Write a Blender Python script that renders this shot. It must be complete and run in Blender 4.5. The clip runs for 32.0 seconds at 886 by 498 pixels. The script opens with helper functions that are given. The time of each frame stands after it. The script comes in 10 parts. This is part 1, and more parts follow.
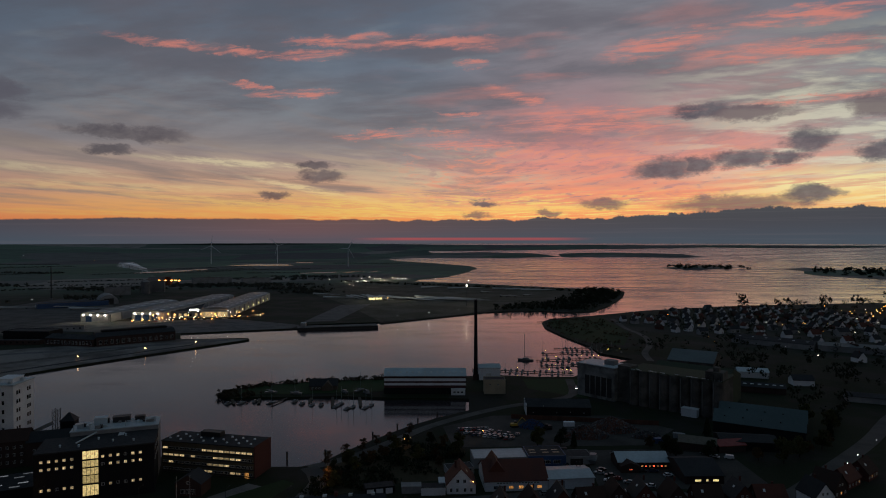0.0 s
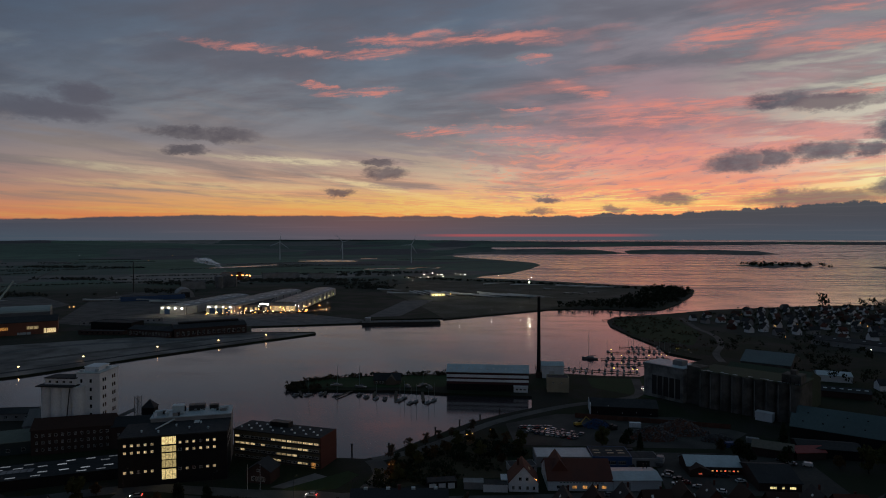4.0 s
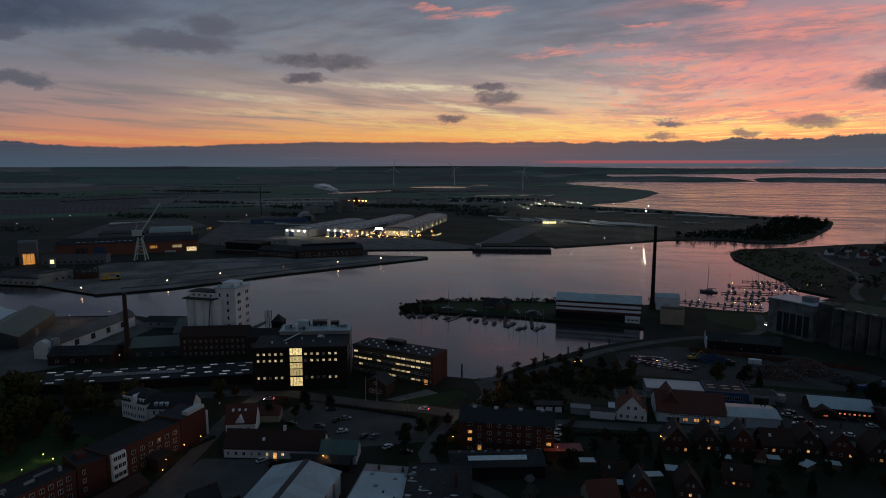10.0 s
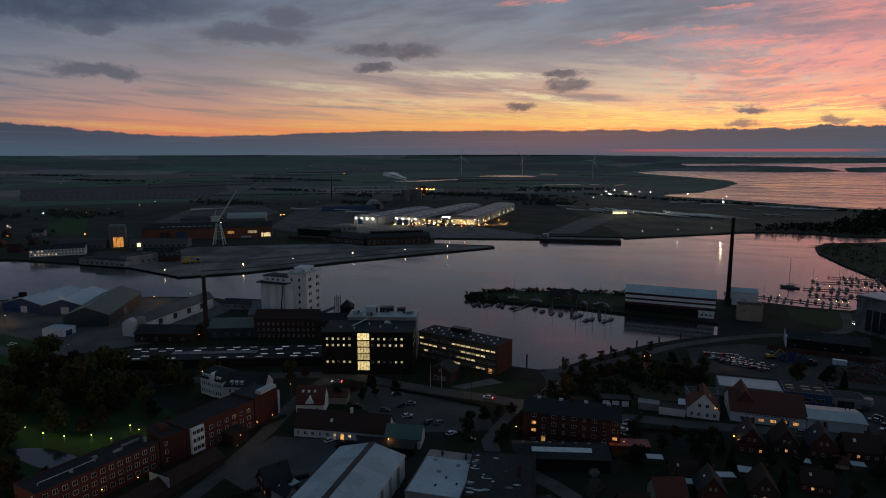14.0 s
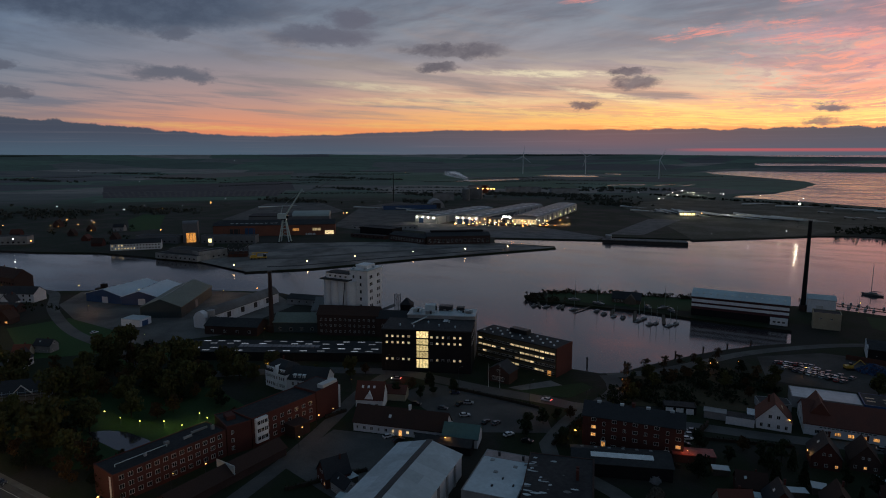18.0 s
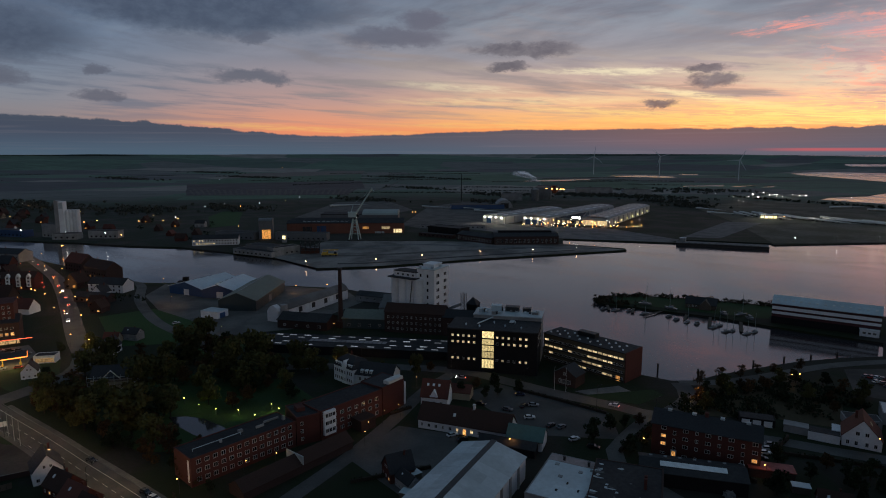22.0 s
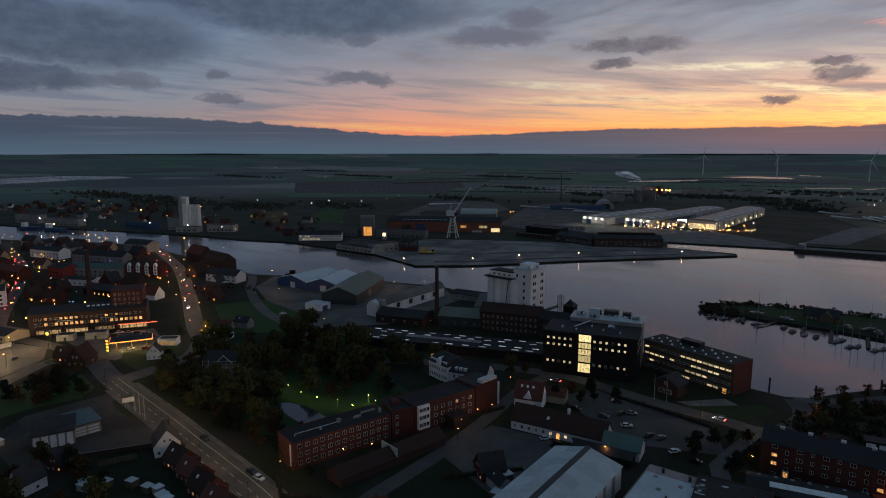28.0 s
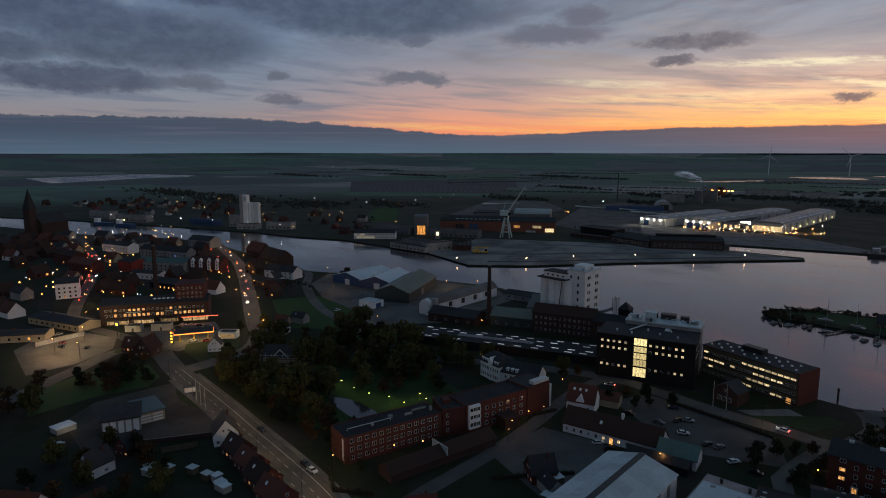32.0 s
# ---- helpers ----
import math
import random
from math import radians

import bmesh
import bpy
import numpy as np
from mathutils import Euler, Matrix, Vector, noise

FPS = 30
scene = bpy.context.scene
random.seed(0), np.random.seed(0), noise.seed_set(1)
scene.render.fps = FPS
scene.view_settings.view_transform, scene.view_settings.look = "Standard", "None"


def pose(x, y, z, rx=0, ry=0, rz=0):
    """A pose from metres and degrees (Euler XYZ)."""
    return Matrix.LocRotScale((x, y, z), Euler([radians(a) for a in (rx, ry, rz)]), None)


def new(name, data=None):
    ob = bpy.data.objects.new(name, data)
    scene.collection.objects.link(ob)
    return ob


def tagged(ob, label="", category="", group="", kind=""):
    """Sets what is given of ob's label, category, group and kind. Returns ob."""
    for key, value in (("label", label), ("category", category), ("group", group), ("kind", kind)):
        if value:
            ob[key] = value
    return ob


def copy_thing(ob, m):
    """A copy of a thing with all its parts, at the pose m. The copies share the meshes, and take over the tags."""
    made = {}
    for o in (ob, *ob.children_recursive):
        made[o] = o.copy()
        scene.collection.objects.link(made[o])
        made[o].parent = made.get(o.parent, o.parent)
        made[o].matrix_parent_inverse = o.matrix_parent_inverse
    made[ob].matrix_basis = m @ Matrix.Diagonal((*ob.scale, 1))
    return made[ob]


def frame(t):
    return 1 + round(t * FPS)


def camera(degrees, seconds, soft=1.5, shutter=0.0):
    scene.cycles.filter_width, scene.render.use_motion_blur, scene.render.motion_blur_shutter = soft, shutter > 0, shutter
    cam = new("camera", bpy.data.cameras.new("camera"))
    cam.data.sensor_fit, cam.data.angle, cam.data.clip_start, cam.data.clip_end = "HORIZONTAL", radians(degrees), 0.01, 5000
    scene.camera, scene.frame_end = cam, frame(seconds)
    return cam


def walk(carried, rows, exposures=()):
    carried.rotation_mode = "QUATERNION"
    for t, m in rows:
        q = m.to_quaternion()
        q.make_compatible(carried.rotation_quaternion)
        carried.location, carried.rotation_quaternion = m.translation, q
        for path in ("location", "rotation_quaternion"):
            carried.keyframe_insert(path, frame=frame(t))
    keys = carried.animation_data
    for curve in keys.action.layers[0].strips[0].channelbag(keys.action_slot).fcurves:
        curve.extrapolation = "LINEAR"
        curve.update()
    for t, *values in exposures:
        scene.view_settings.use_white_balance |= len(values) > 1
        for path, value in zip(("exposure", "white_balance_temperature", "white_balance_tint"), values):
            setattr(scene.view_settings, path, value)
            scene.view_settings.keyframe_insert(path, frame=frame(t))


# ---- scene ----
# A drone hovers at one place over the town and pans slowly to its left.
EYE = 105.0
cam = camera(70.64, 32.0, 1.0)
PATH = (
    (0.0, 0.00, -0.84),
    (1.0, 1.26, -0.62),
    (2.0, 2.76, -0.64),
    (2.5, 3.76, -0.63),
    (4.5, 6.39, -1.90),
    (5.0, 7.23, -3.09),
    (5.5, 8.12, -4.07),
    (6.0, 9.03, -4.97),
    (6.5, 9.86, -5.49),
    (7.0, 10.66, -5.84),
    (8.0, 12.28, -6.37),
    (9.0, 13.96, -7.03),
    (10.0, 15.87, -7.85),
    (11.0, 17.65, -8.53),
    (12.0, 19.36, -8.72),
    (13.0, 20.76, -8.91),
    (14.0, 22.02, -8.87),
    (14.5, 22.90, -8.87),
    (16.5, 25.95, -8.90),
    (17.0, 26.58, -8.90),
    (18.0, 27.58, -8.92),
    (19.0, 28.57, -8.91),
    (20.0, 30.19, -8.91),
    (21.0, 32.04, -8.93),
    (22.0, 33.80, -8.94),
    (23.0, 35.61, -8.97),
    (24.0, 37.53, -8.97),
    (25.0, 39.16, -8.97),
    (25.5, 39.82, -9.00),
    (27.5, 42.12, -9.03),
    (28.0, 42.78, -8.99),
    (29.0, 43.97, -9.04),
    (30.0, 45.20, -9.05),
    (31.0, 46.42, -9.06),
    (32.0, 47.69, -9.04),
)
walk(cam, [(t, pose(0, 0, EYE, 90 + pitch, 0.02, yaw)) for t, yaw, pitch in PATH],
     ((0.0, -0.52, 6300, 10), (6.0, -0.4, 6050, 10), (13.0, -0.2, 5950, 10), (20.0, 0.02, 5950, 10), (32.0, 0.2, 5950, 10)))


# ---- light: the evening sky after sunset ----
def lin(r, g, b):
    """Linear colour from 0..255 display values."""
    return tuple((v / 255 / 12.92 if v / 255 <= 0.04045 else ((v / 255 + 0.055) / 1.055) ** 2.4) for v in (r, g, b)) + (1.0,)


class Tree:
    """Short words for building node trees."""

    def __init__(self, tree):
        self.t = tree
        tree.nodes.clear()

    def n(self, kind, **values):
        node = self.t.nodes.new(kind)
        for key, value in values.items():
            setattr(node, key, value)
        return node

    def put(self, socket, value):
        if isinstance(value, bpy.types.NodeSocket):
            self.t.links.new(value, socket)
        else:
            socket.default_value = value

    def m(self, op, a, b=0.0, c=0.0, clamp=False):
        node = self.n("ShaderNodeMath", operation=op, use_clamp=clamp)
        for socket, value in zip(node.inputs, (a, b, c)):
            self.put(socket, value)
        return node.outputs[0]

    def v(self, op, a, b=(0, 0, 0)):
        node = self.n("ShaderNodeVectorMath", operation=op)
        self.put(node.inputs[0], a)
        self.put(node.inputs[1], b)
        return node.outputs["Value"] if op in ("DOT_PRODUCT", "LENGTH") else node.outputs[0]

    def xyz(self, x, y, z=0.0):
        node = self.n("ShaderNodeCombineXYZ")
        for socket, value in zip(node.inputs, (x, y, z)):
            self.put(socket, value)
        return node.outputs[0]

    def step(self, x, lo, hi, a=0.0, b=1.0):
        node = self.n("ShaderNodeMapRange", interpolation_type="SMOOTHSTEP")
        for socket, value in zip(node.inputs, (x, lo, hi, a, b)):
            self.put(socket, value)
        return node.outputs[0]

    def noise(self, vector, scale, detail=4.0, rough=0.55, warp=0.0):
        node = self.n("ShaderNodeTexNoise")
        self.put(node.inputs["Vector"], vector)
        for key, value in (("Scale", scale), ("Detail", detail), ("Roughness", rough), ("Distortion", warp)):
            node.inputs[key].default_value = value
        return node.outputs[0]

    def voronoi(self, vector, scale):
        node = self.n("ShaderNodeTexVoronoi")
        self.put(node.inputs["Vector"], vector)
        node.inputs["Scale"].default_value = scale
        return node.outputs["Color"]

    def mix(self, f, a, b, how="MIX"):
        node = self.n("ShaderNodeMix", data_type="RGBA", blend_type=how)
        self.put(node.inputs[0], f)
        self.put(node.inputs[6], a)
        self.put(node.inputs[7], b)
        return node.outputs[2]

    def ramp(self, f, stops):
        node = self.n("ShaderNodeValToRGB")
        self.put(node.inputs[0], f)
        bar = node.color_ramp.elements
        while len(bar) < len(stops):
            bar.new(0.5)
        for element, (at, colour) in zip(bar, stops):
            element.position, element.color = at, colour
        return node.outputs[0]


def evening_sky():
    world = bpy.data.worlds.new("evening_sky")
    scene.world = world
    world.use_nodes = True
    s = Tree(world.node_tree)
    way = s.n("ShaderNodeTexCoord").outputs["Generated"]
    split = s.n("ShaderNodeSeparateXYZ")
    s.put(split.inputs[0], way)
    x, y, z = split.outputs
    el = s.m("MULTIPLY", s.m("ARCSINE", z), 57.2958)
    az = s.m("MULTIPLY", s.m("ARCTAN2", s.m("MULTIPLY", x, -1.0), y), 57.2958)
    e30 = s.m("DIVIDE", el, 30.0)
    deg = [0, 1.6, 2.6, 4, 6, 8, 11, 15, 20, 30]

    def column(*colours):
        return s.ramp(e30, [(d / 30, lin(*c)) for d, c in zip(deg, colours)])

    # four columns of the clear sky, from the sunset round to the dull side
    west = column((190, 140, 115), (255, 150, 84), (255, 182, 112), (236, 180, 140), (198, 166, 150), (156, 149, 152), (136, 140, 148), (116, 127, 142), (102, 116, 134), (78, 92, 110))
    red = column((200, 118, 110), (255, 146, 92), (255, 166, 108), (252, 154, 116), (242, 146, 126), (224, 144, 138), (184, 142, 144), (158, 146, 152), (142, 142, 150), (94, 104, 118))
    mild = column((150, 125, 120), (250, 150, 104), (236, 158, 124), (200, 154, 142), (168, 148, 148), (146, 142, 150), (122, 130, 144), (98, 112, 132), (82, 96, 116), (62, 74, 92))
    dull = column((104, 112, 124), (152, 136, 132), (146, 136, 136), (136, 138, 146), (124, 134, 148), (112, 128, 148), (96, 114, 138), (78, 96, 122), (62, 78, 104), (50, 62, 84))
    sky = s.mix(s.step(az, 4.0, -12.0), west, red)
    sky = s.mix(s.step(az, -25.0, -36.0), sky, west)
    sky = s.mix(s.step(az, 26.0, 44.0), sky, mild)
    sky = s.mix(s.step(az, 44.0, 68.0), sky, dull)
    sky = s.mix(s.step(az, -42.0, -95.0), sky, dull)

    # thin layers, drawn out along the horizon, closing up towards it and sinking towards the sunset
    height = s.m("MULTIPLY", s.m("LOGARITHM", s.m("ADD", s.m("MAXIMUM", el, 0.0), 1.2), 2.718), 3.4)
    lean = s.m("MULTIPLY", s.m("ABSOLUTE", s.m("ADD", az, 3.0)), 0.034)
    flat = s.xyz(s.m("MULTIPLY", az, 0.045), s.m("SUBTRACT", height, lean), 0.0)
    layer = s.noise(flat, 2.1, 7.0, 0.58, 0.3)
    layer2 = s.noise(s.v("ADD", flat, (7.3, 3.1, 2.0)), 4.4, 7.0, 0.6, 0.4)
    thread = s.noise(s.v("ADD", s.v("MULTIPLY", flat, (1.5, 1.0, 1.0)), (2.2, 5.4, 1.0)), 7.0, 6.0, 0.6, 0.2)
    low = s.m("MULTIPLY", s.step(el, 1.5, 4.0), s.step(el, 16.0, 7.0))
    veil = s.m("MULTIPLY", s.step(layer, 0.44, 0.64), s.m("MULTIPLY", low, s.step(az, -14.0, 6.0, 0.3, 0.8)))
    sky = s.mix(veil, sky, s.mix(s.step(az, 35.0, 62.0), lin(152, 138, 136), lin(106, 114, 130)))
    wedge = s.m("MULTIPLY", s.m("MULTIPLY", s.step(el, 1.4, 2.4), s.step(el, 9.5, 5.0)), s.m("MULTIPLY", s.m("MULTIPLY", s.step(az, 50.0, 30.0), s.step(az, 34.0, 10.0, 0.35, 1.0)), s.step(az, -14.0, -2.0, 0.25, 1.0)))
    broad = s.noise(s.v("ADD", flat, (3.3, 6.6, 4.0)), 1.5, 3.0, 0.5, 0.2)
    torn = s.m("ADD", s.m("ADD", s.m("MULTIPLY", broad, 0.55), s.m("MULTIPLY", layer2, 0.33)), s.m("MULTIPLY", thread, 0.12))
    gold = s.mix(s.step(el, 2.4, 6.0), lin(250, 184, 112), lin(218, 194, 162))
    sky = s.mix(s.m("MULTIPLY", s.m("MULTIPLY", s.step(torn, 0.46, 0.57), wedge), 0.72), sky, gold)
    dusk = s.m("MULTIPLY", s.step(torn, 0.48, 0.42), s.m("MULTIPLY", wedge, s.step(el, 2.2, 4.0)))
    sky = s.mix(s.m("MULTIPLY", dusk, 0.5), sky, lin(140, 122, 118))

    fire = s.noise(s.v("ADD", flat, (1.3, 8.1, 5.0)), 7.5, 7.0, 0.62, 0.9)
    ember = s.m("MULTIPLY", s.m("MULTIPLY", s.step(fire, 0.47, 0.6), s.step(el, 1.5, 2.2)), s.m("MULTIPLY", s.step(el, 5.0, 2.8), s.m("MULTIPLY", s.step(az, 20.0, 8.0), s.step(az, -40.0, -12.0, 0.5, 1.0))))
    sky = s.mix(ember, sky, lin(255, 214, 122))
    ripple = s.noise(s.v("ADD", s.v("MULTIPLY", flat, (2.6, 1.1, 1.0)), (4.1, 0.7, 8.0)), 4.6, 7.0, 0.62, 0.5)
    side = s.m("MULTIPLY", s.m("MULTIPLY", s.step(az, 9.0, -4.0), s.step(az, -36.0, -22.0, 0.2, 1.0)), s.m("MULTIPLY", s.step(el, 2.4, 3.8), s.step(el, 13.0, 7.0)))
    sky = s.mix(s.m("MULTIPLY", s.m("MULTIPLY", s.step(ripple, 0.5, 0.64), side), 0.62), sky, lin(250, 154, 122))
    sky = s.mix(s.m("MULTIPLY", s.m("MULTIPLY", s.step(ripple, 0.48, 0.34), side), 0.7), sky, lin(168, 130, 134))

    # higher cloud, seen in perspective from below
    up = s.m("ADD", s.m("MAXIMUM", z, 0.0), 0.06)
    deck = s.xyz(s.m("DIVIDE", x, up), s.m("DIVIDE", y, up), 0.0)
    turn = s.n("ShaderNodeVectorRotate", rotation_type="Z_AXIS")
    s.put(turn.inputs["Vector"], deck)
    turn.inputs["Angle"].default_value = 0.3
    drawn = s.v("MULTIPLY", turn.outputs[0], (1.0, 1.7, 1.0))
    puff = s.noise(drawn, 0.9, 8.0, 0.57, 0.25)
    grey = s.m("MULTIPLY", s.step(puff, 0.4, 0.62), s.m("MULTIPLY", s.step(el, 6.0, 12.0, 0.0, 0.8), s.step(az, 44.0, 58.0, 1.0, 0.45)))
    sky = s.mix(grey, sky, s.mix(s.step(az, 20.0, 60.0), lin(110, 106, 115), lin(72, 84, 104)))
    mottle = s.noise(s.v("ADD", drawn, (5.1, 2.2, 0.0)), 1.7, 8.0, 0.56, 0.1)
    sky = s.mix(s.m("MULTIPLY", s.step(mottle, 0.42, 0.68), s.step(el, 6.0, 14.0, 0.0, 0.5)), sky, s.mix(s.step(az, -30.0, 10.0), lin(130, 124, 131), lin(94, 99, 111)))
    sky = s.mix(s.m("MULTIPLY", s.step(mottle, 0.46, 0.3), s.step(el, 7.0, 13.0, 0.0, 0.4)), sky, lin(140, 150, 158))
    wisps = s.noise(s.v("ADD", drawn, (3.7, 9.2, 0.0)), 1.5, 9.0, 0.58, 0.25)
    pinkish = s.m("MULTIPLY", s.step(az, 10.0, -12.0), s.m("MULTIPLY", s.step(el, 2.5, 5.0), s.step(el, 22.0, 12.0, 0.5, 1.0)))
    sky = s.mix(s.m("MULTIPLY", s.m("MULTIPLY", s.step(wisps, 0.5, 0.7), pinkish), 0.5), sky, lin(232, 146, 132))
    pale = s.m("MULTIPLY", s.step(az, -13.0, -31.0), s.m("MULTIPLY", s.step(el, 3.6, 6.5), s.step(el, 18.0, 12.0)))
    sky = s.mix(s.m("MULTIPLY", pale, s.step(wisps, 0.56, 0.4, 0.15, 0.8)), sky, lin(228, 222, 196))
    blaze = s.m("MULTIPLY", s.step(az, -21.0, -31.0), s.m("MULTIPLY", s.step(el, 2.0, 3.6), s.step(el, 6.5, 4.2)))
    sky = s.mix(s.m("MULTIPLY", blaze, s.step(layer2, 0.42, 0.6, 0.2, 0.95)), sky, lin(255, 240, 170))

    # overhead the sky turns to a deeper blue
    sky = s.mix(s.step(el, 21.0, 44.0), sky, lin(76, 97, 111))

    # single clouds: azimuth, height above the horizon, half length, half thickness
    wob = s.n("ShaderNodeTexNoise")
    s.put(wob.inputs["Vector"], s.xyz(s.m("MULTIPLY", az, 0.5), s.m("MULTIPLY", el, 0.9), 0.0))
    wob.inputs["Scale"].default_value, wob.inputs["Detail"].default_value, wob.inputs["Roughness"].default_value = 1.0, 7.0, 0.68
    shift = s.v("MULTIPLY", s.v("SUBTRACT", wob.outputs["Color"], (0.5, 0.5, 0.5)), (3.6, 1.7, 0.0))
    spot = s.v("ADD", s.xyz(az, el, 0.0), shift)

    def streaks(rows, wander):
        """Long thin lit streaks: azimuth, height, half length, half thickness, slope."""
        here = s.n("ShaderNodeSeparateXYZ")
        s.put(here.inputs[0], s.v("ADD", s.xyz(az, el, 0.0), s.v("MULTIPLY", shift, (wander, wander, 0.0))))
        total = -10.0
        for a, e, w, h, slope in rows:
            p = s.m("SUBTRACT", here.outputs[0], a)
            q = s.m("DIVIDE", s.m("SUBTRACT", s.m("SUBTRACT", here.outputs[1], e), s.m("MULTIPLY", p, slope)), h)
            p = s.m("DIVIDE", p, w)
            total = s.m("MAXIMUM", s.m("SUBTRACT", 1.0, s.m("ADD", s.m("MULTIPLY", p, p), s.m("MULTIPLY", q, q))), total)
        return total

    def clouds(rows):
        total = -10.0
        for a, e, w, h in rows:
            d = s.v("MULTIPLY", s.v("SUBTRACT", spot, (a, e, 0.0)), (1 / w, 1 / h, 0.0))
            one = s.m("SUBTRACT", 1.0, s.v("DOT_PRODUCT", d, d))
            total = s.m("MAXIMUM", one, total)
        return total

    beams = streaks(((32.0, 5.5, 5.1, 0.3, 0.06), (19.5, 6.7, 6.2, 0.28, 0.03), (28.1, 4.3, 9.8, 0.33, 0.0), (10.6, 4.2, 5.8, 0.3, 0.19), (3.0, 3.0, 6.6, 0.3, 0.125), (28.4, 2.2, 9.4, 0.25, 0.01), (10.8, 2.5, 10.9, 0.3, 0.024),
                     (-29.5, 3.6, 5.2, 0.5, 0.0), (-9.4, 2.8, 7.7, 0.3, 0.0), (19.4, 3.3, 8.9, 0.3, 0.06), (45.7, 1.9, 10.0, 0.22, 0.044)), 0.25)
    sky = s.mix(s.m("MULTIPLY", s.m("MULTIPLY", s.step(beams, -1.2, 1.0, 0.0, 0.95), s.step(az, 30.0, 10.0, 0.45, 1.0)), s.step(thread, 0.4, 0.58, 0.35, 1.0)), sky, s.mix(s.step(el, 2.4, 6.0), lin(255, 204, 112), lin(248, 230, 186)))
    small = clouds(((26.6, 8.7, 4.4, 0.62), (27.9, 7.2, 1.6, 0.4), (10.9, 5.7, 2.0, 0.55), (11.6, 6.7, 1.5, 0.35), (15.1, 3.9, 1.5, 0.36),
                    (-19.3, 6.1, 2.6, 0.85), (-22.3, 6.3, 1.4, 0.7), (-22.2, 10.8, 2.3, 0.65), (-30.3, 7.8, 1.9, 0.9), (-25.6, 6.6, 2.3, 0.75),
                    (-28.9, 6.5, 1.4, 0.5), (-30.5, 3.7, 1.8, 0.65), (-35.0, 6.7, 1.7, 0.7), (-3.7, 3.4, 1.3, 0.34)))
    more = clouds(((-14.4, 3.2, 2.0, 0.5), (-25.0, 3.0, 5.1, 0.7), (-34.5, 10.0, 1.8, 0.8), (38.0, 9.7, 4.2, 0.85), (50.6, 6.3, 3.0, 0.55), (-26.0, 10.3, 3.4, 0.55),
                   (62.0, 4.4, 1.7, 0.4), (35.5, 11.1, 2.0, 0.9), (-3.0, 2.3, 1.2, 0.35), (49.9, 9.4, 1.2, 0.5), (48.4, 6.0, 1.1, 0.5), (61.8, 6.3, 1.0, 0.4), (68.8, 5.5, 2.2, 0.6), (-9.5, 2.5, 1.3, 0.3)))
    large = clouds(((71.7, 8.6, 8.4, 2.1), (53.5, 11.6, 10.0, 2.0), (77.0, 5.5, 6.0, 1.0), (79.0, 10.2, 6.0, 1.6), (64.5, 12.6, 6.0, 1.2), (84.0, 7.4, 5.0, 1.2)))
    dim = s.step(wob.outputs[0], 0.35, 0.68)
    sky = s.mix(s.step(large, -0.75, 0.55, 0.0, 0.92), sky, s.mix(dim, lin(62, 73, 94), lin(78, 89, 108)))
    sky = s.mix(s.step(small, -0.7, 0.75, 0.0, 0.92), sky, s.mix(dim, lin(84, 80, 92), lin(112, 106, 112)))
    sky = s.mix(s.step(more, -0.7, 0.8, 0.0, 0.8), sky, s.mix(s.step(az, 10.0, 50.0), lin(108, 90, 98), lin(88, 92, 108)))
    lit = streaks(((20.1, 16.0, 6.4, 0.3, 0.01), (11.8, 16.1, 2.7, 0.4, -0.1), (9.4, 17.5, 3.8, 0.35, -0.12), (2.4, 17.4, 5.9, 0.45, -0.03), (13.4, 12.8, 3.1, 0.28, -0.08), (16.6, 13.2, 2.2, 0.2, 0.08), (5.7, 9.5, 3.2, 0.33, -0.08),
                   (-7.0, 12.6, 2.6, 0.5, 0.3), (-14.1, 11.0, 6.0, 0.5, 0.0), (-13.3, 10.0, 6.4, 0.45, 0.04), (-30.5, 11.0, 4.0, 0.3, 0.0), (-19.4, 16.4, 4.4, 0.8, -0.1), (-28.9, 14.8, 5.9, 0.6, 0.04), (-29.8, 17.2, 4.7, 0.6, 0.02), (-1.2, 17.3, 2.9, 0.35, 0.15), (-2.7, 15.6, 1.2, 0.4, 0.0),
                   (-1.5, 11.3, 1.6, 0.2, 0.0), (-0.5, 9.8, 1.2, 0.2, 0.0), (-4.0, 8.6, 5.0, 0.3, 0.0)), 0.9)
    thin = s.noise(s.v("MULTIPLY", drawn, (1.0, 1.6, 1.0)), 5.0, 8.0, 0.65, 0.3)
    sky = s.mix(s.m("MULTIPLY", s.step(lit, -1.4, 1.0, 0.0, 0.85), s.step(thin, 0.4, 0.62, 0.1, 1.0)), sky, lin(240, 146, 128))

    # the sunset itself is the brightest part
    gain = s.m("ADD", 1.0, s.m("MULTIPLY", s.m("MULTIPLY", s.step(az, 17.0, -8.0), s.step(el, 14.0, 3.0, 0.25, 1.0)), 0.36))
    sky = s.v("MULTIPLY", sky, s.xyz(gain, gain, gain))

    # the long bank on the horizon, and the haze under it
    crest = s.m("MULTIPLY", s.m("SUBTRACT", s.noise(s.xyz(s.m("MULTIPLY", az, 0.16), 0.0, 4.0), 1.0, 6.0, 0.62), 0.5), s.step(az, 4.0, 16.0, 1.5, 0.5))
    rise = s.m("ADD", s.m("MULTIPLY", s.step(az, 43.0, 66.0), 1.35), s.m("ADD", s.m("MULTIPLY", s.step(az, 44.0, 24.0), 0.55), s.m("MULTIPLY", s.step(az, -10.0, -26.0), 0.7)))
    top = s.m("ADD", s.m("ADD", 1.3, rise), crest)
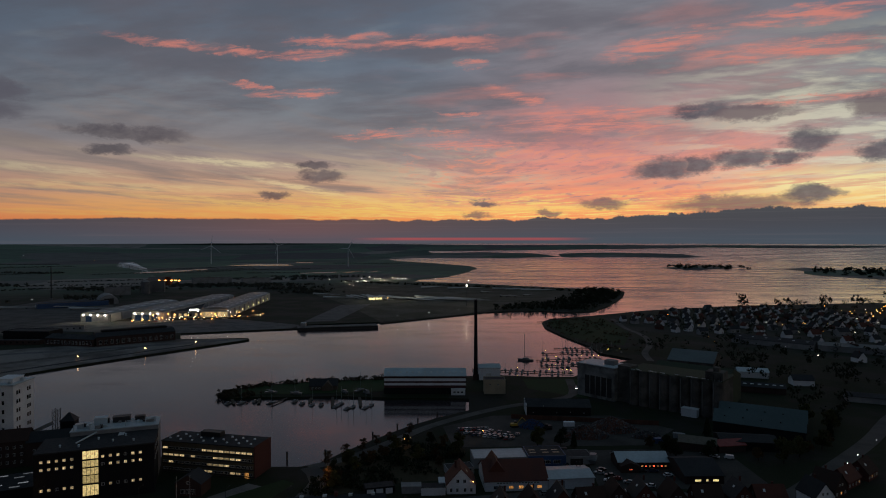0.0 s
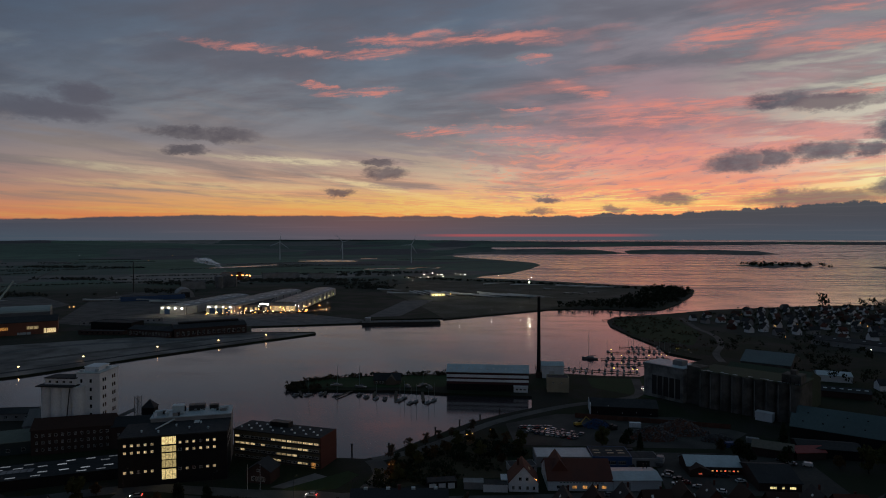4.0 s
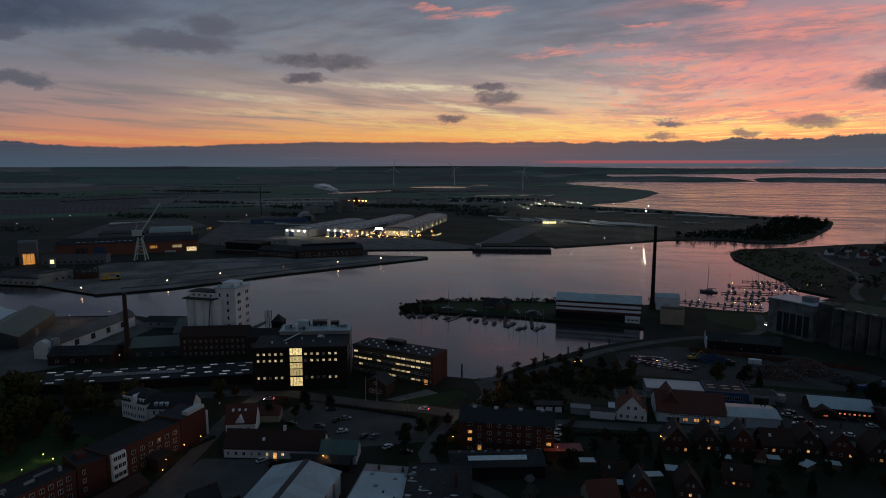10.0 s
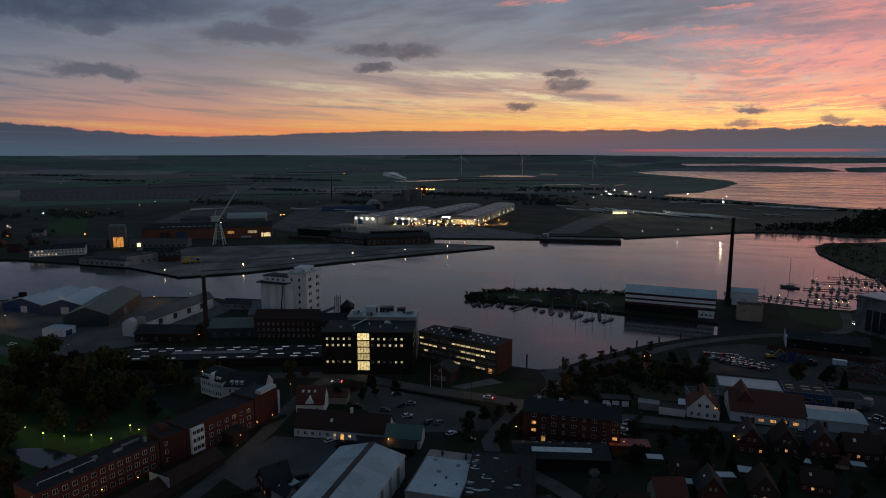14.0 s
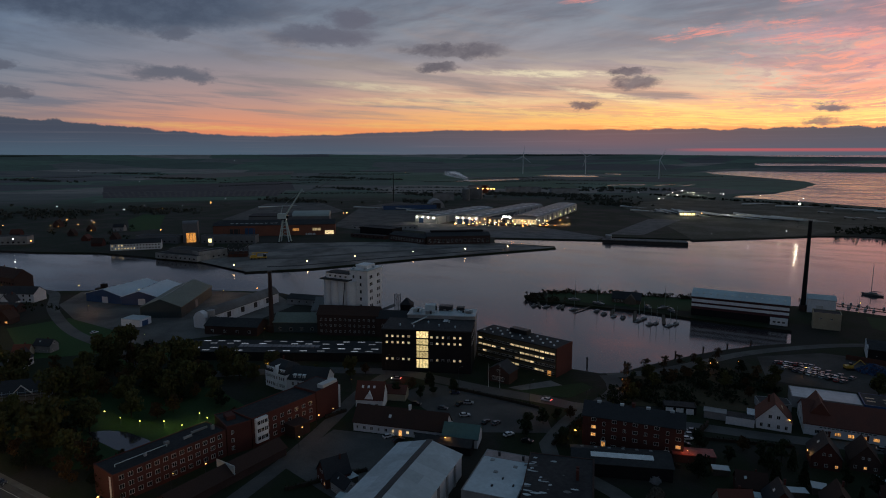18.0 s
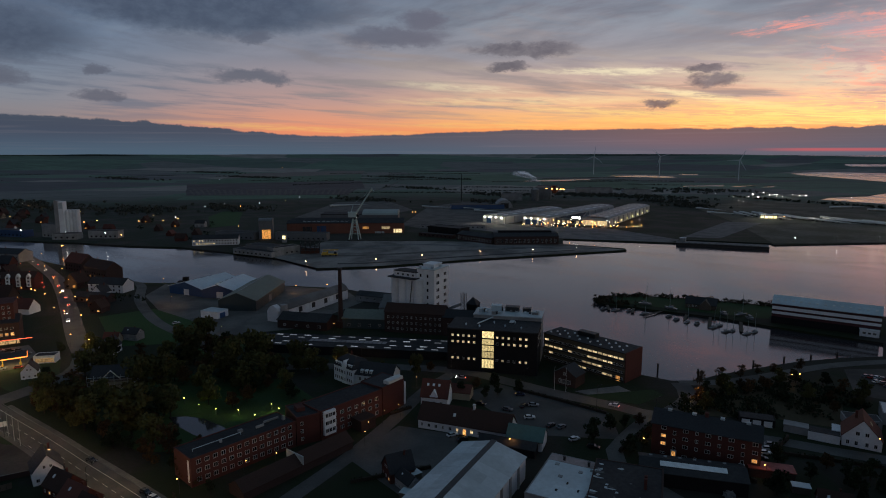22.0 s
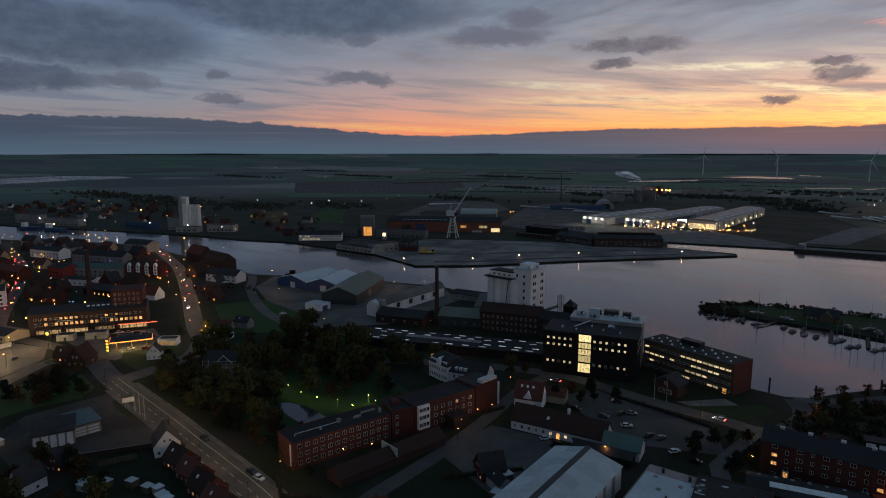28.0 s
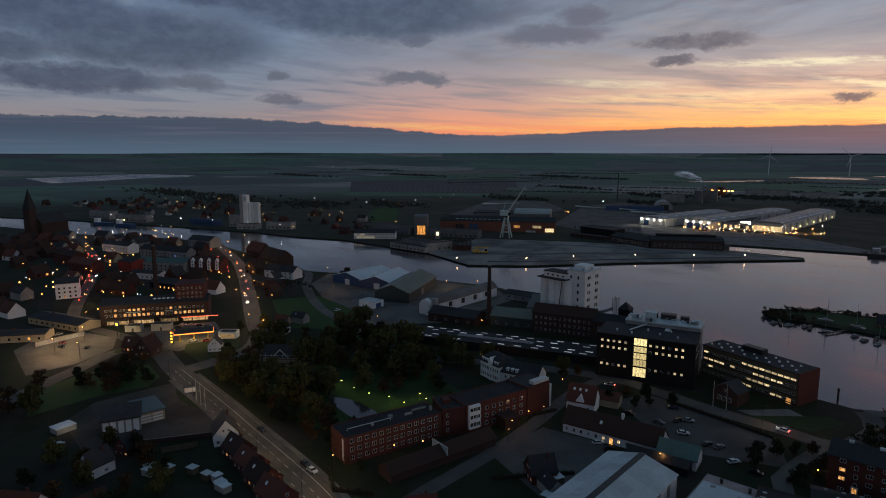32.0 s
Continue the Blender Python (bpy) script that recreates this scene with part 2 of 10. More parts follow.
    lumps = s.m("MULTIPLY", s.m("SUBTRACT", s.noise(s.xyz(s.m("MULTIPLY", az, 0.5), s.m("MULTIPLY", el, 0.5), 9.0), 1.0, 7.0, 0.72), 0.5), s.m("ADD", s.step(az, 6.0, -10.0, 0.35, 1.3), s.step(az, 40.0, 56.0, 0.0, 0.6)))
    bank = s.step(s.m("SUBTRACT", el, s.m("ADD", top, lumps)), 0.06, -0.1)
    body = s.mix(s.step(el, -0.3, 2.0), s.mix(s.step(az, 10.0, 55.0), lin(86, 97, 108), lin(82, 100, 114)), s.mix(s.step(az, 5.0, 55.0), lin(72, 82, 94), lin(58, 75, 94)))
    streak = s.noise(s.xyz(s.m("MULTIPLY", az, 0.05), s.m("MULTIPLY", el, 2.4), 0.0), 1.6, 4.0, 0.5)
    body = s.mix(s.step(streak, 0.5, 0.75, 0.0, 0.3), body, lin(112, 112, 120))
    slit = s.m("MULTIPLY", s.m("MULTIPLY", s.step(el, -0.12, 0.06), s.step(el, 0.26, 0.12)), s.m("MULTIPLY", s.step(az, -14.0, -9.0), s.step(az, 9.0, 3.0)))
    body = s.mix(s.m("MULTIPLY", slit, 0.6), body, lin(214, 92, 92))
    sky = s.mix(bank, sky, body)

    # the night side behind is darker
    side = s.m("MULTIPLY", s.step(s.m("ABSOLUTE", s.m("SUBTRACT", az, 18.0)), 85.0, 130.0), s.step(el, 60.0, 30.0))
    sky = s.mix(s.m("MULTIPLY", side, 0.5), sky, lin(40, 50, 70))

    # away from the sunset the whole sky is a little dimmer
    sky = s.mix(s.step(az, 18.0, 45.0, 0.0, 0.14), sky, lin(20, 26, 36))

    # below the horizon: dusk ground, never seen
    sky = s.mix(s.step(el, -0.6, -1.4), sky, lin(26, 27, 30))
    night = s.n("ShaderNodeTexSky", sky_type="NISHITA", sun_disc=False, sun_elevation=radians(-1.0), sun_rotation=radians(-12))
    back = s.n("ShaderNodeBackground")
    s.put(back.inputs["Color"], s.mix(0.04, sky, night.outputs[0]))
    back.inputs["Strength"].default_value = 1.0
    out = s.n("ShaderNodeOutputWorld")
    s.put(out.inputs["Surface"], back.outputs[0])


evening_sky()


# ---- materials ----
MATERIALS = {}


def material(name, colour, rough=0.8, metal=0.0, second=None, scale=0.4, amount=0.5, fine=6.0, bump=0.15, coat=0.0, spread=0.12):
    """A surface with stains, fine grain, relief and a little difference from piece to piece."""
    mat = bpy.data.materials.new(name)
    mat.use_nodes = True
    s = Tree(mat.node_tree)
    spot = s.n("ShaderNodeTexCoord").outputs["Object"]
    stain = s.noise(spot, scale, 5.0, 0.6, 0.3)
    grain = s.noise(spot, fine, 4.0, 0.65)
    a = tuple(colour) + (1.0,)
    b = tuple(second) + (1.0,) if second else tuple(v * 0.62 for v in colour) + (1.0,)
    base = s.mix(s.step(stain, 0.38, 0.66, 0.0, amount), a, b)
    base = s.mix(s.step(grain, 0.35, 0.7, 0.0, 0.35), base, tuple(v * 0.6 for v in colour) + (1.0,))
    odd = s.n("ShaderNodeObjectInfo").outputs["Random"]
    hue = s.n("ShaderNodeHueSaturation")
    s.put(hue.inputs["Value"], s.m("ADD", 1.0 - spread, s.m("MULTIPLY", odd, 2 * spread)))
    s.put(hue.inputs["Color"], base)
    p = s.n("ShaderNodeBsdfPrincipled")
    s.put(p.inputs["Base Color"], hue.outputs[0])
    p.inputs["Metallic"].default_value = metal
    s.put(p.inputs["Roughness"], s.step(grain, 0.2, 0.8, max(0.02, rough - 0.12), min(1.0, rough + 0.1)))
    p.inputs["Coat Weight"].default_value = coat
    p.inputs["Specular IOR Level"].default_value = 0.5 if rough < 0.7 else 0.2
    if bump:
        node = s.n("ShaderNodeBump")
        node.inputs["Strength"].default_value = bump
        node.inputs["Distance"].default_value = 0.05
        s.put(node.inputs["Height"], grain)
        s.put(p.inputs["Normal"], node.outputs[0])
    out = s.n("ShaderNodeOutputMaterial")
    s.put(out.inputs[0], p.outputs[0])
    MATERIALS[name] = mat
    return mat


def glowing(name, colour, strength, uneven=0.0):
    mat = bpy.data.materials.new(name)
    mat.use_nodes = True
    s = Tree(mat.node_tree)
    e = s.n("ShaderNodeEmission")
    e.inputs["Color"].default_value = tuple(colour) + (1.0,)
    if uneven:
        spot = s.n("ShaderNodeTexCoord").outputs["Object"]
        odd = s.n("ShaderNodeObjectInfo").outputs["Random"]
        patch = s.noise(s.v("ADD", spot, s.xyz(s.m("MULTIPLY", odd, 60.0), 0.0, 0.0)), 1.3, 3.0, 0.6)
        each = s.m("ADD", 0.35, s.m("MULTIPLY", odd, 0.9))
        s.put(e.inputs["Strength"], s.m("MULTIPLY", s.m("MULTIPLY", each, strength), s.step(patch, 0.3, 0.7, 1.0 - uneven, 1.0 + uneven)))
    else:
        e.inputs["Strength"].default_value = strength
    out = s.n("ShaderNodeOutputMaterial")
    s.put(out.inputs[0], e.outputs[0])
    return mat


def ground_material():
    """Meadow, earth and asphalt close by; a patchwork of fields farther off, haze mixed into their colours."""
    mat = bpy.data.materials.new("ground_soil")
    mat.use_nodes = True
    s = Tree(mat.node_tree)
    spot = s.n("ShaderNodeNewGeometry").outputs["Position"]
    tilt = s.n("ShaderNodeVectorRotate", rotation_type="Z_AXIS")
    s.put(tilt.inputs["Vector"], s.v("MULTIPLY", spot, (1, 1, 0)))
    tilt.inputs["Angle"].default_value = -0.6
    drawn = s.v("MULTIPLY", tilt.outputs[0], (0.55, 1.0, 1.0))
    wavy = s.noise(drawn, 0.004, 3.0, 0.5)
    moved = s.v("ADD", drawn, s.xyz(s.m("MULTIPLY", wavy, 90.0), s.m("MULTIPLY", wavy, 60.0), 0.0))
    cells = s.voronoi(moved, 0.0034)
    pick = s.n("ShaderNodeSeparateColor")
    s.put(pick.inputs[0], cells)
    # crop tones, all raised and greyed for the haze over the far plain
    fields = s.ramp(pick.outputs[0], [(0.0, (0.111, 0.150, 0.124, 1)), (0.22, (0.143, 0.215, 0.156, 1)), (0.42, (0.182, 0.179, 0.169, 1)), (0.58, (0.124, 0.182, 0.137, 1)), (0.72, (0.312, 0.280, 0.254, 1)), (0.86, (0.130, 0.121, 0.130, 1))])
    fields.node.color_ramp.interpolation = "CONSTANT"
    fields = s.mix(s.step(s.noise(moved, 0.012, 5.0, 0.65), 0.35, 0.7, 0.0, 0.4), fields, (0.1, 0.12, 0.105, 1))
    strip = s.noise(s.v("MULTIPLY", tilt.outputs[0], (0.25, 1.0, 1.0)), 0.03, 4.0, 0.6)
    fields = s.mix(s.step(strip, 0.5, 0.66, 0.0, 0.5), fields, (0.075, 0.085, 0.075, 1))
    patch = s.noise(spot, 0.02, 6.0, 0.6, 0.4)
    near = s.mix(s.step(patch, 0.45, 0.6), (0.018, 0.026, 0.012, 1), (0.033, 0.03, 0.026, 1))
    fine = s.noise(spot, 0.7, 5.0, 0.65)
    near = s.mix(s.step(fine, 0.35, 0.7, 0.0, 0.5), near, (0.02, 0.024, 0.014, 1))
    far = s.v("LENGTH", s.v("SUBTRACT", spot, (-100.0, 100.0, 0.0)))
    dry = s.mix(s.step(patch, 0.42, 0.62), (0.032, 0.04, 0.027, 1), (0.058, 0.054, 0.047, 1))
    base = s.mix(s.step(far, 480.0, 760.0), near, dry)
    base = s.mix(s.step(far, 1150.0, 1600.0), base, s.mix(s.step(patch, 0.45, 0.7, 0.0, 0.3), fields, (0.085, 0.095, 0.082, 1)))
    p = s.n("ShaderNodeBsdfPrincipled")
    s.put(p.inputs["Base Color"], base)
    p.inputs["Roughness"].default_value = 0.95
    p.inputs["Specular IOR Level"].default_value = 0.15
    node = s.n("ShaderNodeBump")
    node.inputs["Strength"].default_value, node.inputs["Distance"].default_value = 0.4, 0.4
    s.put(node.inputs["Height"], fine)
    s.put(p.inputs["Normal"], node.outputs[0])
    s.put(s.n("ShaderNodeOutputMaterial").inputs[0], p.outputs[0])
    return mat


def water_material():
    mat = bpy.data.materials.new("harbour_water")
    mat.use_nodes = True
    s = Tree(mat.node_tree)
    spot = s.n("ShaderNodeNewGeometry").outputs["Position"]
    ripple = s.noise(spot, 0.55, 4.0, 0.6)
    swell = s.noise(s.v("MULTIPLY", spot, (0.012, 0.03, 0.0)), 1.0, 4.0, 0.6)
    lanes = s.noise(s.v("MULTIPLY", spot, (0.0022, 0.012, 0.0)), 1.0, 5.0, 0.6, 0.6)
    # the open fjord is ruffled by wind, the harbour lies sheltered
    place_xy = s.n("ShaderNodeSeparateXYZ")
    s.put(place_xy.inputs[0], spot)
    windy = s.step(s.m("SUBTRACT", place_xy.outputs[1], s.m("MULTIPLY", place_xy.outputs[0], 0.25)), 700.0, 1250.0)
    p = s.n("ShaderNodeBsdfPrincipled")
    p.inputs["Base Color"].default_value = (0.032, 0.028, 0.032, 1)
    p.inputs["IOR"].default_value = 1.95
    calm = s.step(swell, 0.4, 0.65, 0.09, 0.19)
    rough = s.m("ADD", calm, s.m("MULTIPLY", windy, s.step(lanes, 0.4, 0.62, 0.07, 0.17)))
    s.put(p.inputs["Roughness"], rough)
    node = s.n("ShaderNodeBump")
    node.inputs["Distance"].default_value = 0.06
    s.put(node.inputs["Strength"], s.step(swell, 0.3, 0.7, 0.05, 0.22))
    s.put(node.inputs["Height"], ripple)
    s.put(p.inputs["Normal"], node.outputs[0])
    s.put(s.n("ShaderNodeOutputMaterial").inputs[0], p.outputs[0])
    return mat


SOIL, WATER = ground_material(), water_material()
ASPHALT = material("worn_asphalt", (0.1, 0.096, 0.092), 0.85, scale=0.08, second=(0.058, 0.057, 0.056), fine=1.5, amount=0.8)
# darker copy of the yard gravel; east yards' dusk darkness is in the colour
YARD_DARK = material("dark_muddy_yard", (0.08, 0.073, 0.066), 0.9, scale=0.05, second=(0.036, 0.034, 0.032), fine=0.9, amount=0.9)
YARD = material("gravel_yard", (0.135, 0.128, 0.12), 0.9, scale=0.05, second=(0.06, 0.058, 0.055), fine=0.9, amount=0.8)
CONCRETE = material("grey_concrete", (0.17, 0.17, 0.17), 0.85, scale=0.07, second=(0.085, 0.085, 0.085), fine=0.8, amount=0.8)
LAWN = material("mown_lawn", (0.024, 0.05, 0.016), 0.95, scale=0.08, second=(0.022, 0.03, 0.012), fine=1.2, bump=0.4)
BRICK = material("red_brick", (0.095, 0.034, 0.028), 0.85, scale=0.12, second=(0.068, 0.029, 0.025), fine=3.0)
BRICK_DARK = material("dark_brick", (0.06, 0.038, 0.034), 0.85, scale=0.1, fine=3.0)
WHITE = material("white_render", (0.76, 0.78, 0.8), 0.75, scale=0.09, second=(0.6, 0.6, 0.61), fine=1.2, amount=0.6)
CREAM = material("cream_render", (0.4, 0.34, 0.24), 0.8, scale=0.1, fine=1.5)
GREY = material("grey_render", (0.3, 0.3, 0.3), 0.8, scale=0.1, second=(0.18, 0.18, 0.18), fine=1.0, amount=0.7)
DARK = material("black_cladding", (0.014, 0.014, 0.016), 0.88, scale=0.15, fine=2.0)
TILE_RED = material("red_roof_tiles", (0.115, 0.042, 0.03), 0.8, scale=0.15, second=(0.07, 0.035, 0.03), fine=2.5, bump=0.4)
TILE_BROWN = material("brown_roof_tiles", (0.05, 0.028, 0.022), 0.85, scale=0.15, second=(0.036, 0.024, 0.02), fine=2.5, bump=0.4)
SLATE = material("dark_slate_roof", (0.034, 0.035, 0.039), 0.7, scale=0.12, fine=1.6, bump=0.3)
FELT = material("roofing_felt", (0.03, 0.031, 0.034), 0.8, scale=0.09, second=(0.052, 0.052, 0.053), fine=0.8, amount=0.7)
SHEET = material("pale_sheet_roof", (0.47, 0.54, 0.57), 0.45, scale=0.06, second=(0.32, 0.36, 0.38), fine=0.7, amount=0.6)
SHEET_GREEN = material("green_sheet", (0.06, 0.12, 0.11), 0.5, scale=0.06, fine=0.8)
SHEET_TEAL = material("teal_sheet_roof", (0.06, 0.095, 0.1), 0.5, scale=0.05, fine=0.8)
BLUE = material("blue_sheet_wall", (0.022, 0.07, 0.18), 0.5, scale=0.08, fine=1.2)
STEEL = material("painted_steel", (0.25, 0.32, 0.3), 0.5, 0.1, scale=0.3, fine=2.0)
DARK_STEEL = material("dark_steel", (0.03, 0.03, 0.032), 0.5, 0.3, fine=2.0)
WOOD = material("weathered_wood", (0.11, 0.09, 0.07), 0.85, fine=2.0)
BARK = material("tree_bark", (0.045, 0.035, 0.028), 0.95, fine=3.0, bump=0.4)
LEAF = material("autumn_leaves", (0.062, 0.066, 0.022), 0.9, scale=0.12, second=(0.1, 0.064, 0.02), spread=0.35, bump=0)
# far leaves paled and greyed; the distance's haze is in the colour
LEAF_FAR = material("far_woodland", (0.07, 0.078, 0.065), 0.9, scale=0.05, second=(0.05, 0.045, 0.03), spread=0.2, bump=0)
LEAF_DARK = material("evergreen_leaves", (0.022, 0.032, 0.014), 0.85, scale=0.5, spread=0.3, bump=0)
REED = material("reeds_and_scrub", (0.06, 0.045, 0.025), 0.95, scale=0.05, second=(0.03, 0.032, 0.016), fine=0.5)
GLASS = material("dark_window_glass", (0.015, 0.017, 0.02), 0.08, fine=0.5, bump=0, amount=0.2)
FRAME = material("white_window_frame", (0.6, 0.6, 0.58), 0.5, bump=0)
PAINT = material("white_road_paint", (0.55, 0.55, 0.52), 0.7)
WARM = glowing("lit_window_warm", (1.0, 0.44, 0.11), 0.9, 0.75)
PALE = glowing("lit_window_pale", (1.0, 0.72, 0.34), 0.8, 0.65)
STAIRGLOW = glowing("stairwell_glow", (1.0, 0.74, 0.3), 0.95, 0.4)
ORANGE = glowing("sodium_lamp", (1.0, 0.36, 0.07), 14.0)
COOL = glowing("white_lamp", (1.0, 0.93, 0.8), 14.0)
YELLOW = glowing("yellow_lamp", (1.0, 0.74, 0.12), 9.0)
REDLAMP = glowing("red_lamp", (1.0, 0.05, 0.03), 26.0)
HEADLAMP = glowing("car_headlamp", (1.0, 0.86, 0.66), 34.0)
GREENLAMP = glowing("green_lamp", (0.4, 1.0, 0.12), 8.0)


# ---- building words ----
def link(name, bm, mats, parent=None, smooth=False):
    mesh = bpy.data.meshes.new(name)
    bmesh.ops.recalc_face_normals(bm, faces=bm.faces)
    bm.to_mesh(mesh)
    bm.free()
    for mat in (mats if isinstance(mats, (list, tuple)) else (mats,)):
        mesh.materials.append(mat)
    if smooth:
        mesh.shade_smooth()
    ob = new(name, mesh)
    ob.parent = parent
    return ob


def part(name, bm, mat, parent, label=""):
    """One mesh under a thing or a part."""
    return tagged(link(name, bm, mat, parent), label)


def again(ob, m, parent=None):
    """Another object on the same mesh."""
    made = bpy.data.objects.new(ob.name.split(".")[0], ob.data)
    scene.collection.objects.link(made)
    made.parent = parent
    made.matrix_basis = m
    return made


def box(bm, x0, x1, y0, y1, z0, z1, slot=0):
    v = [bm.verts.new((x, y, z)) for z in (z0, z1) for x, y in ((x0, y0), (x1, y0), (x1, y1), (x0, y1))]
    for f in ((3, 2, 1, 0), (4, 5, 6, 7), (0, 1, 5, 4), (1, 2, 6, 5), (2, 3, 7, 6), (3, 0, 4, 7)):
        bm.faces.new([v[i] for i in f]).material_index = slot
    return v


def boxes(*rows):
    bm = bmesh.new()
    for r in rows:
        box(bm, *r)
    return bm


def prism(bm, profile, a, b, axis="x"):
    """A closed outline drawn along x (outline in y, z) or along y (outline in x, z)."""
    at = (lambda s, p: (s, p[0], p[1])) if axis == "x" else (lambda s, p: (p[0], s, p[1]))
    ends = [[bm.verts.new(at(s, p)) for p in profile] for s in (a, b)]
    n = len(profile)
    for e in ends:
        bm.faces.new(e)
    for i in range(n):
        bm.faces.new((ends[0][i], ends[0][(i + 1) % n], ends[1][(i + 1) % n], ends[1][i]))


def rod(bm, a, b, r0, r1=None, sides=8):
    """A tapered round bar from a to b."""
    a, b = Vector(a), Vector(b)
    r1 = r0 if r1 is None else r1
    q = (b - a).to_track_quat("Z", "Y")
    rings = []
    for p, r in ((a, r0), (b, r1)):
        rings.append([bm.verts.new(p + q @ Vector((r * math.cos(k * math.tau / sides), r * math.sin(k * math.tau / sides), 0))) for k in range(sides)])
    for k in range(sides):
        bm.faces.new((rings[0][k], rings[0][(k + 1) % sides], rings[1][(k + 1) % sides], rings[1][k]))
    bm.faces.new(rings[0][::-1])
    bm.faces.new(rings[1])


def site(name, a, b, label, category, group="", z=0.0):
    """A thing whose front runs from a to b; its own x goes along the front, y goes back. Returns it and the front's length."""
    a, b = Vector(a), Vector(b)
    d = b - a
    ob = new(name)
    ob.empty_display_size = 1.0
    ob.matrix_basis = Matrix.Translation((a.x, a.y, z)) @ Matrix.Rotation(math.atan2(d.y, d.x), 4, "Z")
    return tagged(ob, label, category, group), d.length


def put(name, x, y, label, category, turn=0.0, z=0.0, group=""):
    ob = new(name)
    ob.matrix_basis = pose(x, y, z, 0, 0, turn)
    return tagged(ob, label, category, group)


def sheet(name, outline, z, mat, label, thick=0.3, kind="structure", category=""):
    """A flat patch of ground with a thickness."""
    bm = bmesh.new()
    top = [bm.verts.new((x, y, z)) for x, y in outline]
    low = [bm.verts.new((x, y, z - thick)) for x, y in outline]
    bm.faces.new(top)
    n = len(top)
    for i in range(n):
        bm.faces.new((top[i], low[i], low[(i + 1) % n], top[(i + 1) % n]))
    bmesh.ops.triangulate(bm, faces=[f for f in bm.faces if len(f.verts) > 4])
    return tagged(link(name, bm, mat), label, category, "", kind)


def smooth_line(points, step=8.0):
    """A rounded line through the points."""
    pts = [Vector(p).to_2d() for p in points]
    out = []
    for i in range(len(pts) - 1):
        p0, p1, p2, p3 = pts[max(i - 1, 0)], pts[i], pts[i + 1], pts[min(i + 2, len(pts) - 1)]
        n = max(1, int((p2 - p1).length / step))
        for k in range(n):
            t = k / n
            out.append(0.5 * (2 * p1 + (p2 - p0) * t + (2 * p0 - 5 * p1 + 4 * p2 - p3) * t * t + (3 * p1 - p0 - 3 * p2 + p3) * t ** 3))
    out.append(pts[-1])
    return out


def band(line, left, right):
    """The outline of a strip along a line, from left to right of it."""
    a, b = [], []
    for i, p in enumerate(line):
        d = (line[min(i + 1, len(line) - 1)] - line[max(i - 1, 0)]).normalized()
        n = Vector((-d.y, d.x))
        a.append(p + n * left)
        b.append(p + n * right)
    return a, b


def road(name, points, width, z, mat, label, kind="structure", off=0.0):
    a, b = band(smooth_line(points), off + width / 2, off - width / 2)
    bm = bmesh.new()
    va = [[bm.verts.new((p.x, p.y, h)) for h in (z, z - 0.3)] for p in a]
    vb = [[bm.verts.new((p.x, p.y, h)) for h in (z, z - 0.3)] for p in b]
    for i in range(len(a) - 1):
        bm.faces.new((va[i][0], vb[i][0], vb[i + 1][0], va[i + 1][0]))
        bm.faces.new((va[i][0], va[i + 1][0], va[i + 1][1], va[i][1]))
        bm.faces.new((vb[i][0], vb[i][1], vb[i + 1][1], vb[i + 1][0]))
    return tagged(link(name, bm, mat), label, "road", "", kind)


# ---- land and water ----
HORIZON = 18200.0


def lift(x, y, z=0.0):
    """Land and sea beyond 3.4 km are drawn together, in the same direction from the drone, so that all lies within 4.7 km."""
    d = math.hypot(x, y)
    if d <= 3400.0:
        return x, y, z
    r = 3400.0 + 1500.0 * (1.0 - 3400.0 / d)
    return x * r / d, y * r / d, EYE - EYE * r / d + z * r / d


TOWN = ((-2600, -560), (-1500, -160), (-1068, 118), (-890, 183), (-761, 262), (-705, 279), (-589, 278), (-489, 268), (-459, 285), (-415, 316), (-371, 332), (-338, 345),
        (-317, 349), (-274, 339), (-204, 319), (-135, 301), (-80, 288), (-66, 288), (-57, 294), (-50, 307), (-36, 328), (-20, 350), (-3, 368), (16, 384))
SPIT = ((17, 412), (-2, 413), (-39, 415), (-70, 419), (-107, 416), (-126, 416), (-142, 413), (-152, 421), (-153, 436), (-136, 449), (-110, 459), (-78, 467),
        (-45, 472), (-10, 476), (16, 480), (42, 484), (72, 478), (100, 478), (129, 514), (167, 548))
POINT = ((145, 578), (145, 612), (132, 673), (122, 747), (126, 793), (141, 827), (227, 876), (298, 925), (389, 963), (483, 996), (616, 1022), (740, 1040), (1150, 1100),
         (2200, 900), (9000, -1500), (9000, -9000), (-9000, -9000), (-9000, -2500))
FAR_SHORE = ((-9000, -2300), (-2600, -420), (-1500, -30), (-1068, 222), (-1002, 247), (-881, 307), (-750, 360), (-677, 378), (-619, 405), (-536, 412), (-467, 417), (-412, 407),
             (-404, 397), (-364, 436), (-305, 525), (-204, 657), (-209, 668), (-278, 661), (-295, 701), (-173, 741), (-177, 773), (-82, 798), (-78, 788),
             (35, 883), (60, 905), (96, 919), (141, 922), (178, 906), (221, 918), (269, 1006), (329, 1145), (365, 1255))
FAR_COAST = ((365, 1255), (330, 1330), (265, 1360), (150, 1445), (20, 1525), (-80, 1585), (-60, 1680), (10, 1780), (80, 2050), (125, 2310), (105, 2510), (-10, 2750), (-235, 3125),
             (-300, 3420), (-190, 3680), (220, 3715), (600, 3790), (740, 3950), (700, 4900), (325, 5300), (-70, 4980), (-130, 5500), (-130, 6050))
ISLE_LOW = ((730, 3850), (1095, 3825), (1390, 3710), (1590, 3815), (1740, 4500), (1450, 5000), (1000, 4900), (830, 4500))
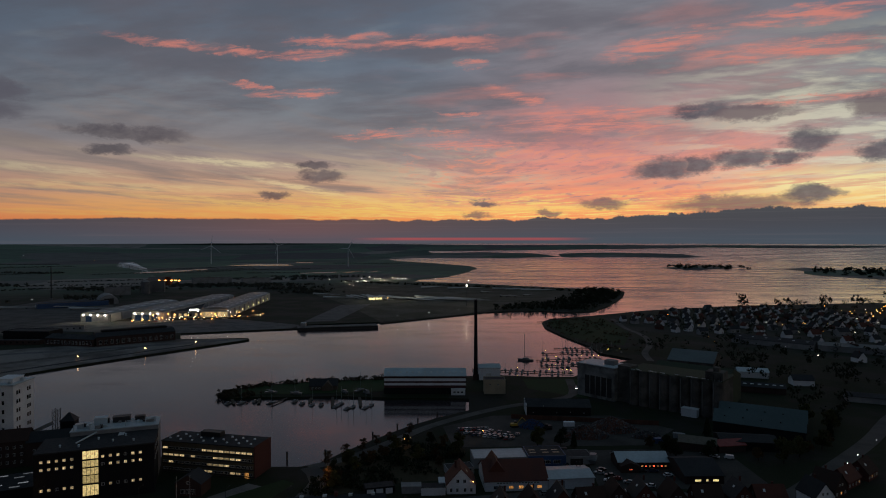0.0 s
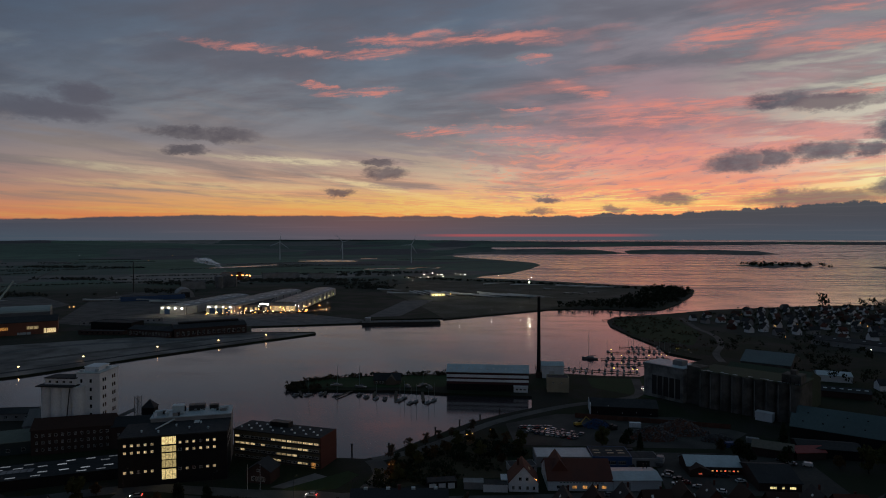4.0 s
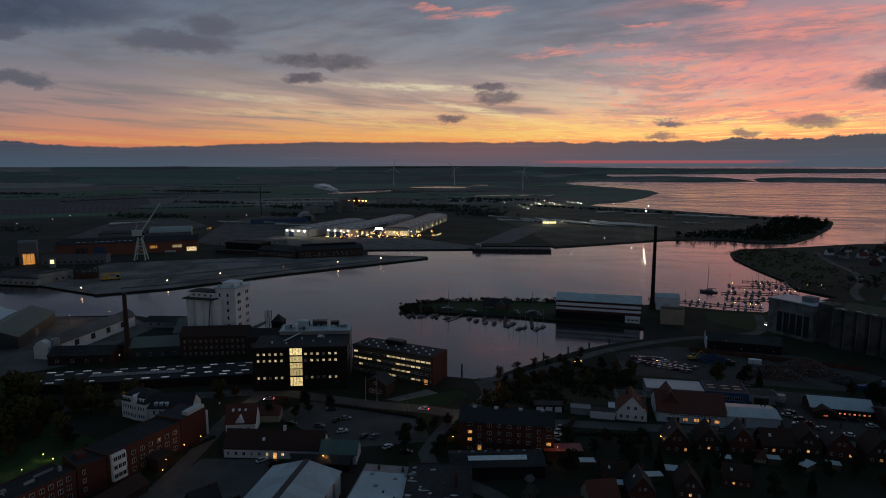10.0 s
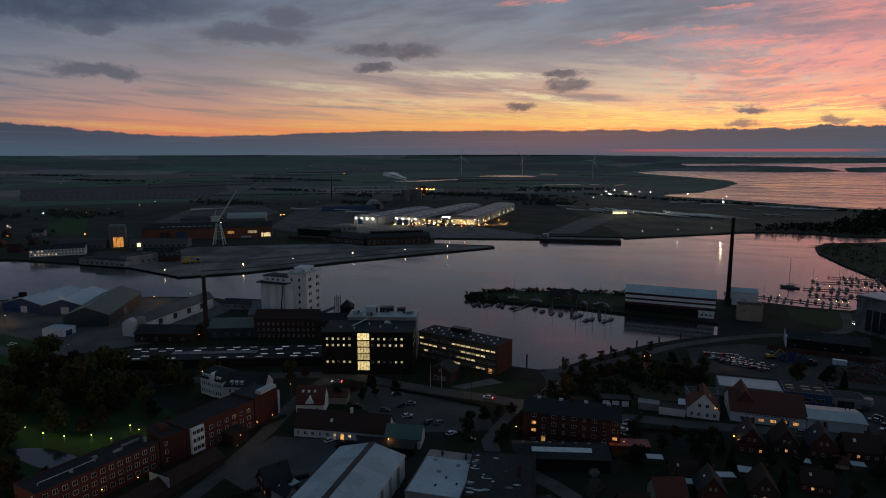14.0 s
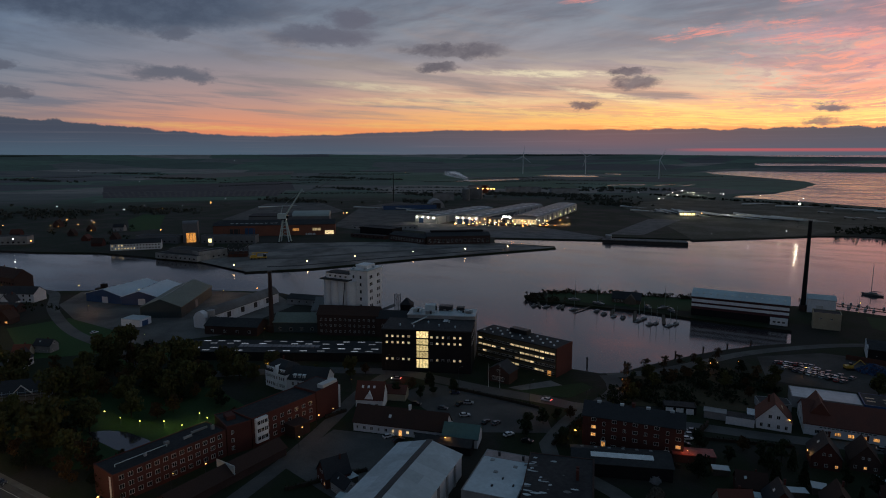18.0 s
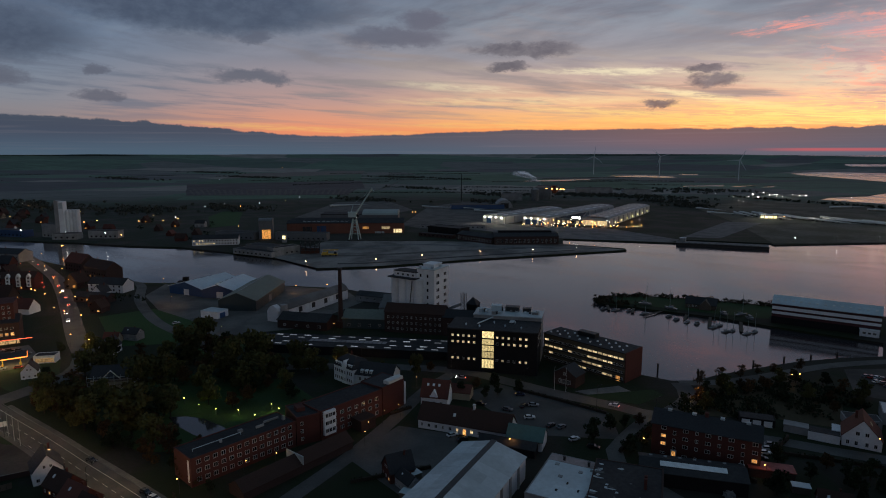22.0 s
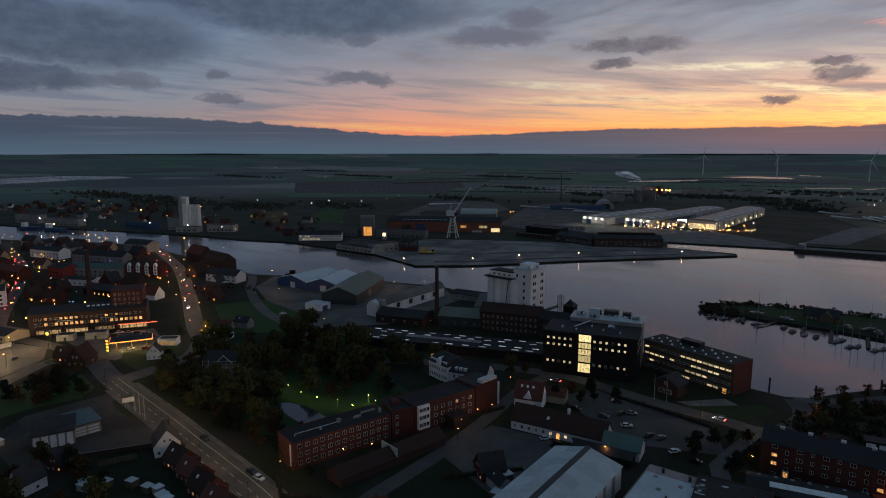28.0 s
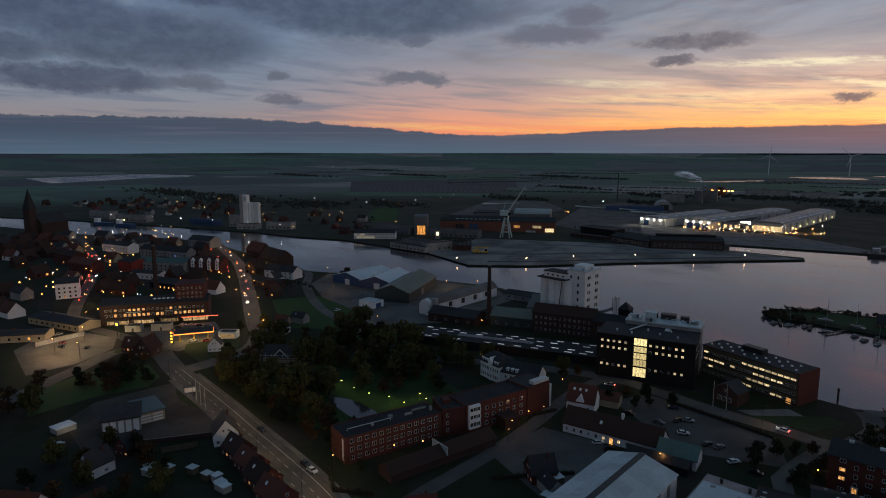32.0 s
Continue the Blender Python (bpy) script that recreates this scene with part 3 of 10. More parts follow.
FAR_END = ((665, 6355), (1710, 7105), (3030, 8055), (3640, 8640), (6055, 8545), (7500, 8200), (8400, 9800), (6500, 11500), (4000, 12000), (1500, 12500), (-400, 13500), (-1800, 16000), (-2500, 18000), (-9000, 15800),
           (-14500, 11000), (-17600, 4600), (-18000, -2500), (-12000, -4000))
ISLE_NEAR = ((825, 2350), (850, 2270), (878, 2150), (960, 2255), (1095, 2350), (1120, 2500), (985, 2480))
ISLE_RIGHT = ((1230, 2255), (1220, 2110), (1125, 1940), (1110, 1820), (1160, 1730), (1190, 1640), (1900, 1500), (2300, 1900), (1535, 2150), (1365, 2170), (1350, 2330))
LAKES = (((-2290, 420), (-2360, 563), (-2416, 658), (-2479, 765), (-2483, 880), (-2569, 999), (-2691, 998), (-2907, 920), (-2966, 790), (-2908, 696), (-2855, 609), (-2800, 420)), ((-1010, 2010), (-975, 2110), (-866, 2300), (-825, 2190), (-900, 2010), (-960, 1955)),
         ((-905, 2560), (-885, 2640), (-800, 2770), (-690, 2740), (-640, 2640), (-600, 2600), (-650, 2540), (-770, 2530)), ((-708, 2990), (-625, 3000), (-600, 2875), (-680, 2895)),
         ((-450, 1915), (-452, 2020), (-360, 2100), (-345, 2010), (-412, 1975)), ((-480, 2290), (-455, 2310), (-400, 2330), (-420, 2270)), ((-345, 2020), (-290, 2140), (-250, 2110), (-300, 2010)), ((-250, 2022), (-222, 2034), (-212, 2170), (-232, 2120)))


def jag(points, rough, closed=True):
    """A natural shore: the line broken into short uneven lengths."""
    out = []
    for i, p in enumerate(points if closed else points[:-1]):
        q = points[(i + 1) % len(points)]
        d = math.dist(p, q)
        n = max(1, min(12, int(d / (rough * 4))))
        for k in range(n):
            t = k / n
            x, y = p[0] + (q[0] - p[0]) * t, p[1] + (q[1] - p[1]) * t
            w = rough * (0.5 if k else 0.15)
            s = noise.noise_vector((x * 0.02, y * 0.02, 3.0))
            out.append((x + s.x * w, y + s.y * w))
    return out


def inside(poly, x, y):
    hit = False
    j = len(poly) - 1
    for i in range(len(poly)):
        (xi, yi), (xj, yj) = poly[i], poly[j]
        if (yi > y) != (yj > y) and x < (xj - xi) * (y - yi) / (yj - yi) + xi:
            hit = not hit
        j = i
    return hit


def hills(x, y):
    d = math.hypot(x, y)
    if d < 3300 or (x > -300 and d < 6000):
        return 9.0 * max(0.0, noise.noise((x * 0.004, y * 0.004, 8.0)) + 0.35) if d > 3600 else 0.0
    rise = min(1.0, (d - 3300) / 3000) * (0.25 if x > -300 else 1.0)
    return max(0.0, rise) * (26.0 * max(0.0, noise.fractal((x * 0.00035, y * 0.00035, 1.7), 0.9, 2.1, 4) + 0.25) + 3.0 * max(0.0, noise.noise((x * 0.003, y * 0.003, 0))))


def land():
    from mathutils import geometry
    near = list(TOWN) + list(SPIT) + list(POINT)
    far = list(FAR_SHORE) + jag(FAR_COAST, 14.0, False)[1:] + list(FAR_END)
    rings = [near, far, jag(ISLE_NEAR, 12.0), jag(ISLE_RIGHT, 12.0), jag(ISLE_LOW, 14.0)] + [jag(k, 8.0) for k in LAKES]
    points, edges = [], []
    for ring in rings:
        s = len(points)
        points += [Vector(p) for p in ring]
        edges += [(s + i, s + (i + 1) % len(ring)) for i in range(len(ring))]
    d = 320.0
    while d < 17600:
        n = 180 if d > 1500 else 90
        for k in range(n):
            a = radians(-60 + 175 * (k + 0.5 * random.random()) / n)
            r = d * random.uniform(0.98, 1.02) if abs(d - 3400.0) > 1.0 else 3400.0
            points.append(Vector((-math.sin(a) * r, math.cos(a) * r)))
        d = min(d * 1.09, 3400.0) if d < 3400.0 else d * 1.06
    verts, _, faces, *_ = geometry.delaunay_2d_cdt(points, edges, [], 0, 0.01)
    bm = bmesh.new()
    up = [None] * len(verts)
    kept, sides = [], {}
    for f in faces:
        c = sum((verts[i] for i in f), Vector((0, 0))) / len(f)
        dry = [inside(r, c.x, c.y) for r in rings]
        if any(dry[:5]) and not any(dry[5:]):
            kept.append(f)
            for i in range(len(f)):
                a, b = f[i], f[(i + 1) % len(f)]
                if (b, a) in sides:
                    del sides[b, a]
                else:
                    sides[a, b] = True
    rim = {i for e in sides for i in e}
    for f in kept:
        for i in f:
            if up[i] is None:
                x, y = verts[i]
                up[i] = bm.verts.new(lift(x, y, 0.0 if i in rim else hills(x, y)))
        bm.faces.new([up[i] for i in f])
    low = {}
    for i in rim:
        x, y = verts[i]
        low[i] = bm.verts.new(lift(x, y, -5.0))
    for a, b in sides:
        bm.faces.new((up[a], low[a], low[b], up[b]))
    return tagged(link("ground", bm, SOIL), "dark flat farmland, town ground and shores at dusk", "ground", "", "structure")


def sea():
    bm = bmesh.new()
    rows = []
    d = 150.0
    steps = []
    while d < HORIZON:
        steps.append(d)
        d = min(d * 1.12, 3400.0) if d < 3400.0 else d * 1.05
    steps.append(HORIZON)
    for d in steps:
        rows.append([bm.verts.new(lift(-math.sin(a) * d, math.cos(a) * d, -1.2)) for a in (radians(-75 + k) for k in range(201))])
    for a, b in zip(rows, rows[1:]):
        for k in range(200):
            bm.faces.new((a[k], a[k + 1], b[k + 1], b[k]))
    return tagged(link("water", bm, WATER, smooth=True), "calm fjord water reflecting the red evening sky", "water", "", "structure")


land()
sea()


# ---- windows, walls and roofs ----
SHAPES = {}


def window_shape(w, h, bars=1):
    key = ("frame", round(w, 2), round(h, 2), bars)
    if key not in SHAPES:
        bm = bmesh.new()
        t = 0.09
        xs = [-w / 2, -w / 2 + t]
        for k in range(bars):
            c = -w / 2 + w * (k + 1) / (bars + 1)
            xs += [c - t / 2, c + t / 2]
        xs += [w / 2 - t, w / 2]
        zs = [0, t, h - t, h]
        grid = [[bm.verts.new((x, -0.065, z)) for x in xs] for z in zs]
        faces = [bm.faces.new((grid[j][i], grid[j][i + 1], grid[j + 1][i + 1], grid[j + 1][i])) for j in range(3) for i in range(len(xs) - 1) if j != 1 or i % 2 == 0]
        grown = bmesh.ops.extrude_face_region(bm, geom=faces)
        for v in grown["geom"]:
            if isinstance(v, bmesh.types.BMVert):
                v.co.y = 0.015
        bmesh.ops.recalc_face_normals(bm, faces=bm.faces)
        mesh = bpy.data.meshes.new("window")
        bm.to_mesh(mesh)
        bm.free()
        mesh.materials.append(FRAME)
        SHAPES[key] = mesh
    return SHAPES[key]


def pane_shape(w, h, mat):
    key = ("pane", round(w, 2), round(h, 2), mat.name)
    if key not in SHAPES:
        bm = boxes((-w / 2 + 0.05, w / 2 - 0.05, -0.035, 0.01, 0.05, h - 0.05))
        mesh = bpy.data.meshes.new("pane")
        bm.to_mesh(mesh)
        bm.free()
        mesh.materials.append(mat)
        SHAPES[key] = mesh
    return SHAPES[key]


def window(parent, x, y, z, w, h, turn=0.0, mat=None, bars=1, framed=True):
    """A framed window in a wall, with its pane; turn 0 looks to the front."""
    mat = mat or GLASS
    m = Matrix.Translation((x, y, z)) @ Matrix.Rotation(radians(turn), 4, "Z")
    if framed:
        ob = new("window", window_shape(w, h, bars))
        ob.parent, ob.matrix_basis = parent, m
        pane = new("pane", pane_shape(w, h, mat))
        pane.parent = ob
    else:
        ob = new("window", pane_shape(w, h, mat))
        ob.parent, ob.matrix_basis = parent, m
    return ob


def row(parent, x0, x1, n, z, w, h, y=0.0, lit=(), mat=None, side="front", bars=1, framed=True):
    """A row of windows along a wall: front (along x at y), left or right (along y at x = y)."""
    for k in range(n):
        s = x0 + (x1 - x0) * (k + 0.5) / n
        glow = (mat or WARM) if k in lit else GLASS
        if side == "front":
            window(parent, s, y - 0.012, z, w, h, 0, glow, bars, framed)
        elif side == "left":
            window(parent, y - 0.012, s, z, w, h, -90, glow, bars, framed)
        else:
            window(parent, y + 0.012, s, z, w, h, 90, glow, bars, framed)


def gable_parts(ob, length, depth, eave, ridge, wall, roof, along="x", over=0.4, thick=0.25):
    """Walls with gables and two roof slopes."""
    bm = bmesh.new()
    if along == "x":
        prism(bm, [(0, 0), (depth, 0), (depth, eave), (depth / 2, ridge), (0, eave)], 0, length, "x")
    else:
        prism(bm, [(0, 0), (length, 0), (length, eave), (length / 2, ridge), (0, eave)], 0, depth, "y")
    part("wall", bm, wall, ob)
    span, run = (depth, length) if along == "x" else (length, depth)
    s = (ridge - eave) / (span / 2)
    bm = bmesh.new()
    low = eave - over * s + 0.03
    prism(bm, [(-over, low), (span / 2, ridge + 0.03), (span + over, low), (span + over, low + thick), (span / 2, ridge + 0.03 + thick), (-over, low + thick)], -over, run + over, along)
    part("roof", bm, roof, ob)


def flat_parts(ob, length, depth, height, wall, roof, edge=0.5):
    part("wall", boxes((0, length, 0, depth, 0, height)), wall, ob)
    bm = bmesh.new()
    box(bm, 0.3, length - 0.3, 0.3, depth - 0.3, height - 0.1, height + 0.12)
    part("roof", bm, roof, ob)
    bm = bmesh.new()
    t = 0.3
    for r in ((-0.05, length + 0.05, -0.05, t), (-0.05, length + 0.05, depth - t, depth + 0.05), (-0.05, t, t, depth - t), (length - t, length + 0.05, t, depth - t)):
        box(bm, *r, height, height + edge)
    part("parapet", bm, wall, ob)


def chimney(ob, x, y, z0, z1, w=0.7, mat=None):
    bm = boxes((x - w / 2, x + w / 2, y - w / 2, y + w / 2, z0, z1), (x - w / 2 - 0.08, x + w / 2 + 0.08, y - w / 2 - 0.08, y + w / 2 + 0.08, z1, z1 + 0.18))
    part("chimney", bm, mat or BRICK, ob)


def skylight(ob, x, y, z, w, d, tilt=0.0, axis="x", mat=None, lift_by=0.12):
    bm = boxes((-w / 2, w / 2, -d / 2, d / 2, -0.05, lift_by))
    o = part("skylight", bm, mat or SKYLIGHT, ob)
    o.matrix_basis = pose(x, y, z, tilt if axis == "x" else 0, tilt if axis == "y" else 0, 0)


def door(ob, x, y, w=1.1, h=2.1, mat=None, turn=0.0):
    o = part("door", boxes((-w / 2, w / 2, -0.08, 0.03, 0.02, h)), mat or DARK_STEEL, ob)
    o.matrix_basis = pose(x, y, 0, 0, 0, turn)


def dormer(ob, x, y, z, w=1.6, h=1.5, d=2.4, mat=None, roof=None):
    o = part("dormer", boxes((-w / 2, w / 2, 0, d, 0, h), (-w / 2 - 0.15, w / 2 + 0.15, -0.2, d, h, h + 0.18)), mat or WHITE, ob)
    o.matrix_basis = pose(x, y, z)
    window(o, 0, -0.012, 0.35, w * 0.7, h * 0.6)


SKYLIGHT = material("skylight_plastic", (0.72, 0.75, 0.76), 0.2, scale=0.5, bump=0)
OCHRE = material("ochre_panel", (0.13, 0.11, 0.075), 0.7, scale=0.2)


# ---- around the street below ----
def brick_apartments():
    ob, n = site("apartment_block", (-54, 212), (-20, 216), "long red brick apartment block with dark slate roof", "building")
    gable_parts(ob, n, 11, 11.2, 14.6, BRICK, SLATE)
    for k in range(4):
        z = 0.5 + 2.85 * k
        for c in range(9):
            x = n * (c + 0.75) / 9.6 + 1.2
            if c in (1, 7):
                if k:
                    window(ob, x, -0.012, z - 0.9, 1.0, 1.5, bars=0)
                continue
            w = 1.7 if c in (0, 2, 4, 6, 8) else 1.0
            lit = (c, k) in ((0, 1), (0, 2), (8, 1))
            window(ob, x, -0.012, z + (0.5 if k else 0.15), w, 1.25 if k else 0.8, 0, WARM if lit else GLASS)
    for c in (1, 7):
        x = n * (c + 0.75) / 9.6 + 1.2
        o = part("entrance", boxes((-0.95, -0.65, -0.5, 0, 0, 2.5), (0.65, 0.95, -0.5, 0, 0, 2.5), (-0.95, 0.95, -0.6, 0, 2.5, 2.75)), FRAME, ob, "white framed entrance porch")
        o.matrix_basis = pose(x, 0, 0)
        part("door", boxes((-0.62, 0.62, -0.12, 0, 0, 2.4)), WARM, o)
    for x in (5, 13, 22, 30):
        part("roof_vent", boxes((x - 0.7, x + 0.7, 4.9, 6.1, 14.3, 15.2)), SHEET, ob)
    chimney(ob, 17, 5.5, 14, 15.9, 1.1)
    row(ob, 1.5, 9.5, 2, 3.8, 1.2, 1.2, 0.0, side="left")
    return ob


def dark_mill():
    ob, n = site("mill_office", (-160.5, 243.5), (-120, 258.5), "tall dark clad mill converted to offices, stairwell lit", "building")
    part("wall", boxes((0, n, 0, 20, 0, 20.5)), DARK, ob)
    part("roof", boxes((-0.2, n + 0.2, -0.2, 20.2, 20.5, 21.0)), FELT, ob)
    part("upper_storey", boxes((9, n, 20.2, 34, 0, 22.6)), GREY, ob)
    part("upper_roof", boxes((8.7, n + 0.3, 20.0, 34.3, 22.6, 23.0)), SHEET, ob)
    # stairwell: a tall glazed strip with floors showing
    for z0, z1 in ((2.2, 6.4), (7.2, 10.2), (10.6, 13.2), (13.8, 16.3), (17.0, 20.2)):
        o = part("stair_glazing", boxes((17.0, 22.6, -0.18, 0.02, z0, z1)), STAIRGLOW, ob, "brightly lit stairwell glass")
        for x in (18.4, 19.8, 21.2):
            part("glazing_bar", boxes((x - 0.05, x + 0.05, -0.26, -0.18, z0, z1)), DARK_STEEL, o)
    for z, lit in ((5.6, (0, 1, 3, 4, 6, 9, 10)), (13.8, (0, 1, 2, 3, 4, 6, 7, 8, 9, 10)), (16.9, (0, 1, 2, 3, 4, 5, 6, 7, 9, 10))):
        cols = [2.6 + 2.65 * k for k in range(5)] + [24.2 + 2.75 * k for k in range(6)]
        for k, x in enumerate(cols):
            window(ob, x, -0.012, z, 1.15, 1.15, 0, PALE if k in lit else GLASS, 1)
    row(ob, 2, 18, 5, 16.9, 1.2, 1.2, n, side="right")
    row(ob, 2, 18, 5, 13.0, 1.2, 1.2, n, side="right")
    for x, y, w, d, h, mat in ((17, 27, 5, 4, 3.0, SHEET), (24, 29, 7, 4, 2.2, DARK_STEEL), (11, 24, 2.2, 2.2, 1.8, SHEET), (33, 30, 4, 3, 1.6, DARK_STEEL), (14.5, 23, 1.4, 3.5, 1.2, SHEET), (38, 25, 3, 2, 0.9, GREY)):
        part("roof_unit", boxes((x, x + w, y, y + d, 22.9, 23 + h), (x - 0.15, x + w + 0.15, y - 0.15, y + d + 0.15, 23 + h, 23.2 + h)), mat, ob)
    for x, y in ((8, 6), (15, 4), (27, 7), (35, 5), (21, 12), (31, 14)):
        bm = bmesh.new()
        rod(bm, (x, y, 20.9), (x, y, 21.8), 0.35, 0.35)
        rod(bm, (x, y, 21.8), (x, y, 22.1), 0.55, 0.2)
        part("roof_cowl", bm, SHEET, ob)
    skylight(ob, 29, 17, 21.1, 2.2, 4.2)
    rnd = random.Random(14)
    for k in range(12):
        x, y, w, d, h = rnd.uniform(9.5, n - 3), rnd.uniform(20.5, 32), rnd.uniform(0.8, 2.6), rnd.uniform(0.6, 2.0), rnd.uniform(0.6, 2.4)
        part("roof_unit", boxes((x, x + w, y, y + d, 22.9, 23 + h)), (SHEET, GREY, DARK_STEEL)[k % 3], ob)
    for x in (10, 16, 30, 38):
        bm = bmesh.new()
        rod(bm, (x, 21.5, 22.9), (x, 21.5, 25.5), 0.16, sides=6)
        rod(bm, (x, 21.5, 25.2), (x + 2.4, 22.5, 25.2), 0.16, sides=6)
        part("flue_pipe", bm, SHEET, ob)
    bm = bmesh.new()
    rod(bm, (19, 20, 22), (13, 9, 21.2), 0.35)
    part("duct", bm, SHEET, ob)
    return ob


def office_wing():
    ob, n = site("office_wing", (-128, 283), (-82.5, 273), "office wing with lit strip windows and brick gable", "building")
    part("wall", boxes((0, n - 0.4, 0, 14, 0, 13.6)), OCHRE, ob, "dull ochre panel front")
    part("brick_gable", boxes((n - 0.4, n, -0.4, 14.4, 0, 14.2)), BRICK, ob, "red brick end wall")
    part("roof", boxes((-0.2, n - 0.4, -0.4, 14.4, 13.6, 14.0)), FELT, ob)
    lit = ((7, 8, 12, 13), (1, 8, 9, 10, 11), (0, 1, 2, 3, 5, 9, 10, 11, 12, 13), (0, 7, 8, 9, 10, 11, 12, 13, 14, 15))
    for k, z in enumerate((0.9, 4.0, 7.1, 10.2)):
        part("sill_band", boxes((0, n - 0.4, -0.1, 0, z - 0.55, z - 0.05)), DARK_STEEL, ob)
        row(ob, 0.6, n - 1.2, 16, z + 0.2, 2.35, 1.05, 0.0, lit[k], PALE, bars=2)
    for j in range(22):
        x, y = 2 + j * 1.95, 3.0 + 3.6 * (j % 3) + random.uniform(-0.5, 0.5)
        bm = bmesh.new()
        rod(bm, (x, y, 13.9), (x, y, 14.5), 0.6, 0.45, 10)
        part("roof_light", bm, SKYLIGHT, ob)
    part("plant_room", boxes((14, 24, 9, 13, 14, 16.2)), DARK_STEEL, ob)
    door(ob, n - 4, 0, 2.0, 2.4, WARM)
    return ob


def white_silo():
    ob, n = site("grain_silo", (-233.6, 290.8), (-211.6, 290.8), "white concrete grain silo with windowed tower", "silo")
    for k in range(4):
        bm = bmesh.new()
        rod(bm, (2.75 + 5.5 * k, 2.8, 0), (2.75 + 5.5 * k, 2.8, 29.6), 2.85, 2.85, 18)
        box(bm, 5.5 * k + 0.2, 5.5 * k + 5.3, 2.8, 12.5, 0, 29.5)
        part("storage_cell", bm, WHITE, ob)
    part("cell_roof", boxes((-0.9, 19.0, -0.9, 13.5, 29.6, 30.2)), FELT, ob)
    part("gallery", boxes((1.4, 18.0, 2.6, 11.4, 30.2, 33.2)), WHITE, ob)
    part("gallery_roof", boxes((1.1, 18.0, 2.3, 11.7, 33.2, 33.6)), FELT, ob)
    row(ob, 2.5, 17.5, 4, 31.0, 1.5, 1.2, 2.6)
    t = part("tower", boxes((0, 12, 0, 17, 0, 35.6)), WHITE, ob, "square white windowed tower")
    t.matrix_basis = Matrix.Translation((17.2, 4.5, 0)) @ Matrix.Rotation(radians(4), 4, "Z")
    for k in range(7):
        for c in (2.6, 7.4):
            window(t, c, -0.012, 5.0 + 4.3 * k, 1.2, 2.0, framed=False)
        for c in (3.2, 5.0, 11.8, 13.6):
            window(t, 12.012, c, 5.0 + 4.3 * k, 1.35, 2.0, 90, framed=False)
    part("tower_roof", boxes((-0.5, 12.5, -0.5, 17.5, 35.6, 36.1)), SHEET, t)
    part("penthouse", boxes((2.0, 9.5, 4.0, 13.0, 36.1, 38.0), (1.7, 9.8, 3.7, 13.3, 38.0, 38.3)), WHITE, t)
    for x, y in ((2, 1.4), (5, 15.0), (9.5, 2), (10.6, 10), (6, 15.5)):
        part("roof_unit", boxes((x - 0.7, x + 0.7, y - 0.6, y + 0.6, 36.0, 37.4)), SHEET, t)
    bm = bmesh.new()
    rod(bm, (17.0, -0.2, 29), (14.6, -0.3, 8), 0.25)
    part("spout", bm, DARK_STEEL, ob)
    return ob


def conveyor():
    """Lattice mast, sloping conveyor and the small dark cabin beside the silo."""
    ob = put("conveyor_tower", -192.8, 310.4, "steel lattice conveyor mast beside the silo", "tower")
    for x, y in ((-1.3, -1.3), (1.3, -1.3), (1.3, 1.3), (-1.3, 1.3)):
        bm = bmesh.new()
        rod(bm, (x, y, 0), (x, y, 21), 0.14, sides=5)
        part("mast_leg", bm, DARK_STEEL, ob)
    bm = bmesh.new()
    for k in range(9):
        z = 2.2 * k + 1
        for a, b in (((-1.3, -1.3), (1.3, -1.3)), ((1.3, -1.3), (1.3, 1.3)), ((1.3, 1.3), (-1.3, 1.3)), ((-1.3, 1.3), (-1.3, -1.3))):
            rod(bm, (*a, z), (*b, z + 2.2), 0.07, sides=4)
            rod(bm, (*b, z), (*a, z + 2.2), 0.07, sides=4)
    part("lattice", bm, DARK_STEEL, ob)
    bm = bmesh.new()
    prism(bm, [(-0.9, -0.8), (0.9, -0.8), (0.9, 0.8), (-0.9, 0.8)], 0, 26)
    o = part("conveyor", bm, GREY, ob)
    o.matrix_basis = Matrix.Translation((-24, -8, 3.5)) @ Matrix.Rotation(radians(18), 4, "Z") @ Matrix.Rotation(radians(-24), 4, "Y")
    cab, n = site("conveyor_cabin", (-192, 312), (-186.5, 313), "small dark cabin with pointed roof", "cabin")
    part("wall", boxes((0, 6.5, 0, 6, 0, 14)), DARK, cab)
    bm = bmesh.new()
    v = [bm.verts.new(p) for p in ((-0.4, -0.4, 14), (6.9, -0.4, 14), (6.9, 6.4, 14), (-0.4, 6.4, 14), (3.2, 3, 18))]
    for f in ((0, 1, 4), (1, 2, 4), (2, 3, 4), (3, 0, 4), (3, 2, 1, 0)):
        bm.faces.new([v[i] for i in f])
    part("roof", bm, SLATE, cab)


def long_shed():
    ob, n = site("long_shed", (-261, 208.5), (-163, 255.5), "long low dark shed with rows of skylights", "shed")
    flat_parts(ob, n, 21, 4.2, DARK, FELT_DARK, 0.25)
    for k in range(13):
        for j, y in enumerate((3.0, 7.0, 14.5, 18.5)):
            x = 5 + 8.4 * k + (2.2 if j % 2 else 0) + random.uniform(-0.8, 0.8)
            if x < n - 4 and (j not in (1,) or k in (0, 1, 8, 9, 10, 11)) and (k + 2 * j) % 5 != 4:
                skylight(ob, x, y, 4.4, 3.6, 0.8, mat=GLOW_ROOF)
    for k in range(17):
        o = part("solar_panel", boxes((28 + 2.5 * k, 30.2 + 2.5 * k, 8.6, 12.8, 4.45, 4.52)), SOLAR, ob)
    return ob


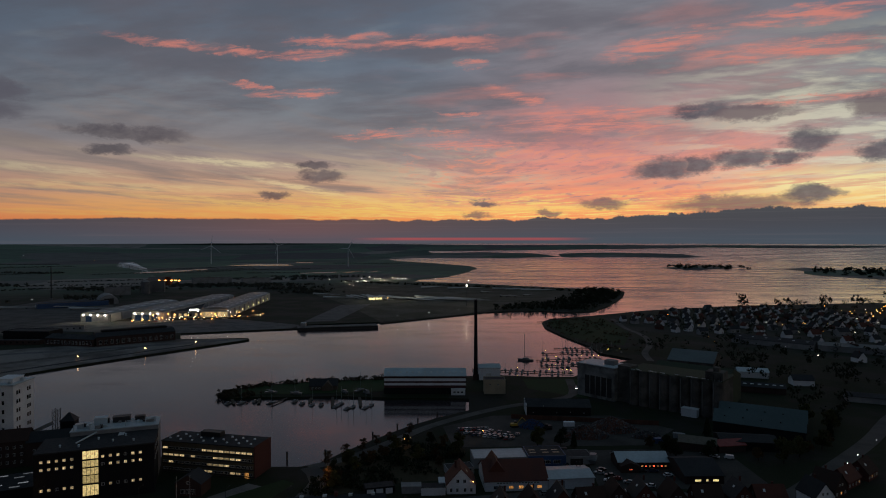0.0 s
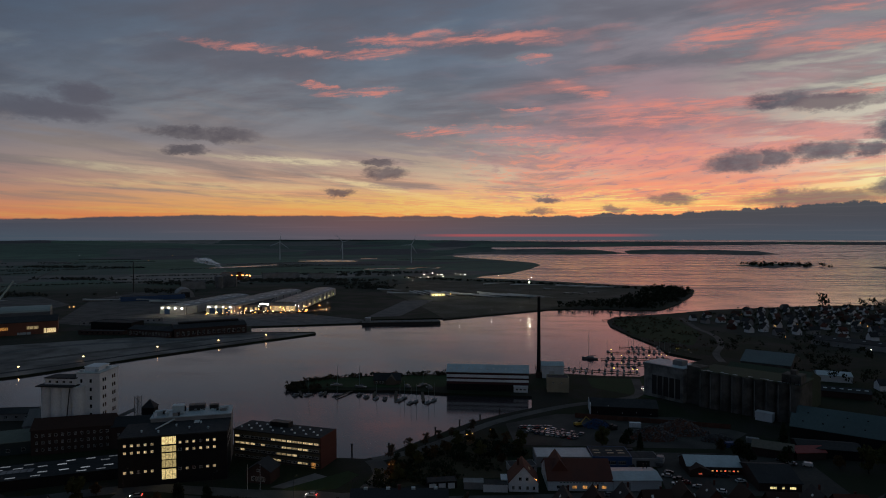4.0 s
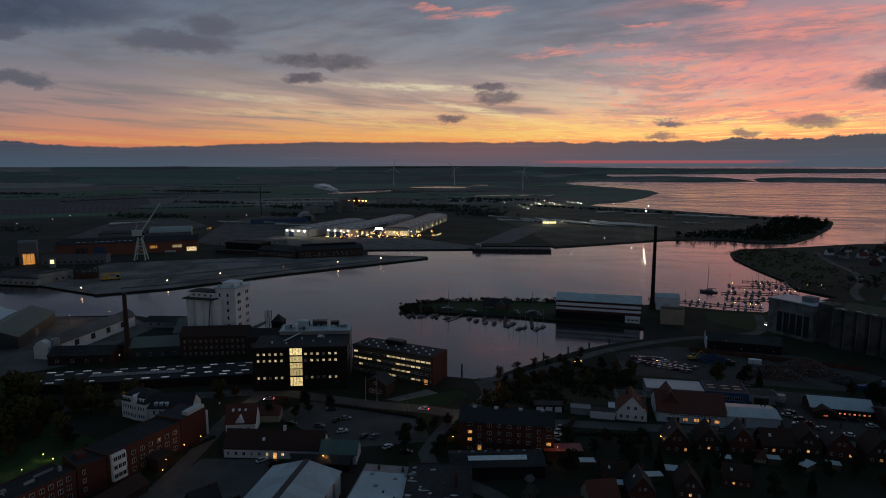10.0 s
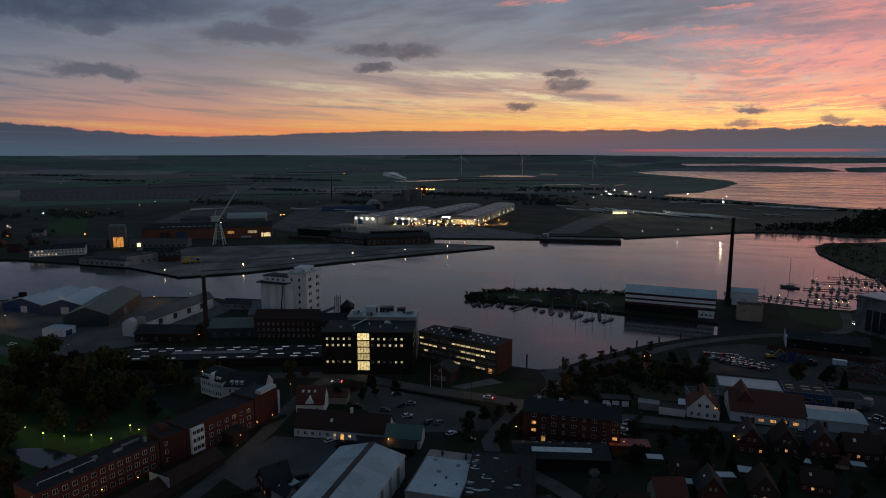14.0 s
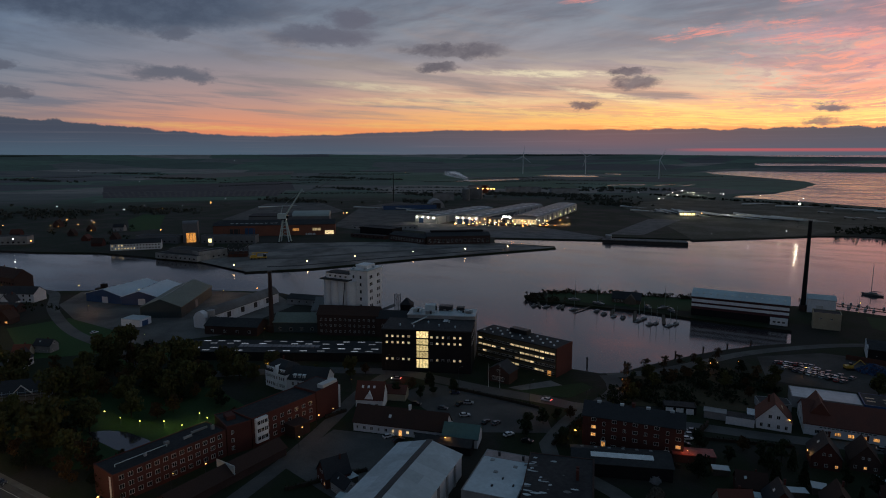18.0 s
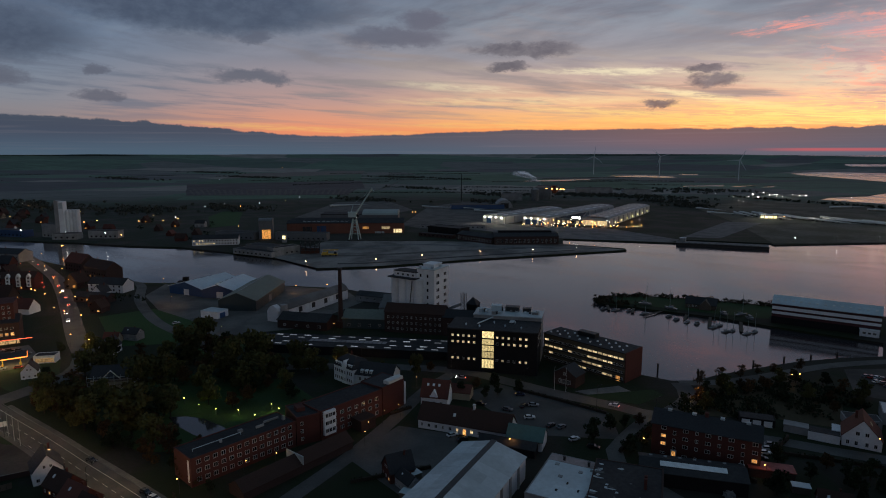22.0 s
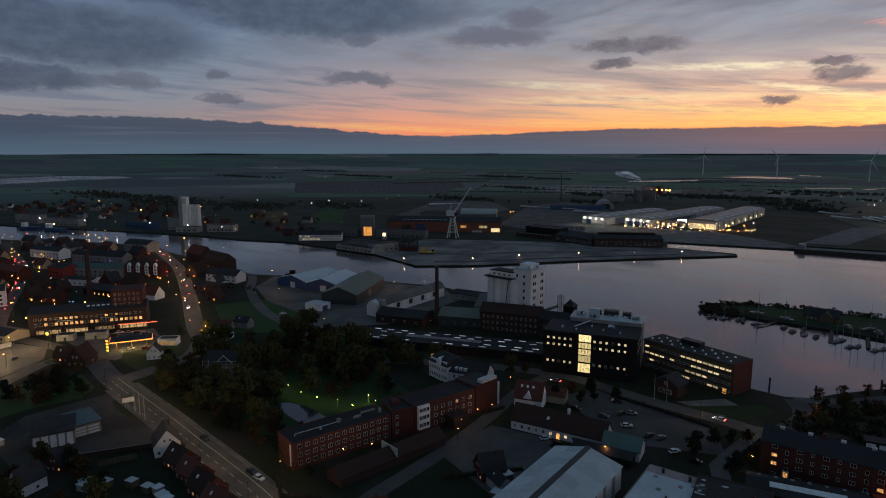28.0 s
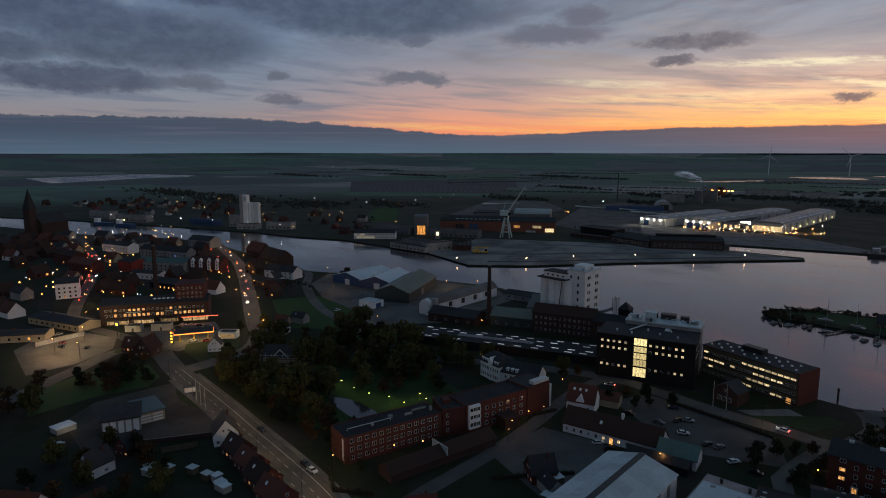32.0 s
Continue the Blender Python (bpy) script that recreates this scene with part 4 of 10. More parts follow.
# faint glow added to the skylights to brighten them above the sheet roofs
GLOW_ROOF = glowing("lit_rooflight", (0.86, 0.93, 1.0), 0.26, 0.45)
FELT_DARK = material("black_roofing_felt", (0.024, 0.024, 0.026), 0.8, scale=0.09, second=(0.036, 0.036, 0.038), fine=0.8, amount=0.7)
SOLAR = material("grey_roof_panels", (0.13, 0.12, 0.125), 0.35, fine=0.6, bump=0)


def brick_warehouse():
    ob, n = site("brick_warehouse", (-226, 276), (-193, 289), "old dark brick warehouse beside the silo", "warehouse")
    gable_parts(ob, n, 13, 12, 16, BRICK_DARK, TILE_BROWN)
    for k in range(3):
        row(ob, 1, n - 1, 12, 1.8 + 3.4 * k, 1.1, 1.4, framed=True, bars=1)
    ob2, n2 = site("brick_annex", (-193, 288), (-170, 296), "dark brick annex behind the offices", "building")
    gable_parts(ob2, n2, 11, 11, 14.5, BRICK_DARK, SLATE)
    row(ob2, 1, n2 - 1, 5, 6.5, 1.1, 1.3, lit=(2,))


def gate_house():
    ob, n = site("gate_house", (-110, 255), (-99, 254), "small brick gatehouse with gabled roof", "house")
    gable_parts(ob, n, 9, 5.2, 8.5, BRICK_DARK, SLATE, "y")
    row(ob, 2.2, n - 2.2, 3, 1.0, 1.7, 1.9, bars=2)
    row(ob, 4, n - 4, 1, 5.0, 1.2, 1.2)
    for x, y in ((-106, 247), (-101, 248)):
        p = put("flagpole", x, y, "bare white flagpole on the lawn", "pole", group="flagpoles by the gatehouse")
        bm = bmesh.new()
        rod(bm, (0, 0, 0), (0, 0, 11), 0.1, 0.05)
        part("pole", bm, FRAME, p)
        part("foot", boxes((-0.3, 0.3, -0.3, 0.3, 0, 0.25)), CONCRETE, p)


def hotel():
    def wing(a, b, depth, h, cols, rows, label):
        ob, n = site("brick_wing", a, b, label, "building")
        flat_parts(ob, n, depth, h, BRICK, FELT_DARK, 0.35)
        for k in range(rows):
            row(ob, 1.2, n - 1.0, cols, 1.3 + 2.95 * k, 1.55, 1.5, 0.0, bars=1)
        return ob, n
    ob, n = wing((-167.5, 108), (-161.2, 146), 12, 9.3, 13, 3, "long three-storey red brick residence with flat roof")
    part("roof_rail", boxes((3, 20, 4.8, 5.0, 10.1, 10.3), (3, 3.2, 4.8, 5, 9.3, 10.2), (19.8, 20, 4.8, 5, 9.3, 10.2)), SHEET, ob)
    for x, y, w, d, h in ((20, 6, 1.5, 1.2, 1.0), (26, 5, 3.0, 0.6, 0.8), (30, 7, 6.0, 0.5, 0.7), (12, 4, 0.8, 0.8, 0.9), (36, 4, 0.9, 0.9, 1.6)):
        part("roof_unit", boxes((x, x + w, y, y + d, 9.3, 9.4 + h)), GREY, ob)
    part("corner_panel", boxes((-0.1, 0.0, 1.2, 2.2, 1.2, 8.6)), WHITE, ob)
    t, m = site("stair_tower", (-161, 146.3), (-157.4, 154.2), "taller brick stair tower between two wings", "building")
    flat_parts(t, m, 13, 10.4, BRICK, FELT_DARK, 0.35)
    part("lift_head", boxes((2, 5, 5, 9, 10.4, 12)), BRICK, t)
    for k in range(3):
        window(t, 2.0, -0.012, 1.6 + 2.9 * k, 1.0, 1.4)
    ob2, n2 = wing((-157.2, 154.5), (-152.4, 183.6), 12, 10.8, 8, 3, "second three-storey red brick residence with white bay")
    bay = part("bay", boxes((1.0, 6.0, -1.2, 0, 1.6, 10.7)), WHITE, ob2, "white panelled bay with window bands")
    for k in range(3):
        row(bay, 1.2, 5.8, 3, 2.6 + 2.9 * k, 1.35, 1.5, -1.2)
    part("porch", boxes((14, 21, -6, 0, 0, 4.2), (13.7, 21.3, -6.3, 0, 4.2, 4.6)), BRICK_DARK, ob2, "low brick porch")
    end, n3 = site("brick_gable_house", (-152.2, 184), (-151.5, 197), "tall plain red brick end building with roof terrace", "building")
    flat_parts(end, n3, 12, 11.4, BRICK, SLATE, 0.3)
    part("terrace_glazing", boxes((4, n3 - 0.4, 0.2, 3.2, 11.5, 12.9)), FRAME, end, "white framed roof glazing")
    part("corner_render", boxes((n3, n3 + 1.8, 0.5, 4.0, 0, 9.6)), WHITE, end, "white rendered corner")
    low, n4 = site("low_brick_range", (-147.5, 112), (-143.2, 156), "low brick outbuilding with tiled roof along the street", "building")
    gable_parts(low, n4, 8, 2.8, 5.4, BRICK_DARK, TILE_BROWN)
    part("roof_edge", boxes((22, 22.3, -0.4, 8.4, 2.9, 5.9)), SHEET, low)


def white_villa():
    ob, n = site("white_villa", (-196.8, 203), (-178.8, 200.4), "white villa with dark mansard roof and dormers", "house")
    part("wall", boxes((0, n, 0, 13, 0, 8.6)), WHITE, ob)
    bm = bmesh.new()
    a = [bm.verts.new(p) for p in ((-0.4, -0.4, 8.6), (n + 0.4, -0.4, 8.6), (n + 0.4, 13.4, 8.6), (-0.4, 13.4, 8.6))]
    b = [bm.verts.new(p) for p in ((1.6, 1.6, 11.8), (n - 1.6, 1.6, 11.8), (n - 1.6, 11.4, 11.8), (1.6, 11.4, 11.8))]
    c = [bm.verts.new(p) for p in ((4.5, 6.5, 13.8), (n - 4.5, 6.5, 13.8))]
    for k in range(4):
        bm.faces.new((a[k], a[(k + 1) % 4], b[(k + 1) % 4], b[k]))
    bm.faces.new((b[0], b[1], c[1], c[0]))
    bm.faces.new((b[1], b[2], c[1]))
    bm.faces.new((b[2], b[3], c[0], c[1]))
    bm.faces.new((b[3], b[0], c[0]))
    bm.faces.new(a[::-1])
    part("roof", bm, SLATE, ob)
    bm = bmesh.new()
    prism(bm, [(8.2, 0), (12.2, 0), (12.2, 9.6), (10.2, 12.6), (8.2, 9.6)], -0.5, 6, "y")
    g = part("gable_front", bm, WHITE, ob, "white gabled centre bay")
    for k in range(2):
        for x in (9.2, 11.2):
            window(g, x, -0.512, 1.5 + 3.8 * k, 0.9, 1.7)
    for k in range(2):
        row(ob, 0.6, 8.0, 4, 1.4 + 3.8 * k, 1.0, 1.8)
        row(ob, 12.4, n - 0.4, 3, 1.4 + 3.8 * k, 1.0, 1.8)
        row(ob, 1, 12, 4, 1.4 + 3.8 * k, 1.0, 1.8, n, side="right")
    for x in (2.0, 4.4, 6.6, 14.2, 16.4):
        dormer(ob, x, 0.2, 9.2, 1.3, 1.5, 2.0)
    chimney(ob, 7, 8, 12.5, 15.2)
    ob.scale = (0.74, 0.8, 0.86)
    v, m = site("villa_wing", (-183, 202.2), (-166, 207), "dark-roofed wing of the white villa", "house")
    gable_parts(v, m, 10, 5.6, 10.0, WHITE, SLATE)
    for x in (3, 5.2, 7.4):
        dormer(v, x, 0.4, 6.0, 1.2, 1.4, 2.2)
    row(v, 1, m - 1, 6, 2.8, 1.0, 1.6)


def farm_row():
    ob, n = site("long_tiled_house", (-134, 183), (-99, 191), "long low white house with dark tiled roof", "house")
    gable_parts(ob, n, 10, 3.6, 8.6, WHITE, TILE_BROWN)
    for k in range(12):
        x = 1.6 + 2.85 * k
        if k == 6:
            door(ob, x, 0, 1.2, 2.2, WARM)
        else:
            window(ob, x, -0.012, 1.0, 1.1 if k % 3 else 0.7, 1.3, 0, PALE if k in (5, 7) else GLASS)
    chimney(ob, 21, 5, 8, 10.2, 0.9, WHITE)
    skylight(ob, 14, 2.4, 6.2, 1.0, 1.3, 45)
    part("gable_edge", boxes((n + 0.05, n + 0.35, -0.2, 10.2, 0, 3.4)), WHITE, ob)
    b, m = site("green_roof_annex", (-98.5, 188), (-86, 191), "annex with green sheet roof and white gable", "building")
    gable_parts(b, m, 9, 3.6, 6.8, WHITE, SHEET_GREEN)
    c, m2 = site("low_garage", (-106, 181), (-86, 185), "low black roofed garage behind the halls", "garage")
    gable_parts(c, m2, 5.5, 3.0, 4.6, DARK, FELT)
    red, m3 = site("red_tiled_house", (-145, 200), (-134.5, 204), "steep red tiled house with white gable dormer", "house")
    gable_parts(red, m3, 9.5, 4.4, 10.2, WHITE, TILE_RED)
    for x in (2.4, 4.8, 7.2):
        skylight(red, x, 3.1, 8.5, 0.9, 1.1, 50, mat=SKYLIGHT)
    bm = bmesh.new()
    prism(bm, [(3.8, 4.4), (7.2, 4.4), (7.2, 4.8), (5.5, 7.4), (3.8, 4.8)], -0.2, 3.5, "y")
    part("gable_dormer", bm, WHITE, red)
    row(red, 1, m3 - 1, 3, 1.2, 1.1, 1.3)
    red2, m4 = site("red_roof_outhouse", (-140, 213), (-131, 216), "small outhouse with bright red roof", "house")
    gable_parts(red2, m4, 7, 3.2, 5.6, CREAM, TILE_RED)


def yard_halls():
    """The large pale halls, their roofs in sheets, and the sheds beside them."""
    ob, n = site("sheet_hall", (-77, 118.5), (-82.8, 171.5), "large warehouse with pale sheet roof and dark gutter", "warehouse")
    bm = bmesh.new()
    prism(bm, [(0, 0), (21, 0), (21, 7.6), (10.5, 10.6), (0, 7.6)], 0, n)
    part("wall", bm, WHITE, ob)
    for k in range(11):
        x0 = n * k / 11
        for y0, z0, y1, z1 in ((-0.5, 7.5, 9.7, 10.45), (21.5, 7.5, 11.4, 10.4)):
            for j in range(2):
                ya, za, yb, zb = y0 + (y1 - y0) * j / 2, z0 + (z1 - z0) * j / 2, y0 + (y1 - y0) * (j + 1) / 2, z0 + (z1 - z0) * (j + 1) / 2
                b2 = bmesh.new()
                prism(b2, [(ya, za + 0.05 + 0.05 * (1 - j)), (yb, zb + 0.05 + 0.05 * (1 - j)), (yb, zb + 0.14 + 0.05 * (1 - j)), (ya, za + 0.14 + 0.05 * (1 - j))], x0 + 0.02, x0 + n / 11 - 0.02)
                part("roof_sheet", b2, SHEET, ob)
    part("ridge_gutter", boxes((-0.4, n + 0.6, 9.6, 11.5, 10.35, 10.62)), DARK_STEEL, ob, "dark ridge gutter")
    for k in range(5):
        part("front_bay", boxes((18 + 7 * k, 19.2 + 7 * k, -0.4, 0, 0, 7.2)), GREY, ob)
    door(ob, 30, 0, 3.5, 4, GREY)
    ob.scale = (1.0, 1.06, 1.0)
    ob, n = site("flat_roof_hall", (-74, 153), (-57.6, 155), "workshop with pale patched flat roof", "workshop")
    flat_parts(ob, n, 27, 6.8, GREY, SHEET, 0.25)
    for x, y in ((5, 24), (13, 23.5)):
        chimney(ob, x, y, 6.8, 8.2, 0.7, DARK_STEEL)
    for x, y, w, d in ((3, 20, 1.3, 1.3), (11, 18, 1.3, 1.3), (6, 13, 1.3, 1.3), (9.5, 10, 0.5, 1.1), (13.5, 7, 0.5, 1.2), (7.5, 5, 0.6, 1.0), (14, 20.5, 1.2, 1.2)):
        part("roof_hatch", boxes((x, x + w, y, y + d, 6.9, 7.1)), FELT if w < 1 else GREY, ob)
    part("roof_band", boxes((0.3, n - 0.3, 22.5, 26.7, 6.92, 6.99)), PINKISH, ob, "dull pink band of roofing")
    ob, n = site("felt_roof_hall", (-56.5, 155.2), (-37, 160), "workshop with torn dark felt roof", "workshop")
    flat_parts(ob, n, 28, 7.8, BRICK_DARK, FELT, 0.3)
    rnd = random.Random(5)
    for k in range(26):
        x, y, w, d = rnd.uniform(0.5, 15), rnd.uniform(1, 26), rnd.uniform(0.4, 2.2), rnd.uniform(0.2, 1.0)
        if k < 12:
            x = rnd.uniform(0.3, 2.0)
        b2 = bmesh.new()
        c = [b2.verts.new((x + w * math.cos(a) * rnd.uniform(0.6, 1), y + d * math.sin(a) * rnd.uniform(0.6, 1), 7.93)) for a in (0, 0.9, 1.9, 2.9, 3.8, 5.0)]
        f = b2.faces.new(c)
        bmesh.ops.extrude_face_region(b2, geom=[f])
        for v in c:
            v.co.z += 0.05
        part("torn_patch", b2, SHEET if k % 3 else CONCRETE, ob)
    chimney(ob, 15.4, 14, 7.8, 11, 0.8)
    chimney(ob, 15.4, 17, 7.8, 10.4, 0.8)
    part("side_wall", boxes((n - 0.1, n + 0.25, 0, 28, 5.5, 8.2)), BRICK_DARK, ob)
    ob, n = site("strip_light_shed", (-51, 189), (-21, 199), "low dark shed with long pale rooflight", "shed")
    gable_parts(ob, n, 12, 4.6, 6.4, DARK, FELT)
    o = part("rooflight", boxes((6, 26, 0, 2.2, 0, 0.15)), SKYLIGHT, ob)
    o.matrix_basis = pose(0, 2.6, 5.7, 16)
    for k in range(6):
        part("roof_patch", boxes((3 + 4.5 * k, 4 + 4.5 * k, 8.6, 9.6, 5.7, 6.0)), GREY, ob)


PINKISH = material("dull_pink_roofing", (0.3, 0.24, 0.23), 0.6, fine=0.8)


for build in (brick_apartments, dark_mill, office_wing, white_silo, conveyor, long_shed, brick_warehouse, gate_house, hotel, white_villa, farm_row, yard_halls):
    build()


# ---- small things built once and repeated ----
def car_shape(paint, label, van=False, lamps=False, far=False):
    ob = put("car" if not van else "van", 0, 0, label, "car" if not van else "van")
    bm = bmesh.new()
    h = 1.9 if van else 0.95
    prism(bm, [(-2.15, 0.35), (2.15, 0.35), (2.2, 0.7), (1.95, 0.92), (1.0 if not van else 1.5, h), (-2.0, h), (-2.2, 0.75)], -0.86, 0.86, "y")
    part("body", bm, paint, ob)
    if not van:
        bm = bmesh.new()
        prism(bm, [(-1.9, 0.95), (1.0, 0.95), (0.35, 1.42), (-1.35, 1.42)], -0.74, 0.74, "y")
        part("cabin_glazing", bm, GLASS, ob)
        part("car_roof", boxes((-1.35, 0.35, -0.72, 0.72, 1.42, 1.48)), paint, ob)
    else:
        part("windscreen", boxes((1.2, 1.62, -0.75, 0.75, 1.15, 1.8)), GLASS, ob)
    if far:
        return ob
    for x in (-1.35, 1.35):
        for y in (-0.82, 0.82):
            if lamps:
                continue
            bm = bmesh.new()
            rod(bm, (x, y - 0.1, 0.32), (x, y + 0.1, 0.32), 0.32, sides=10)
            part("wheel", bm, RUBBER, ob)
    for y in (-0.6, 0.6):
        part("headlight", boxes((2.12, 2.24, y - 0.18, y + 0.18, 0.55, 0.75)), HEADLAMP if lamps else FRAME, ob)
        part("tail_light", boxes((-2.26, -2.12, y - 0.18, y + 0.18, 0.6, 0.8)), REDLAMP if lamps else TAIL, ob)
    return ob


def gloss(name, colour, rough=0.3):
    return material(name, colour, rough, scale=0.3, amount=0.1, bump=0, coat=0.6, spread=0.05)


RUBBER = material("tyre_rubber", (0.015, 0.015, 0.016), 0.8, bump=0)
TAIL = material("red_plastic", (0.25, 0.01, 0.01), 0.4, bump=0)
PAINTS = (("white", (0.7, 0.7, 0.7)), ("silver grey", (0.3, 0.31, 0.32)), ("dark blue", (0.02, 0.03, 0.07)), ("black", (0.012, 0.012, 0.014)), ("red", (0.3, 0.02, 0.02)), ("mid grey", (0.12, 0.12, 0.13)))
AWAY = pose(0, -400, 0)
CARS = [car_shape(gloss("car_paint_" + n.replace(" ", "_"), c), n + " car parked on worn asphalt") for n, c in PAINTS]
NIGHT_CARS = [car_shape(MATERIALS["car_paint_" + n.replace(" ", "_")], n + " car on the road with its lights on", lamps=True) for n, c in PAINTS[:4]]
VAN = car_shape(MATERIALS["car_paint_white"], "white delivery van parked in a yard", van=True)
FAR_CARS = [car_shape(MATERIALS["car_paint_" + n.replace(" ", "_")], n + " car parked far off", far=True) for n, c in PAINTS]
USED = set()


def place(proto, x, y, turn=0.0, z=0.0, group="", label="", scale=1.0):
    """Sets the first one down where it is built; later ones are copies."""
    m = pose(x, y, z, 0, 0, turn)
    if proto.name in USED:
        ob = copy_thing(proto, m)
        ob.scale = (scale, scale, scale)
    else:
        USED.add(proto.name)
        proto.matrix_basis = m @ Matrix.Scale(scale, 4)
        ob = proto
    tagged(ob, label, "", group)
    return ob


HULL = material("boat_gelcoat", (0.22, 0.22, 0.225), 0.4, bump=0, spread=0.4)


def sail_boat():
    ob = put("sailing_boat", 0, 0, "moored sailing boat with bare mast", "boat")
    bm = bmesh.new()
    rows = []
    for x, w in ((-4.2, 1.1), (-2, 1.5), (0.5, 1.55), (2.8, 1.0), (4.6, 0.08)):
        rows.append([bm.verts.new(p) for p in ((x, -w, 0.9 + 0.05 * x), (x * 0.92, -w * 0.55, -0.3), (x * 0.92, w * 0.55, -0.3), (x, w, 0.9 + 0.05 * x))])
    for a, b in zip(rows, rows[1:]):
        for k in range(4):
            bm.faces.new((a[k], a[(k + 1) % 4], b[(k + 1) % 4], b[k]))
    bm.faces.new(rows[0])
    bm.faces.new(rows[-1][::-1])
    part("hull", bm, HULL, ob)
    bm = bmesh.new()
    prism(bm, [(-1.8, 0.9), (2.0, 1.0), (1.4, 1.45), (-1.6, 1.5)], -0.8, 0.8, "y")
    part("cabin", bm, GREY, ob)
    bm = bmesh.new()
    rod(bm, (0.8, 0, 0.9), (0.8, 0, 14.5), 0.14, 0.1, 6)
    part("mast", bm, STEEL, ob)
    bm = bmesh.new()
    rod(bm, (0.8, 0, 2.0), (-3.2, 0, 2.1), 0.2, 0.14, 6)
    part("boom", bm, MATERIALS["car_paint_dark_blue"], ob, "boom with blue sail cover")
    return ob


def motor_boat():
    ob = put("motor_boat", 0, 0, "white motor cruiser moored at a jetty", "boat")
    bm = bmesh.new()
    rows = []
    for x, w in ((-3.4, 1.2), (-1, 1.35), (1.5, 1.1), (3.6, 0.08)):
        rows.append([bm.verts.new(p) for p in ((x, -w, 1.0 + 0.06 * x), (x * 0.9, -w * 0.6, -0.3), (x * 0.9, w * 0.6, -0.3), (x, w, 1.0 + 0.06 * x))])
    for a, b in zip(rows, rows[1:]):
        for k in range(4):
            bm.faces.new((a[k], a[(k + 1) % 4], b[(k + 1) % 4], b[k]))
    bm.faces.new(rows[0])
    bm.faces.new(rows[-1][::-1])
    part("hull", bm, HULL, ob)
    bm = bmesh.new()
    prism(bm, [(-2.2, 1.0), (1.4, 1.05), (0.6, 2.0), (-1.9, 2.1)], -0.95, 0.95, "y")
    part("cabin", bm, HULL, ob)
    part("windscreen", boxes((-1.6, 0.7, -0.98, 0.98, 1.45, 1.8)), GLASS, ob)
    return ob


SAIL, MOTOR = sail_boat(), motor_boat()


def leaf_cloud(bm, rnd, centre, radius, count, size, flat=0.8):
    """Many small leaf sprays in a ragged cloud."""
    for _ in range(count):
        d = Vector((rnd.gauss(0, 1), rnd.gauss(0, 1), rnd.gauss(0, flat)))
        d = d.normalized() * radius * rnd.uniform(0.55, 1.08)
        c = Vector(centre) + Vector((d.x, d.y, d.z * flat))
        q = Euler((rnd.uniform(0, 6.3), rnd.uniform(0, 6.3), rnd.uniform(0, 6.3))).to_matrix()
        s = size * rnd.uniform(0.6, 1.4)
        v = [bm.verts.new(c + q @ Vector(p)) for p in ((-s, -s * 0.5, 0), (s * 0.2, -s * 0.7, 0.1 * s), (s, 0.1 * s, 0), (0.1 * s, s * 0.7, 0.1 * s), (-s * 0.8, s * 0.4, 0))]
        bm.faces.new(v)


def tree_shape(seed, height, spread, mat, label, bare=0.0, leaves=1150):
    rnd = random.Random(seed)
    ob = put("tree", 0, 0, label, "tree")
    bm = bmesh.new()
    rod(bm, (0, 0, -0.2), (0.1, 0.05, height * 0.34), height * 0.024, height * 0.02, 7)
    tips = []
    for k in range(9):
        a, r = k * 2.4 + rnd.random(), spread * rnd.uniform(0.35, 0.75)
        base = Vector((0.1, 0.05, height * rnd.uniform(0.14, 0.34)))
        tip = Vector((r * math.cos(a), r * math.sin(a), height * rnd.uniform(0.3, 0.92)))
        mid = base.lerp(tip, 0.5) + Vector((0, 0, -0.04 * height))
        rod(bm, base, mid, height * 0.012, height * 0.008, 5)
        rod(bm, mid, tip, height * 0.008, height * 0.003, 5)
        tips.append(tip)
        for _ in range(3):
            t2 = mid.lerp(tip, rnd.uniform(0.3, 0.9))
            rod(bm, t2, t2 + Vector((rnd.uniform(-1, 1), rnd.uniform(-1, 1), rnd.uniform(0.2, 1))) * spread * 0.3, height * 0.004, height * 0.0015, 4)
    rod(bm, (0.1, 0.05, height * 0.34), (0.2, 0.1, height * 0.88), height * 0.02, height * 0.004, 6)
    part("trunk", bm, BARK, ob)
    bm = bmesh.new()
    n = int(leaves * (1 - bare) / (len(tips) + 6))
    for t in tips + [Vector((0, 0, height * 0.72)), Vector((0.2, 0, height * 0.86)), Vector((0, 0.3, height * 0.55)), Vector((spread * 0.3, 0, height * 0.3)), Vector((-spread * 0.3, 0.4, height * 0.32)), Vector((0, -spread * 0.35, height * 0.28))]:
        leaf_cloud(bm, rnd, t, spread * rnd.uniform(0.28, 0.48), n, spread * 0.1)
    part("crown", bm, mat, ob)
    return ob


def fir_shape(seed, height):
    rnd = random.Random(seed)
    ob = put("conifer", 0, 0, "dark dense conifer beside a garden", "tree")
    bm = bmesh.new()
    rod(bm, (0, 0, -0.2), (0, 0, height * 0.95), height * 0.02, 0.03, 6)
    part("trunk", bm, BARK, ob)
    bm = bmesh.new()
    for k in range(16):
        z = height * (0.1 + 0.88 * k / 16)
        leaf_cloud(bm, rnd, (0, 0, z), height * 0.2 * (1.05 - k / 16), 34, height * 0.045, 0.5)
    part("crown", bm, LEAF_DARK, ob)
    return ob


